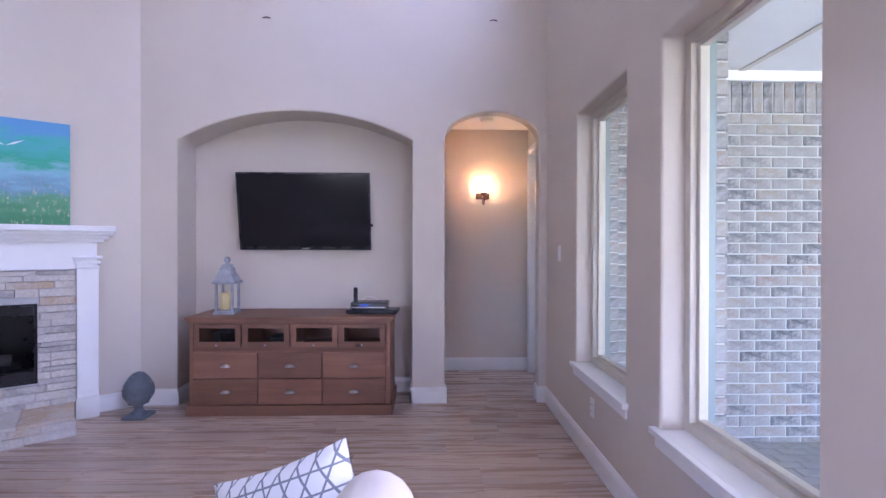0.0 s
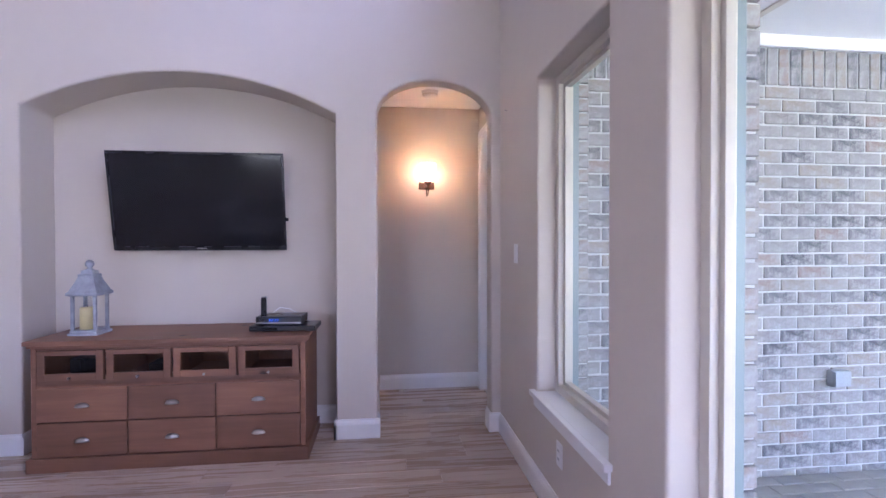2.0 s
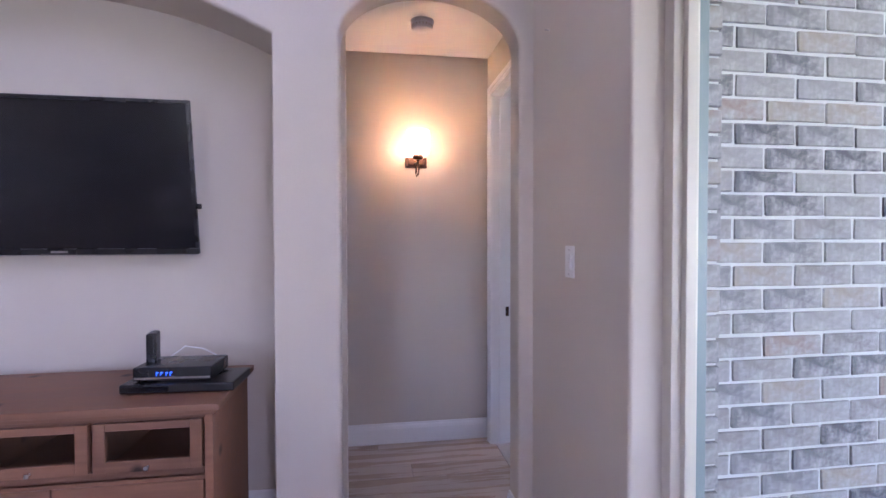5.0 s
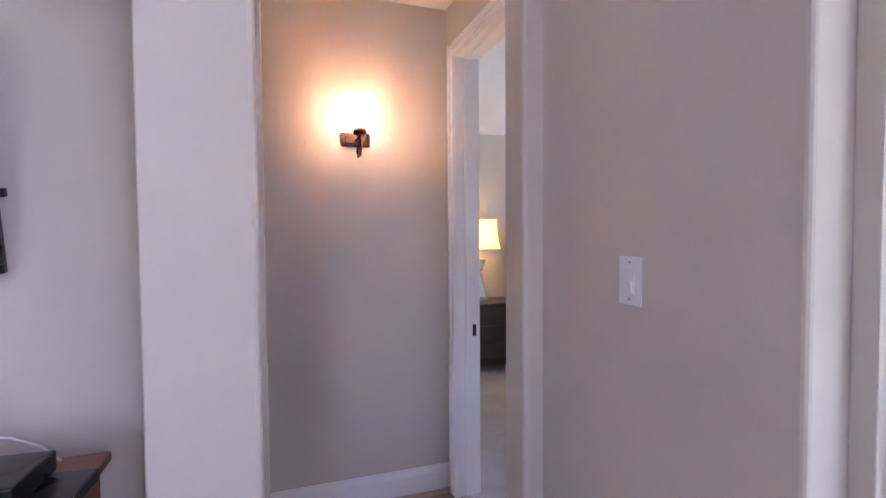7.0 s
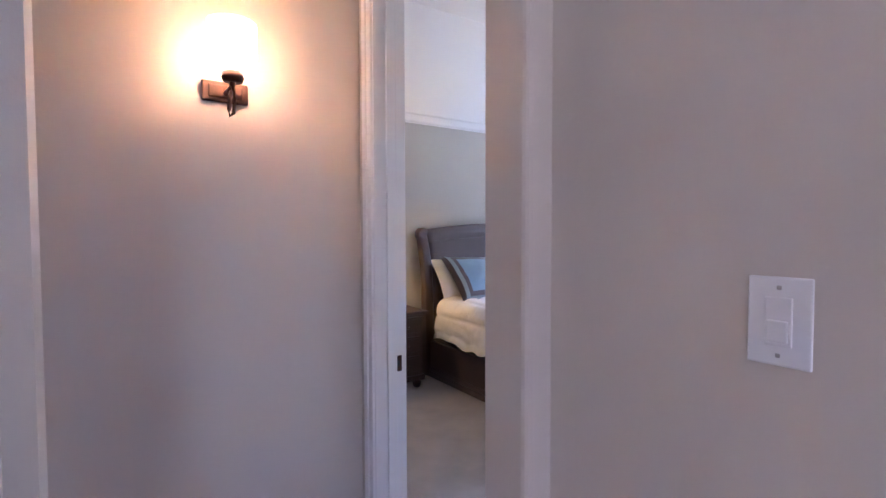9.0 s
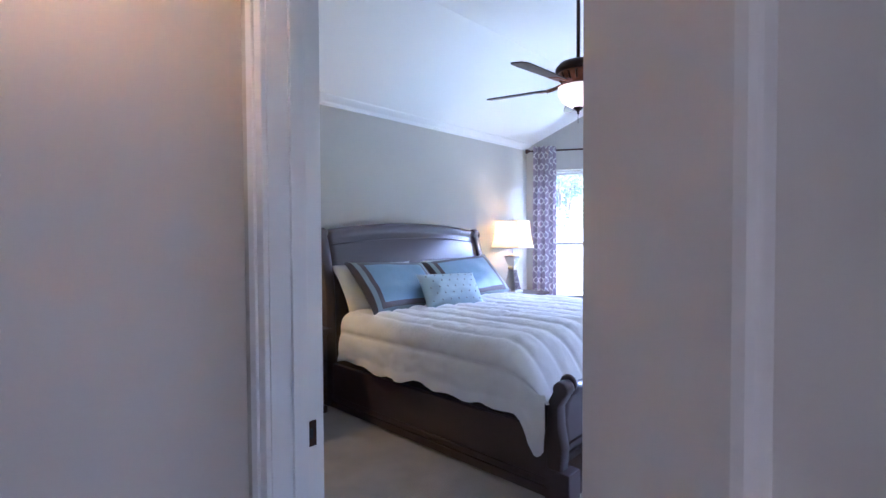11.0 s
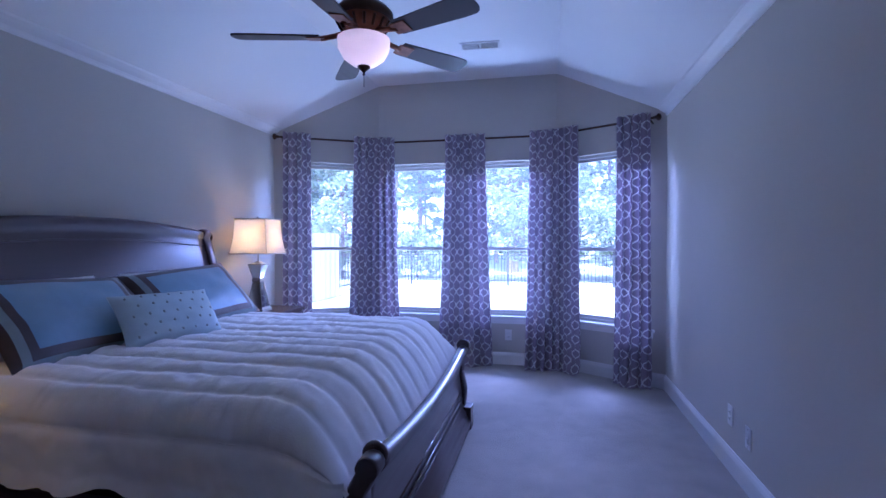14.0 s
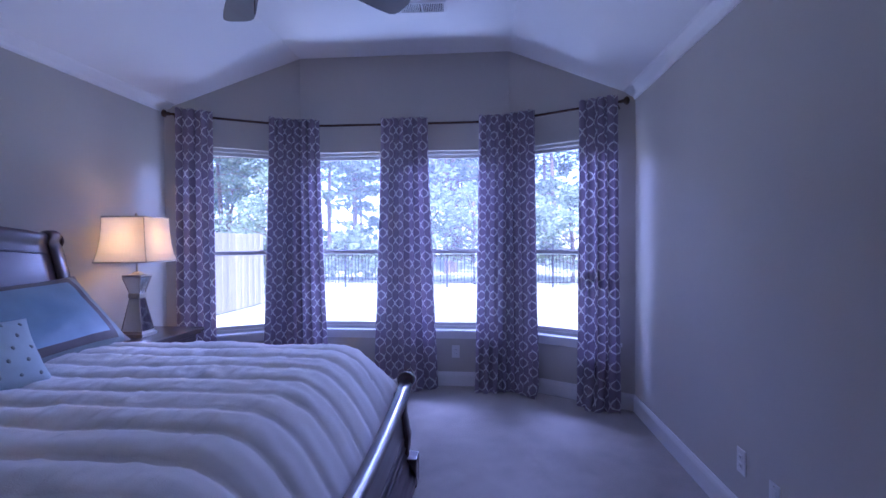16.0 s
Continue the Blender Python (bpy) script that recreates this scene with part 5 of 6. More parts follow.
# ceiling fan
def ceiling_fan():
    e = thing("ceiling_fan", 3.765, 5.665, FLAT, "bronze five-blade ceiling fan with a lit frosted bowl", "ceiling fan")
    z = lambda v: v - 0.028 - FLAT
    part("canopy", lathe(bmesh.new(), [(0.0, 0.0), (0.075, 0.0), (0.072, -0.03), (0.05, -0.065), (0.02, -0.075), (0, -0.075)][::-1]), M_BRONZE, e)
    part("downrod", lathe(bmesh.new(), [(0.0125, z(2.61)), (0.0125, -0.06)], n=12), M_BRONZE, e)
    part("motor_housing", lathe(bmesh.new(), [(0.0, z(2.635)), (0.045, z(2.63)), (0.06, z(2.615)), (0.125, z(2.60)), (0.152, z(2.57)), (0.152, z(2.545)), (0.138, z(2.535)), (0.0, z(2.535))][::-1], n=32), M_BRONZE, e)
    bm = lathe(bmesh.new(), [(0.137, z(2.537)), (0.128, z(2.515)), (0.10, z(2.475)), (0.075, z(2.465)), (0.0, z(2.465))][::-1], n=32)
    part("ribbed_collar", bm, M_COPPER, e, "copper-toned ribbed collar")
    for i in range(16):
        a = 2 * math.pi * i / 16
        part("rib", tube(bmesh.new(), [(0.137 * math.cos(a), 0.137 * math.sin(a), z(2.525)), (0.108 * math.cos(a), 0.108 * math.sin(a), z(2.478))], 0.007, 6), M_BRONZE, e)
    part("light_fitter", lathe(bmesh.new(), [(0.0, z(2.465)), (0.07, z(2.465)), (0.078, z(2.455)), (0.095, z(2.442)), (0.0, z(2.44))][::-1], n=28), M_BRONZE, e)
    part("glass_bowl", lathe(bmesh.new(), [(0.020, z(2.30)), (0.06, z(2.312)), (0.105, z(2.345)), (0.130, z(2.39)), (0.135, z(2.44))], n=32), M_FROST, e, "frosted glass bowl, lit")
    part("finial", lathe(bmesh.new(), [(0.0, z(2.255)), (0.008, z(2.262)), (0.006, z(2.272)), (0.014, z(2.282)), (0.032, z(2.296)), (0.034, z(2.306)), (0.0, z(2.31))], n=16), M_BRONZE, e)
    part("pull_chain", tube(bmesh.new(), [(0.0, 0.0, z(2.256)), (0.0, 0.0, z(2.20))], 0.0018, 5), M_BRONZE, e)
    bl = None
    for i in range(5):
        m = Matrix.Rotation(radians(-40 + 72 * i), 4, "Z")
        bm = bmesh.new()
        tiltm = Matrix.Translation((0, 0, z(2.45))) @ Matrix.Rotation(radians(-12), 4, "X")
        out, n = [], 14
        pts = [(0.22, -0.052), (0.56, -0.068), (0.635, -0.066), (0.655, -0.055), (0.665, -0.035), (0.665, 0.035), (0.655, 0.055), (0.635, 0.066), (0.56, 0.068), (0.22, 0.052)]
        lo = [bm.verts.new(tiltm @ Vector((x, y, -0.004))) for x, y in pts]
        hi = [bm.verts.new(tiltm @ Vector((x, y, 0.004))) for x, y in pts]
        bm.faces.new(lo[::-1])
        bm.faces.new(hi)
        for k in range(len(pts)):
            bm.faces.new((lo[k], lo[(k + 1) % len(pts)], hi[(k + 1) % len(pts)], hi[k]))
        bmesh.ops.transform(bm, matrix=m, verts=bm.verts)
        b = part("blade", bm, M_BLADE, e, "dark brown wooden blade")
        bm = bmesh.new()
        tube(bm, [(0.09, 0, z(2.475)), (0.16, 0, z(2.455)), (0.22, 0, z(2.444))], 0.014, 8)
        add_box(bm, 0.20, 0.29, -0.04, 0.04, -0.010, -0.003, 0.003, mat=tiltm)
        bmesh.ops.transform(bm, matrix=m, verts=bm.verts)
        part("blade_iron", bm, M_COPPER, b)
    bulb("fan_bulb", 3.765 + 0.04, 5.665 - 0.03, 2.357, FAN_W, (1.0, 0.74, 0.52), 0.03)
    return e


FAN_W = 0.14
M_BLADE = wood("dark_fan_blade", (0.03, 0.018, 0.014), (0.075, 0.045, 0.035), 0.35, along=0, scale=2.0, bump=0.05)
ceiling_fan()

# ceiling vent
vt = thing("ceiling_vent", 5.875, 5.355, FLAT, "white louvred air vent in the bedroom ceiling", "vent", rz=2)
bm = bmesh.new()
for a in ((-0.085, 0.085, 0.165, 0.185), (-0.085, 0.085, -0.185, -0.165), (-0.085, -0.065, -0.165, 0.165), (0.065, 0.085, -0.165, 0.165), (-0.065, 0.065, -0.008, 0.008)):
    add_box(bm, a[0], a[1], a[2], a[3], -0.010, 0.0, 0.002)
part("frame", bm, M_TRIM, vt)
part("backing", box(-0.064, 0.064, -0.164, 0.164, -0.0035, -0.001), M_BLACK, vt)
slat = mesh_of("slat", box(-0.063, 0.063, -0.001, 0.001, -0.006, 0.006), M_TRIM)
for i in range(24):
    yy = -0.158 + i * 0.0138
    if abs(yy) > 0.012:
        shared("slat", slat, vt, pose(0, yy, -0.007, 40 if yy > 0 else -40))


# curtains and their rod
def quatrefoil():
    m, N, L, b = nodes_of("mauve_quatrefoil_cloth")
    uv = N.new("ShaderNodeUVMap")
    def math_(op, a, c=None):
        n = N.new("ShaderNodeMath")
        n.operation = op
        for i, v in enumerate((a, c)):
            if v is None:
                continue
            if isinstance(v, (int, float)):
                n.inputs[i].default_value = v
            else:
                L.new(v, n.inputs[i])
        return n.outputs[0]
    sep = N.new("ShaderNodeSeparateXYZ")
    L.new(uv.outputs[0], sep.inputs[0])
    cw, ch = 0.104, 0.148
    u, v = math_("DIVIDE", sep.outputs[0], cw), math_("DIVIDE", sep.outputs[1], ch)
    a, d = math_("ADD", u, v), math_("SUBTRACT", u, v)
    def strand(p, q):
        """Lines of whole p that swing from side to side along q."""
        swing = math_("MULTIPLY", math_("SINE", math_("MULTIPLY", q, 2 * math.pi)), 0.055)
        return math_("ABSOLUTE", math_("SUBTRACT", math_("FRACT", math_("ADD", math_("ADD", p, swing), 0.5)), 0.5))
    line = math_("LESS_THAN", math_("MINIMUM", strand(a, d), strand(d, a)), 0.062)
    n1, n2 = noise_of(N, L, 5, 3.0), noise_of(N, L, 420, 2.0)
    base = mixc(N, L, n1, (0.35, 0.295, 0.37), (0.44, 0.375, 0.46))
    c = mixc(N, L, line, base, (0.88, 0.87, 0.86))
    c = mixc(N, L, 0.5, c, mixc(N, L, n2, (0.75, 0.75, 0.75), (1.2, 1.2, 1.2)), "MULTIPLY")
    t, mx = N.new("ShaderNodeBsdfTranslucent"), N.new("ShaderNodeMixShader")
    L.new(c, b.inputs["Base Color"])
    L.new(c, t.inputs[0])
    setin(b, Roughness=0.75)
    b.inputs["Sheen Weight"].default_value = 0.2
    bumped(N, L, b, n2, 0.3, 0.001)
    mx.inputs[0].default_value = 0.45
    L.new(b.outputs[0], mx.inputs[1])
    L.new(t.outputs[0], mx.inputs[2])
    L.new(mx.outputs[0], N["Material Output"].inputs[0])
    return m


M_CURTAIN = quatrefoil()
ROD = [Vector((6.14, 7.60)), Vector((6.68, 6.66)), Vector((6.705, 6.3)), Vector((6.71, 5.65)), Vector((6.705, 5.0)), Vector((6.68, 4.68)), Vector((6.15, 3.775))]
ROD_Z = 2.515
_len = [0.0]
for a, b in zip(ROD, ROD[1:]):
    _len.append(_len[-1] + (b - a).length)


def rod_at(s):
    s = min(max(s, 0), _len[-1] - 1e-6)
    for i in range(len(ROD) - 1):
        if s <= _len[i + 1]:
            k = (s - _len[i]) / (_len[i + 1] - _len[i])
            return ROD[i].lerp(ROD[i + 1], k)
    return ROD[-1]


def rod_normal(s):
    d = (rod_at(s + 0.12) - rod_at(s - 0.12)).normalized()
    return Vector((d.y, -d.x))     # into the room


rod = thing("curtain_rod", 6.14, 7.60, ROD_Z, "dark bronze curtain rod bent round the bay", "curtain rod")
pts = []
for i in range(49):
    p = rod_at(_len[-1] * i / 48)
    pts.append((p.x - 6.14, p.y - 7.60, 0))
part("pole", tube(bmesh.new(), pts, 0.011, 10), M_BRONZE, rod)
for q, sgn in ((pts[0], 1), (pts[-1], -1)):
    bm = lathe(bmesh.new(), [(0.0, 0), (0.016, 0.0), (0.016, 0.02), (0.03, 0.03), (0.034, 0.045), (0.022, 0.06), (0.0, 0.064)], n=16)
    bmesh.ops.transform(bm, matrix=Matrix.Translation(q) @ pose(0, 0, 0, -90 * sgn, 0, 28 * sgn) @ Matrix.Translation((0, 0, -0.01)), verts=bm.verts)
    part("end_knob", bm, M_BRONZE, rod)
for s in (0.05, 1.12, 2.15, 3.2, _len[-1] - 0.05):
    p, nrm = rod_at(s), rod_normal(s)
    part("bracket", tube(bmesh.new(), [(p.x - 6.14, p.y - 7.6, -0.012), (p.x - 6.14 - nrm.x * 0.09, p.y - 7.6 - nrm.y * 0.09, -0.03)], 0.008, 8), M_BRONZE, rod)


def curtain(s0, s1, pleats, seed, label, splay=0.10, pud=0.10):
    mid = (s0 + s1) / 2
    p0 = rod_at(mid)
    e = thing("curtain", p0.x, p0.y, 0.004, label, "curtain", "bay window curtains")
    r = random.Random(seed)
    ph = [r.uniform(0, 6.28) for _ in range(6)]
    top, n = ROD_Z + 0.045, pleats * 12

    def fn(u, v):
        # v = 0 at the top, 1 at the hem
        z = top * (1 - v)
        wide = 1 + splay * v ** 1.3
        s = mid + (u - 0.5) * (s1 - s0) * wide
        p, nrm = rod_at(s), rod_normal(s)
        sway = 0.35 * math.sin(3.1 * u + ph[0]) * v + 0.9 * math.sin(1.7 * v + ph[3]) * v * 0.5
        amp = 0.027 * (1 - 0.2 * v) + 0.014 * v * math.sin(5 * u + ph[1])
        w = math.sin(2 * math.pi * pleats * u + sway)
        w = math.copysign(abs(w) ** 0.8, w)
        off = 0.040 + amp * w + 0.006 * noise.noise(Vector((u * 9 + seed, v * 7, 0)))
        tang = Vector((nrm.y, -nrm.x)) * (0.010 * math.sin(4 * math.pi * pleats * u + ph[2]))
        if v > 0.955:
            q = min(1.0, (v - 0.955) / 0.045)
            off += pud * q * (0.55 + 0.45 * math.sin(7 * u + ph[4]))
            z = max(0.006, top * 0.045 * (1 - q) ** 1.5 * 1.0 + 0.012 * abs(math.sin(9 * u + ph[5])) * q)
        return (p.x + nrm.x * off + tang.x - p0.x, p.y + nrm.y * off + tang.y - p0.y, z)
    cloth = (s1 - s0) * 1.9
    bm = grid(bmesh.new(), fn, n, 60, uv=lambda u, v: (u * cloth, (1 - v) * 2.56))
    cl = part("panel", bm, M_CURTAIN, e, fix=False)
    sd = cl.modifiers.new("thick", "SOLIDIFY")
    sd.thickness = 0.002
    return e


CL_ = "mauve quatrefoil-print curtain panel pooling on the carpet"
def s_near(x, y):
    best = min((abs(rod_at(_len[-1] * i / 400).x - x) + abs(rod_at(_len[-1] * i / 400).y - y), _len[-1] * i / 400) for i in range(401))
    return best[1]
curtain(0.045, 0.335, 3, 1, CL_, 0.10)
curtain(s_near(6.55, 6.88), s_near(6.70, 6.45), 6, 2, CL_, 0.36)
curtain(s_near(6.71, 5.84), s_near(6.71, 5.40), 5, 3, CL_, 0.40)
curtain(s_near(6.70, 4.915), s_near(6.52, 4.42), 7, 4, CL_, 0.17)
curtain(_len[-1] - 0.335, _len[-1] - 0.035, 4, 5, CL_, 0.2)

# ---- hall things ----
M_SCONCE = thin_glow_cloth("white_glass_sconce", (0.92, 0.86, 0.80), 0.7)
sc = thing("wall_sconce", 0.757, HALL_BACK, 1.93, "lit white glass sconce on an oiled bronze bracket", "wall lamp")
part("backplate", box(-0.075, 0.075, -0.014, 0, -0.035, 0.035, 0.005), M_BRONZE, sc)
part("inner_plate", box(-0.055, 0.055, -0.022, -0.013, -0.022, 0.022, 0.004), M_BRONZE, sc)
part("arm", tube(bmesh.new(), [(0, -0.02, -0.005), (0, -0.09, -0.012), (0, -0.135, -0.008), (0, -0.15, 0.005)], 0.009, 8), M_BRONZE, sc)
part("hook", tube(bmesh.new(), [(0, -0.14, -0.01), (0.006, -0.15, -0.05), (0.0, -0.15, -0.10), (-0.012, -0.15, -0.112), (-0.014, -0.15, -0.09), (-0.006, -0.15, -0.03)], 0.006, 8), M_BRONZE, sc)
part("cup", lathe(bmesh.new(), [(0.0, 0.0), (0.03, 0.0), (0.035, 0.012), (0.035, 0.03), (0.0, 0.03)], 0, -0.15, 0.0, 20), M_BRONZE, sc)
part("glass_shade", lathe(bmesh.new(), [(0.03, 0.03), (0.062, 0.032), (0.072, 0.045), (0.074, 0.10), (0.074, 0.185)], 0, -0.15, 0, 32), M_SCONCE, sc, "white glass cylinder, lit")
part("bulb", lathe(bmesh.new(), [(0.0, 0.05), (0.02, 0.06), (0.028, 0.09), (0.02, 0.115), (0.0, 0.125)], 0, -0.15, 0, 16), glow_mat("lit_bulb", (0.9, 0.85, 0.75), (1.0, 0.72, 0.45), 6.0), sc)
bulb("sconce_bulb", 0.757, HALL_BACK - 0.15, 2.05, 1.0, (1.0, 0.53, 0.18), 0.05)
sd = thing("smoke_detector", 0.746, 4.77, HALL_Z, "round white smoke detector on the hall ceiling", "smoke detector")
part("base", lathe(bmesh.new(), [(0.0, -0.018), (0.068, -0.018), (0.07, -0.008), (0.07, 0.0), (0, 0)], n=32), M_WHITE, sd)
part("sensor_cap", lathe(bmesh.new(), [(0.0, -0.05), (0.05, -0.048), (0.06, -0.04), (0.062, -0.022), (0.062, -0.018), (0, -0.018)], n=32), M_WHITE, sd)
bm = bmesh.new()
for i in range(20):
    a = 2 * math.pi * i / 20
    add_box(bm, 0.060, 0.0635, -0.004, 0.004, -0.036, -0.024, mat=Matrix.Rotation(a, 4, "Z"))
tagged(part("vent_slots", bm, M_FRAME, sd), kind="stuff")
# white stair skirt whose end shows past the arch
sk = thing("stair_skirt", 0.01, HALL_BACK, 0.0, "white sloped skirt board against the hall wall", "trim board")
bm = bmesh.new()
sweep(bm, [(0, 0), (0.02, 0), (0.02, 0.09), (0.026, 0.095), (0.026, 0.115), (0, 0.115)], (0.21, 0, 0.72), (-1.0, 0, 1.5), (0, -1, 0))
part("board", bm, M_TRIM, sk)
part("end_block", box(0.19, 0.225, -0.026, 0, 0.66, 0.835, 0.003), M_TRIM, sk)

# ---- living room things ----
# television on a tilting bracket
tv = thing("television", -0.972, 4.49, 1.69, "wide black flat television tilted forward in the niche", "television")
tilt = Matrix.Translation((0, -0.115, 0)) @ Matrix.Rotation(radians(9.2), 4, "X")
W_, H_ = 1.205, 0.71


def tv_part(name, b, mat, label=""):
    bmesh.ops.transform(b, matrix=tilt, verts=b.verts)
    return part(name, b, mat, tv, label)


tv_part("body", box(-W_ / 2 + 0.01, W_ / 2 - 0.01, 0.0, 0.04, -H_ / 2 + 0.01, H_ / 2 - 0.01, 0.008), M_BLACK)
bz = bmesh.new()
for a in ((-W_ / 2, W_ / 2, H_ / 2 - 0.016, H_ / 2), (-W_ / 2, W_ / 2, -H_ / 2, -H_ / 2 + 0.028), (-W_ / 2, -W_ / 2 + 0.016, -H_ / 2 + 0.028, H_ / 2 - 0.016), (W_ / 2 - 0.016, W_ / 2, -H_ / 2 + 0.028, H_ / 2 - 0.016)):
    add_box(bz, a[0], a[1], -0.010, 0.012, a[2], a[3], 0.003)
tv_part("bezel", bz, M_BLACK)
tv_part("screen", box(-W_ / 2 + 0.014, W_ / 2 - 0.014, -0.003, 0.004, -H_ / 2 + 0.026, H_ / 2 - 0.014), M_SCREEN)
tv_part("maker_badge", box(-0.035, 0.035, -0.0115, -0.0095, -H_ / 2 + 0.009, -H_ / 2 + 0.019), M_NICKEL)
tv_part("silver_edge", box(-W_ / 2 + 0.01, W_ / 2 - 0.01, -0.009, 0.0, -H_ / 2 - 0.004, -H_ / 2 + 0.001), M_NICKEL)
tv_part("side_knob", box(W_ / 2, W_ / 2 + 0.018, 0.0, 0.02, -0.14, -0.115, 0.004), M_BLACK)
part("wall_bracket", add_box(box(-0.25, 0.25, -0.03, 0.0, -0.15, 0.15, 0.004), -0.2, 0.2, -0.08, -0.03, -0.1, 0.1, 0.004), M_IRON, tv)


# console chest
def console():
    x0, x1, y0, y1, h = -1.765, -0.150, 3.875, 4.40, 0.80
    cx = (x0 + x1) / 2
    e = thing("console_chest", cx, y0, 0.0, "reclaimed pine media chest with glass doors and drawers", "chest")
    w, d = x1 - x0, y1 - y0
    part("plinth", box(-w / 2 - 0.022, w / 2 + 0.022, -0.02, d, 0.0, 0.085, 0.004), M_CONSOLE, e)
    bm = box(-w / 2 - 0.03, w / 2 + 0.03, -0.03, d + 0.005, h - 0.028, h, 0.006)
    add_box(bm, -w / 2 - 0.015, w / 2 + 0.015, -0.015, d, h - 0.045, h - 0.026, 0.005)
    part("top", bm, M_CONSOLE, e)
    for sx in (-1, 1):
        part("side_panel", box(sx * (w / 2 - 0.03), sx * w / 2, 0.0, d, 0.085, h - 0.045, 0.003), M_CONSOLE, e)
    part("back_panel", box(-w / 2 + 0.03, w / 2 - 0.03, d - 0.02, d, 0.085, h - 0.045), M_CONSOLE, e)
    part("divider_shelf", box(-w / 2 + 0.03, w / 2 - 0.03, 0.002, d - 0.02, 0.505, 0.53), M_CONSOLE, e)
    part("drawer_case", box(-w / 2 + 0.03, w / 2 - 0.03, 0.02, d - 0.02, 0.085, 0.505), M_CONSOLE, e)
    part("front_rail", box(-w / 2 + 0.03, w / 2 - 0.03, 0.002, 0.022, 0.52, 0.555, 0.003), M_CONSOLE, e)
    part("front_rail", box(-w / 2 + 0.03, w / 2 - 0.03, 0.002, 0.022, h - 0.06, h - 0.045, 0.003), M_CONSOLE, e)
    dw = (w - 0.06) / 4
    for i in range(4):
        a = -w / 2 + 0.03 + dw * i + 0.008
        b2 = a + dw - 0.016
        z0, z1 = 0.555, h - 0.062
        f = bmesh.new()
        s = 0.042
        for q in ((a, a + s, z0, z1), (b2 - s, b2, z0, z1), (a + s, b2 - s, z0, z0 + s), (a + s, b2 - s, z1 - s * 0.7, z1)):
            add_box(f, q[0], q[1], -0.008, 0.016, q[2], q[3], 0.003)
        dr = part("glass_door", f, M_CONSOLE, e)
        part("pane", sheet(a + s - 0.003, b2 - s + 0.003, 0.006, z0 + s - 0.003, z1 - s * 0.7 + 0.003), M_GLASS, dr, fix=False)
        k = lathe(bmesh.new(), [(0.004, 0), (0.004, 0.012), (0.009, 0.018), (0.006, 0.024), (0, 0.025)], n=10)
        bmesh.ops.transform(k, matrix=pose((a + b2) / 2, -0.008, z0 + 0.018, 90), verts=k.verts)
        part("knob", k, M_NICKEL, dr)
        if i < 3:
            part("partition", box(b2 + 0.004, b2 + 0.012, 0.016, d - 0.02, 0.53, h - 0.045), M_CONSOLE, e)
    rnd = random.Random(3)
    for c in range(3):
        cw = (w - 0.06) / 3
        for rr_ in range(2):
            a = -w / 2 + 0.03 + cw * c + 0.003
            b2 = a + cw - 0.006
            z0 = 0.091 + rr_ * 0.212
            dr = part("drawer", box(a, b2, -0.008 + rnd.uniform(-0.002, 0.002), 0.02, z0, z0 + 0.206, 0.003), M_CONSOLE, e)
            cup = bmesh.new()
            def cupf(u, v):
                th, ph_ = math.pi * u, math.pi / 2 * v
                return ((a + b2) / 2 + 0.042 * math.cos(th) * math.sin(ph_ * 0.999 + 0.001), -0.010 - 0.024 * math.sin(th) * math.sin(ph_) , z0 + 0.09 + 0.026 * math.cos(ph_))
            grid(cup, cupf, 12, 6)
            pl = part("cup_pull", cup, M_NICKEL, dr, "aged nickel cup pull", fix=False)
            so = pl.modifiers.new("thick", "SOLIDIFY")
            so.thickness = 0.002
    return e


console()
# things on the shelf behind the chest's glass
bk = thing("storage_boxes", -1.32, 4.2, 0.531, "dark boxes behind the chest's glass doors", "box")
part("box_body", box(-0.35, -0.12, -0.12, 0.1, 0, 0.11, 0.004), M_BLACK, bk)
part("sleeve", box(0.12, 0.30, -0.1, 0.1, 0, 0.06, 0.004), M_IRON, bk)

# lantern with a candle
M_GREYPAINT = plain("distressed_grey_paint", (0.33, 0.34, 0.37), 0.7, var=0.2, scale=14, fine=80, bump=0.4, dist=0.002)
M_CANDLE = glow_mat("ivory_candle_wax", (0.85, 0.72, 0.36), (1, 0.8, 0.4), 0.0, 0.5)
ln = thing("candle_lantern", -1.555, 4.10, 0.80, "distressed grey wooden lantern holding a cream candle", "lantern")
part("base", square_stack(bmesh.new(), [(0.088, 0.0), (0.088, 0.014), (0.079, 0.02), (0.079, 0.032)]), M_GREYPAINT, ln)
for sx in (-1, 1):
    for sy in (-1, 1):
        part("post", box(sx * 0.058, sx * 0.076, sy * 0.058, sy * 0.076, 0.032, 0.255, 0.002), M_GREYPAINT, ln)
part("roof", square_stack(bmesh.new(), [(0.08, 0.252), (0.094, 0.258), (0.094, 0.272), (0.082, 0.285), (0.056, 0.345), (0.046, 0.375), (0.048, 0.388), (0.036, 0.395), (0.034, 0.415)]), M_GREYPAINT, ln)
part("finial", lathe(bmesh.new(), [(0.034, 0.414), (0.018, 0.424), (0.013, 0.432), (0.023, 0.443), (0.027, 0.457), (0.022, 0.471), (0.011, 0.481), (0, 0.484)], n=16), M_GREYPAINT, ln)
for sx in (-1, 1):
    p = part("pane", sheet(-0.059, 0.059, sx * 0.067, 0.034, 0.252), M_GLASS, ln, fix=False)
    p.visible_shadow = False
cd = thing("candle", -1.565, 4.09, 0.833, "cream pillar candle inside the lantern", "candle")
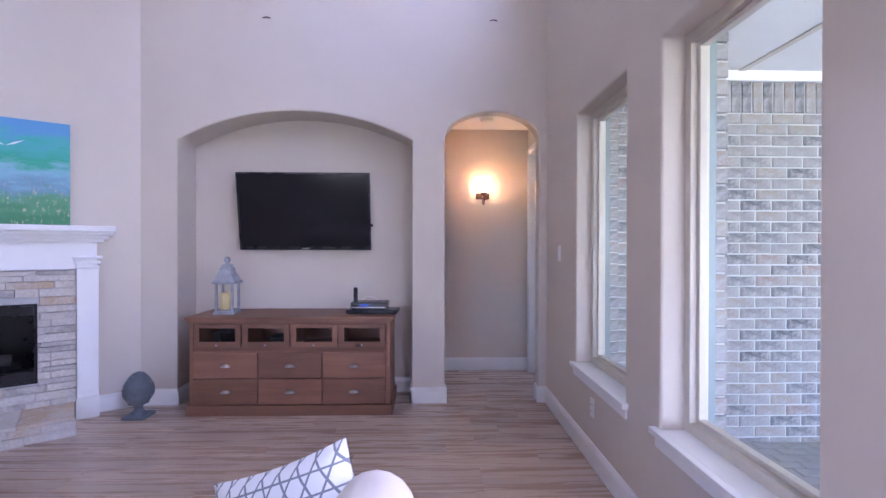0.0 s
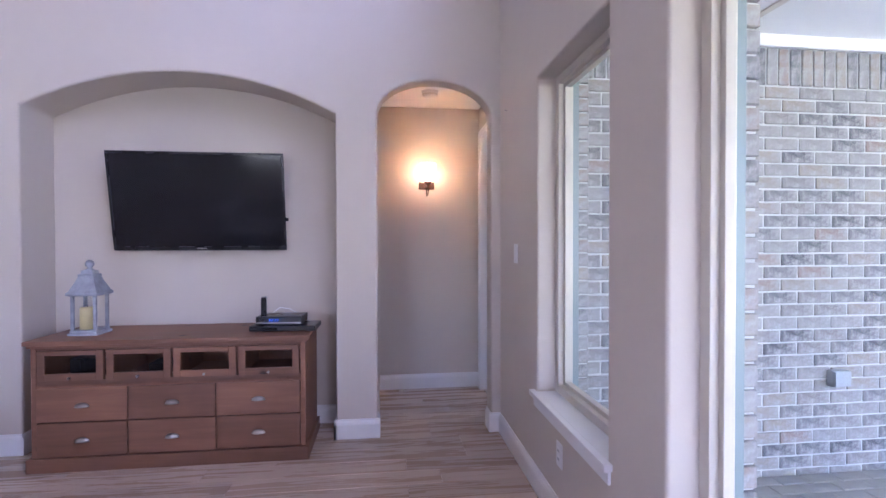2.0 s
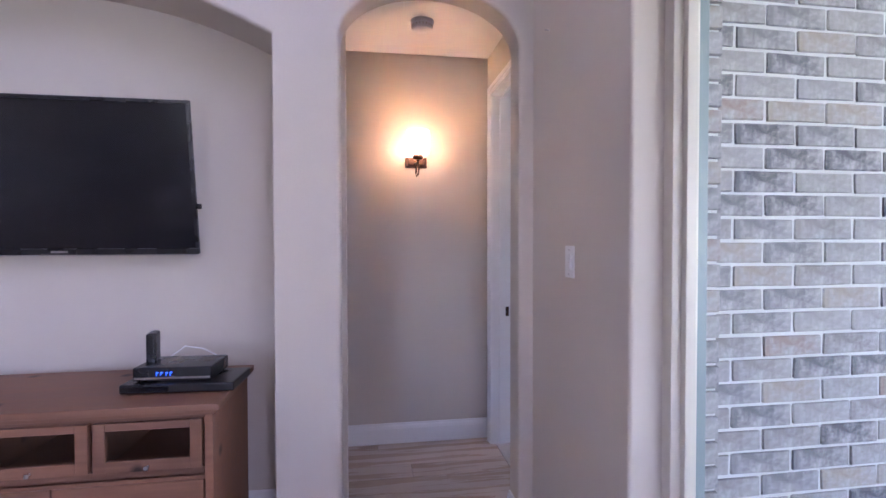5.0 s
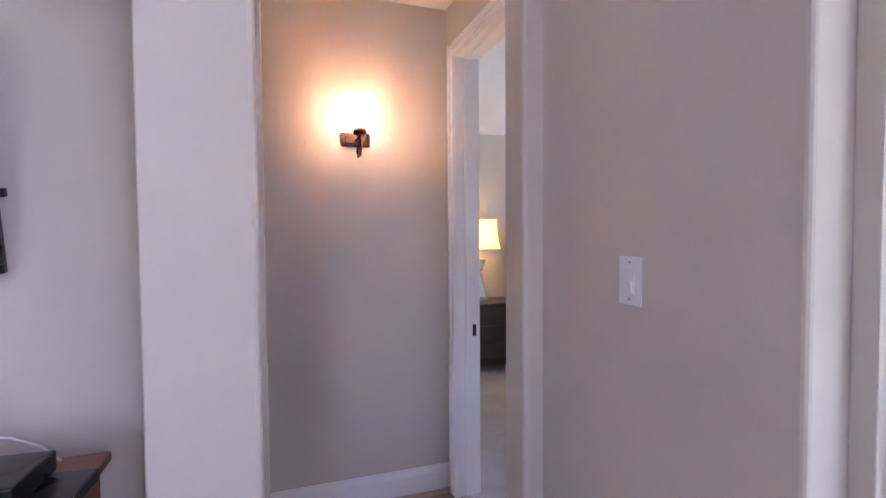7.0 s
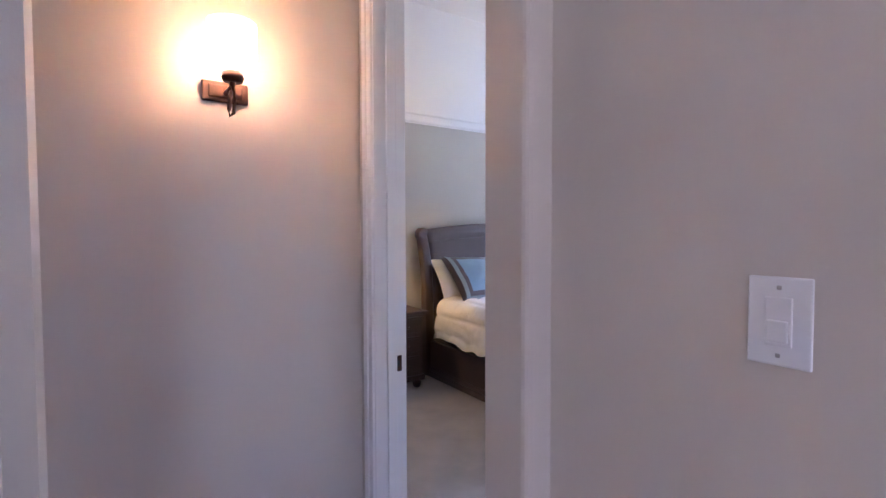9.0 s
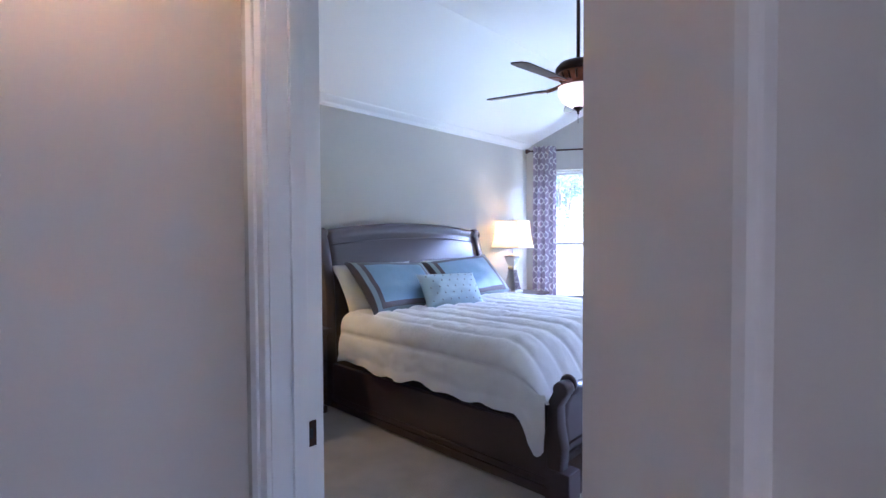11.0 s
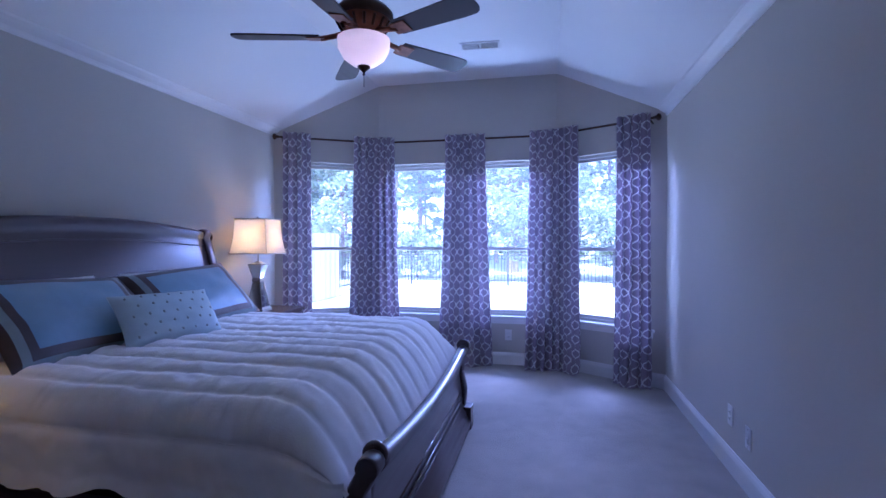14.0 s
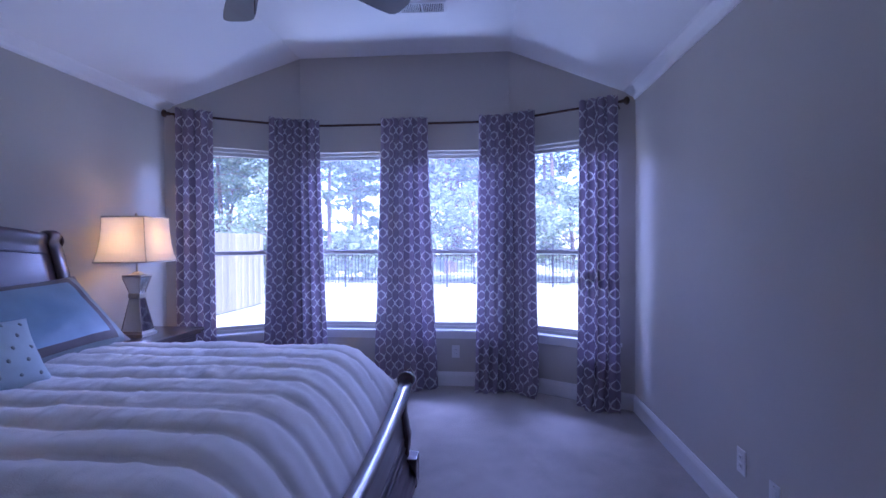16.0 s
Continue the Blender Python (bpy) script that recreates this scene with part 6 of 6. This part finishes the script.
part("wax", lathe(bmesh.new(), [(0.0, 0), (0.043, 0), (0.043, 0.135), (0.038, 0.142), (0.02, 0.144), (0.0, 0.142)], n=24), M_CANDLE, cd)
part("wick", lathe(bmesh.new(), [(0.002, 0.142), (0.0015, 0.158)], n=6), M_BLACK, cd)

# disc player, cable box, router
dp = thing("disc_player", -0.31, 4.10, 0.80, "slim black disc player on the pine chest", "disc player", rz=-3)
part("case", box(-0.215, 0.215, -0.115, 0.115, 0.006, 0.04, 0.006), M_BLACK, dp)
part("tray_door", box(-0.19, -0.03, -0.118, -0.113, 0.014, 0.032, 0.002), M_SCREEN, dp)
for sx in (-0.18, 0.18):
    part("foot", box(sx - 0.015, sx + 0.015, -0.09, 0.09, 0, 0.007), M_BLACK, dp)
cb = thing("cable_box", -0.34, 4.12, 0.840, "black cable box with a blue clock display", "cable box", rz=-3)
part("case", box(-0.15, 0.15, -0.10, 0.10, 0.004, 0.058, 0.006), M_BLACK, cb)
M_BLUELED = glow_mat("blue_led", (0.02, 0.05, 0.3), (0.05, 0.18, 1.0), 0.12)
for i in range(4):
    part("clock_digit", add_box(box(-0.06 + i * 0.016 + (0.004 if i > 1 else 0), -0.051 + i * 0.016 + (0.004 if i > 1 else 0), -0.1025, -0.1005, 0.036, 0.04), -0.06 + i * 0.016 + (0.004 if i > 1 else 0), -0.0575 + i * 0.016 + (0.004 if i > 1 else 0), -0.1025, -0.1005, 0.024, 0.036), M_BLUELED, cb, "glowing blue digit")
part("front_strip", box(-0.145, 0.145, -0.1018, -0.0998, 0.012, 0.020), M_NICKEL, cb)
rt = thing("router", -0.475, 4.17, 0.840, "upright black wireless router", "router", rz=10)
part("case", box(-0.018, 0.018, -0.05, 0.05, 0.006, 0.175, 0.010), M_BLACK, rt)
part("stand", box(-0.03, 0.03, -0.055, 0.055, 0.0, 0.01, 0.004), M_BLACK, rt)
cbw = thing("cable", -0.42, 4.27, 0.85, "loose white cable behind the cable box", "cable")
part("wire", tube(bmesh.new(), [(-0.03, 0, 0.03), (0.03, 0.02, 0.075), (0.10, 0.03, 0.06), (0.16, 0.05, 0.02), (0.2, 0.06, -0.03)], 0.0035, 6), M_WHITE, cbw)

# stone finial on the floor
M_CASTGREY = plain("grey_cast_stone", (0.13, 0.15, 0.17), 0.75, var=0.2, scale=12, fine=70, bump=0.5, dist=0.003)
fi = thing("artichoke_finial", -2.16, 3.86, 0.001, "grey cast artichoke finial standing on the wood floor", "ornament")
part("foot", square_stack(bmesh.new(), [(0.085, 0), (0.085, 0.022), (0.06, 0.035)]), M_CASTGREY, fi)
part("stem", lathe(bmesh.new(), [(0.06, 0.034), (0.035, 0.055), (0.03, 0.085), (0.05, 0.105), (0.075, 0.112), (0.07, 0.125)], n=24), M_CASTGREY, fi)
bud_prof = lambda t: 0.108 * math.sin(math.pi * (0.12 + 0.86 * t) ** 0.82) ** 0.75
part("bud", lathe(bmesh.new(), [(max(0.0, bud_prof(i / 14) - 0.008), 0.12 + 0.245 * i / 14) for i in range(15)], n=24), M_CASTGREY, fi)
for row in range(7):
    t = row / 7.5
    for k in range(11):
        a = 2 * math.pi * (k + 0.5 * (row % 2)) / 11
        rad = bud_prof(t + 0.05)
        lf = bmesh.new()
        def leaf(u, v, a=a, rad=rad, t=t):
            aa = a + (u - 0.5) * 0.62 * (1 - v * 0.75)
            zz = 0.125 + 0.245 * (t + 0.17 * v)
            rr2 = bud_prof(min(1, t + 0.17 * v)) + 0.004 + 0.004 * (1 - (2 * u - 1) ** 2) * (1 - v)
            return (rr2 * math.cos(aa), rr2 * math.sin(aa), zz)
        grid(lf, leaf, 4, 4)
        part("leaf", lf, M_CASTGREY, fi, fix=False)

# ---- corner fireplace: local x along the wall away from the niche, y out of the wall ----
FPM = Matrix.Translation(FP) @ Matrix.Rotation(radians(FP_A), 4, "Z")
fp = thing("fireplace", 0, 0, 0, "white mantel fireplace with a stacked stone surround", "fireplace")
fp.matrix_basis = FPM
S0, S1 = 0.30, 2.00


def mir(a, b2):
    return (a, b2), (S0 + S1 - b2, S0 + S1 - a)


for a, b2 in mir(S0, S0 + 0.14):
    leg = part("pilaster", box(a, b2, 0.0, 0.115, 0.0, 1.19, 0.003), M_TRIM, fp)
    part("plinth_block", box(a - 0.006, b2 + 0.006, 0.0, 0.125, 0.0, 0.17, 0.003), M_TRIM, leg)
    bm = bmesh.new()
    for q in ((a + 0.025, a + 0.033, 0.22, 1.06), (b2 - 0.033, b2 - 0.025, 0.22, 1.06), (a + 0.025, b2 - 0.025, 0.212, 0.22), (a + 0.025, b2 - 0.025, 1.06, 1.068)):
        add_box(bm, q[0], q[1], 0.115, 0.121, q[2], q[3])
    part("panel_bead", bm, M_TRIM, leg)
    bm = bmesh.new()
    for i, z in enumerate((1.19, 1.23, 1.27)):
        add_box(bm, a - 0.006 - 0.01 * i, b2 + 0.006 + 0.01 * i, 0.0, 0.125 + 0.012 * i, z, z + 0.022, 0.004)
    part("capital", bm, M_TRIM, leg)
part("frieze", box(S0 + 0.01, S1 - 0.01, 0.0, 0.11, 1.19, 1.42, 0.003), M_TRIM, fp)
for i, (z0, z1, o) in enumerate(((1.40, 1.425, 0.135), (1.425, 1.455, 0.165), (1.455, 1.485, 0.20))):
    part("cornice", box(S0 - o + 0.10, S1 + o - 0.10, 0.0, o, z0, z1, 0.006), M_TRIM, fp)
part("mantel_shelf", box(S0 - 0.11, S1 + 0.11, 0.0, 0.245, 1.485, 1.53, 0.006), M_TRIM, fp)
# stacked stone pieces
rnd = random.Random(12)
stone = thing("stone_surround", 0, 0, 0, "stacked ledger stone surround and raised hearth", "stone surround")
stone.matrix_basis = FPM
part("backing", add_box(add_box(add_box(box(S0 + 0.14, 0.68, 0.002, 0.05, 0.0, 1.19), 1.62, S1 - 0.14, 0.002, 0.05, 0.0, 1.19), 0.68, 1.62, 0.002, 0.05, 0.93, 1.19), 0.68, 1.62, 0.002, 0.05, 0.0, 0.32), M_MORTAR, stone)
part("hearth_core", box(S0 + 0.15, S1 - 0.15, 0.05, 0.50, 0.0, 0.115), M_MORTAR, stone)


def lay(x0, x1, z0, z1, yface, skip=None, depth=0.05):
    z = z0
    while z < z1 - 0.012:
        hgt = min(rnd.choice((0.035, 0.045, 0.055, 0.065)), z1 - z)
        x = x0
        while x < x1 - 0.01:
            l = min(rnd.uniform(0.10, 0.32), x1 - x)
            if x1 - (x + l) < 0.05:
                l = x1 - x
            segs = [(x, x + l)]
            if skip and z + hgt > skip[2] and z < skip[3]:
                segs = [(a, b2) for a, b2 in ((x, min(x + l, skip[0])), (max(x, skip[1]), x + l)) if b2 - a > 0.012]
            for a, b2 in segs:
                bm = box(a + 0.0015, b2 - 0.0015, yface - depth, yface + rnd.uniform(0.0, 0.022), z + 0.0015, z + hgt - 0.0015, 0.003, 1)
                for v in bm.verts:
                    if v.co.y > yface - 0.01:
                        v.co += Vector((0, rnd.uniform(-0.004, 0.004), rnd.uniform(-0.002, 0.002)))
                part("stone", bm, M_STONE, stone)
            x += l
        z += hgt


lay(S0 + 0.142, S1 - 0.142, 0.12, 1.19, 0.075, (0.68, 1.62, 0.32, 0.93), 0.03)
lay(S0 + 0.142, S1 - 0.142, 0.0, 0.118, 0.52, None, 0.02)
xh = S0 + 0.15
while xh < S1 - 0.16:
    l = min(rnd.uniform(0.25, 0.5), S1 - 0.15 - xh)
    part("hearth_slab", box(xh + 0.002, xh + l - 0.002, 0.05, 0.53, 0.115, 0.14, 0.004, 1), M_STONE, stone)
    xh += l
fb = thing("firebox", 0, 0, 0, "black gas firebox with dark log set", "firebox")
fb.matrix_basis = FPM
bm = box(0.68, 1.62, -0.45, -0.43, 0.32, 0.93)
for q in ((0.68, 0.70, -0.43, 0.07, 0.32, 0.93), (1.60, 1.62, -0.43, 0.07, 0.32, 0.93), (0.70, 1.60, -0.43, 0.07, 0.32, 0.34), (0.70, 1.60, -0.43, 0.07, 0.91, 0.93)):
    add_box(bm, *q)
part("liner", bm, M_BLACK, fb)
part("hood", box(0.70, 1.60, 0.03, 0.085, 0.845, 0.915, 0.006), M_BLACK, fb)
part("lower_louvre", box(0.70, 1.60, 0.03, 0.085, 0.335, 0.42, 0.006), M_BLACK, fb)
M_LOG = plain("charred_log", (0.05, 0.04, 0.035), 0.9, var=0.4, scale=12, bump=0.6, dist=0.006)
for i in range(3):
    part("log", tube(bmesh.new(), [(0.85 + 0.1 * i, -0.2 + 0.06 * i, 0.47 + 0.04 * i), (1.4 + 0.05 * i, -0.15 - 0.05 * i, 0.50 + 0.05 * i)], 0.045, 9), M_LOG, fb)


def painting_mat():
    m, N, L, b = nodes_of("loose_seascape_paint")
    tc = N.new("ShaderNodeTexCoord")
    sp = N.new("ShaderNodeSeparateXYZ")
    L.new(tc.outputs["Object"], sp.inputs[0])
    n1 = noise_of(N, L, 4.5, 6.0, 0.65, stretch=(1.0, 1.0, 3.5))
    n2 = noise_of(N, L, 16, 5.0, 0.7, stretch=(3.0, 1.0, 1.0))
    n3 = noise_of(N, L, 7, 4.0)
    add = N.new("ShaderNodeMath")
    add.operation = "MULTIPLY_ADD"
    L.new(n1, add.inputs[0])
    add.inputs[1].default_value = 0.55
    mr = N.new("ShaderNodeMapRange")
    setin(mr, From_Min=1.56, From_Max=2.33, To_Min=-0.28, To_Max=0.72)
    L.new(sp.outputs[2], mr.inputs[0])
    L.new(mr.outputs[0], add.inputs[2])
    r = ramp(N, L, add.outputs[0], [(0.05, (0.05, 0.22, 0.10)), (0.22, (0.10, 0.30, 0.16)), (0.34, (0.16, 0.30, 0.42)), (0.48, (0.22, 0.45, 0.55)), (0.60, (0.03, 0.36, 0.22)), (0.74, (0.06, 0.40, 0.38)), (0.90, (0.10, 0.30, 0.55))])
    k = ramp(N, L, n2, [(0.56, (0, 0, 0)), (0.62, (1, 1, 1))])
    lowm = N.new("ShaderNodeMapRange")
    setin(lowm, From_Min=1.72, From_Max=1.95, To_Min=0.85, To_Max=0.0)
    L.new(sp.outputs[2], lowm.inputs[0])
    mm = N.new("ShaderNodeMath")
    mm.operation = "MULTIPLY"
    L.new(k.outputs[0], mm.inputs[0])
    L.new(lowm.outputs[0], mm.inputs[1])
    c = mixc(N, L, mm.outputs[0], r.outputs[0], mixc(N, L, n3, (0.42, 0.30, 0.18), (0.55, 0.60, 0.45)))
    L.new(c, b.inputs["Base Color"])
    setin(b, Roughness=0.55)
    bumped(N, L, b, n2, 0.4, 0.002)
    return m


pt = thing("canvas_painting", 0, 0, 0, "loose blue and green seascape canvas on the mantel", "painting")
pt.matrix_basis = FPM
part("canvas", box(0.48, 1.72, 0.02, 0.06, 1.532, 2.33, 0.003), painting_mat(), pt)
M_PAINTWHITE = plain("white_paint_stroke", (0.75, 0.76, 0.74), 0.6)
for gx, gz, sc_ in ((0.86, 2.14, 1.0), (1.12, 2.02, 0.8)):
    bm = bmesh.new()
    for sgn in (-1, 1):
        bm.faces.new([bm.verts.new(p) for p in ((gx, 0.0615, gz - 0.02 * sc_), (gx + sgn * 0.05 * sc_, 0.0615, gz + 0.012 * sc_), (gx + sgn * 0.11 * sc_, 0.0615, gz + 0.03 * sc_), (gx + sgn * 0.05 * sc_, 0.0615, gz - 0.006 * sc_))])
    part("brush_stroke", bm, M_PAINTWHITE, pt, "white winged brush stroke")

# ---- sofa at the start of the walk ----
M_CREAM = plain("cream_slipcover", (0.58, 0.53, 0.47), 0.9, var=0.05, scale=9, fine=240, bump=0.4, sheen=0.2, spec=0.2)
sf = thing("sofa", -0.94, 0.72, 0.0, "cream upholstered sofa with rolled arms", "sofa")
part("frame", box(-0.98, 0.98, -0.42, 0.42, 0.06, 0.30, 0.03), M_CREAM, sf)
part("backrest", box(-0.98, 0.98, -0.46, -0.24, 0.30, 0.82, 0.07, 4), M_CREAM, sf)
for sx in (-1, 1):
    bm = bmesh.new()
    ring = [(0.062, 0.06), (0.062, 0.60)] + [(0.105 * math.cos(radians(a)), 0.715 + 0.105 * math.sin(radians(a))) for a in range(-50, 231, 20)] + [(-0.062, 0.60), (-0.062, 0.06)]
    ys = [-0.44, 0.40, 0.43, 0.445]
    sh = [1.0, 1.0, 0.95, 0.82]
    rings = [[bm.verts.new((sx * 0.985 + x * k, y, z - (1 - k) * 0.05)) for x, z in ring] for y, k in zip(ys, sh)]
    for a, b2 in zip(rings, rings[1:]):
        for i in range(len(ring)):
            bm.faces.new((a[i], a[(i + 1) % len(ring)], b2[(i + 1) % len(ring)], b2[i])).smooth = True
    bm.faces.new(rings[0][::-1])
    bm.faces.new(rings[-1])
    part("arm", bm, M_CREAM, sf)
for sx in (-0.46, 0.46):
    part("seat_cushion", box(sx - 0.45, sx + 0.45, -0.24, 0.44, 0.30, 0.47, 0.04, 3), M_CREAM, sf)
for sx in (-0.9, 0.9):
    for sy in (-0.36, 0.36):
        part("leg", box(sx - 0.03, sx + 0.03, sy - 0.03, sy + 0.03, 0, 0.07, 0.004), M_DARKWOOD, sf)


def lattice_mat():
    m, N, L, b = nodes_of("white_and_slate_lattice_cloth")
    tc = N.new("ShaderNodeTexCoord")
    sp = N.new("ShaderNodeSeparateXYZ")
    L.new(tc.outputs["Object"], sp.inputs[0])
    def math_(op, a, c=None):
        n = N.new("ShaderNodeMath")
        n.operation = op
        for i, v in enumerate((a, c)):
            if v is None:
                continue
            if isinstance(v, (int, float)):
                n.inputs[i].default_value = v
            else:
                L.new(v, n.inputs[i])
        return n.outputs[0]
    def line(a, b2, per, w):
        f = math_("ABSOLUTE", math_("SUBTRACT", math_("FRACT", math_("DIVIDE", math_("ADD", math_("MULTIPLY", sp.outputs[0], a), math_("MULTIPLY", sp.outputs[2], b2)), per)), 0.5))
        return math_("LESS_THAN", f, w)
    k = math_("MAXIMUM", math_("MAXIMUM", line(1.0, 0.58, 0.060, 0.06), line(1.0, -0.58, 0.060, 0.06)), line(0.0, 1.0, 0.052, 0.05))
    n = noise_of(N, L, 300, 2.0)
    c = mixc(N, L, k, (0.74, 0.74, 0.73), (0.20, 0.215, 0.24))
    c = mixc(N, L, 0.4, c, mixc(N, L, n, (0.8, 0.8, 0.8), (1.15, 1.15, 1.15)), "MULTIPLY")
    L.new(c, b.inputs["Base Color"])
    setin(b, Roughness=0.85)
    bumped(N, L, b, n, 0.3, 0.001)
    return m


cushion("sofa_pillow", "white and slate lattice-print pillow leaning on the sofa arm", pose(-0.165, 1.20, 0.575, -10, -24, -20), 0.47, 0.47, 0.15, None, ("cover", lattice_mat(), ""), "cushion")

# small fixings left on the walls
for x, y, z in ((-1.24, NICHE_Y - 0.004, 3.35), (0.73, NICHE_Y - 0.004, 3.35)):
    hk = thing("wall_hook", x, y, z, "small dark metal hook high on the wall", "hook")
    part("pin", tube(bmesh.new(), [(-0.03, 0, 0), (0.0, -0.012, 0.004), (0.03, 0, 0)], 0.004, 6), M_IRON, hk)
hk = thing("wall_hook", RIGHT_X - 0.002, 3.95, 2.30, "small bare nail in the beige wall", "hook")
part("pin", tube(bmesh.new(), [(0, 0, 0), (-0.02, 0, 0.004)], 0.003, 6), M_NICKEL, hk)

# ---- floor planks, last ----
fl = bpy.data.objects["floor"]
rnd = random.Random(7)
PW, PL = 0.165, 1.21
plank_kinds = {}


def plank(l):
    key = round(l, 2)
    if key not in plank_kinds:
        plank_kinds[key] = mesh_of("plank", box(-key / 2 + 0.0008, key / 2 - 0.0008, -PW / 2 + 0.0008, PW / 2 - 0.0008, -0.006, 0.0, 0.0012, 1), M_PLANK)
    return plank_kinds[key]


far = bmesh.new()
y = HALL_BACK - PW / 2
row = 0
while y > -3.5:
    x = HALL_X + 0.025
    first_l = rnd.choice((0.4, 0.6, 0.8, 1.0, 1.2))
    west = -4.8 if y < 4.2 else -1.6
    while x > west:
        l = first_l if first_l else PL
        first_l = None
        if y > 0.6 and x - l / 2 > -3.2:
            shared("plank", plank(l), fl, pose(x - l / 2, y, -0.0008 * rnd.random()))
        else:
            add_box(far, x - l + 0.0008, x - 0.0008, y - PW / 2 + 0.0008, y + PW / 2 - 0.0008, -0.006, -0.001)
        x -= round(l, 2)
    y -= PW
tagged(part("plank_field", far, M_PLANK, fl), kind="stuff")
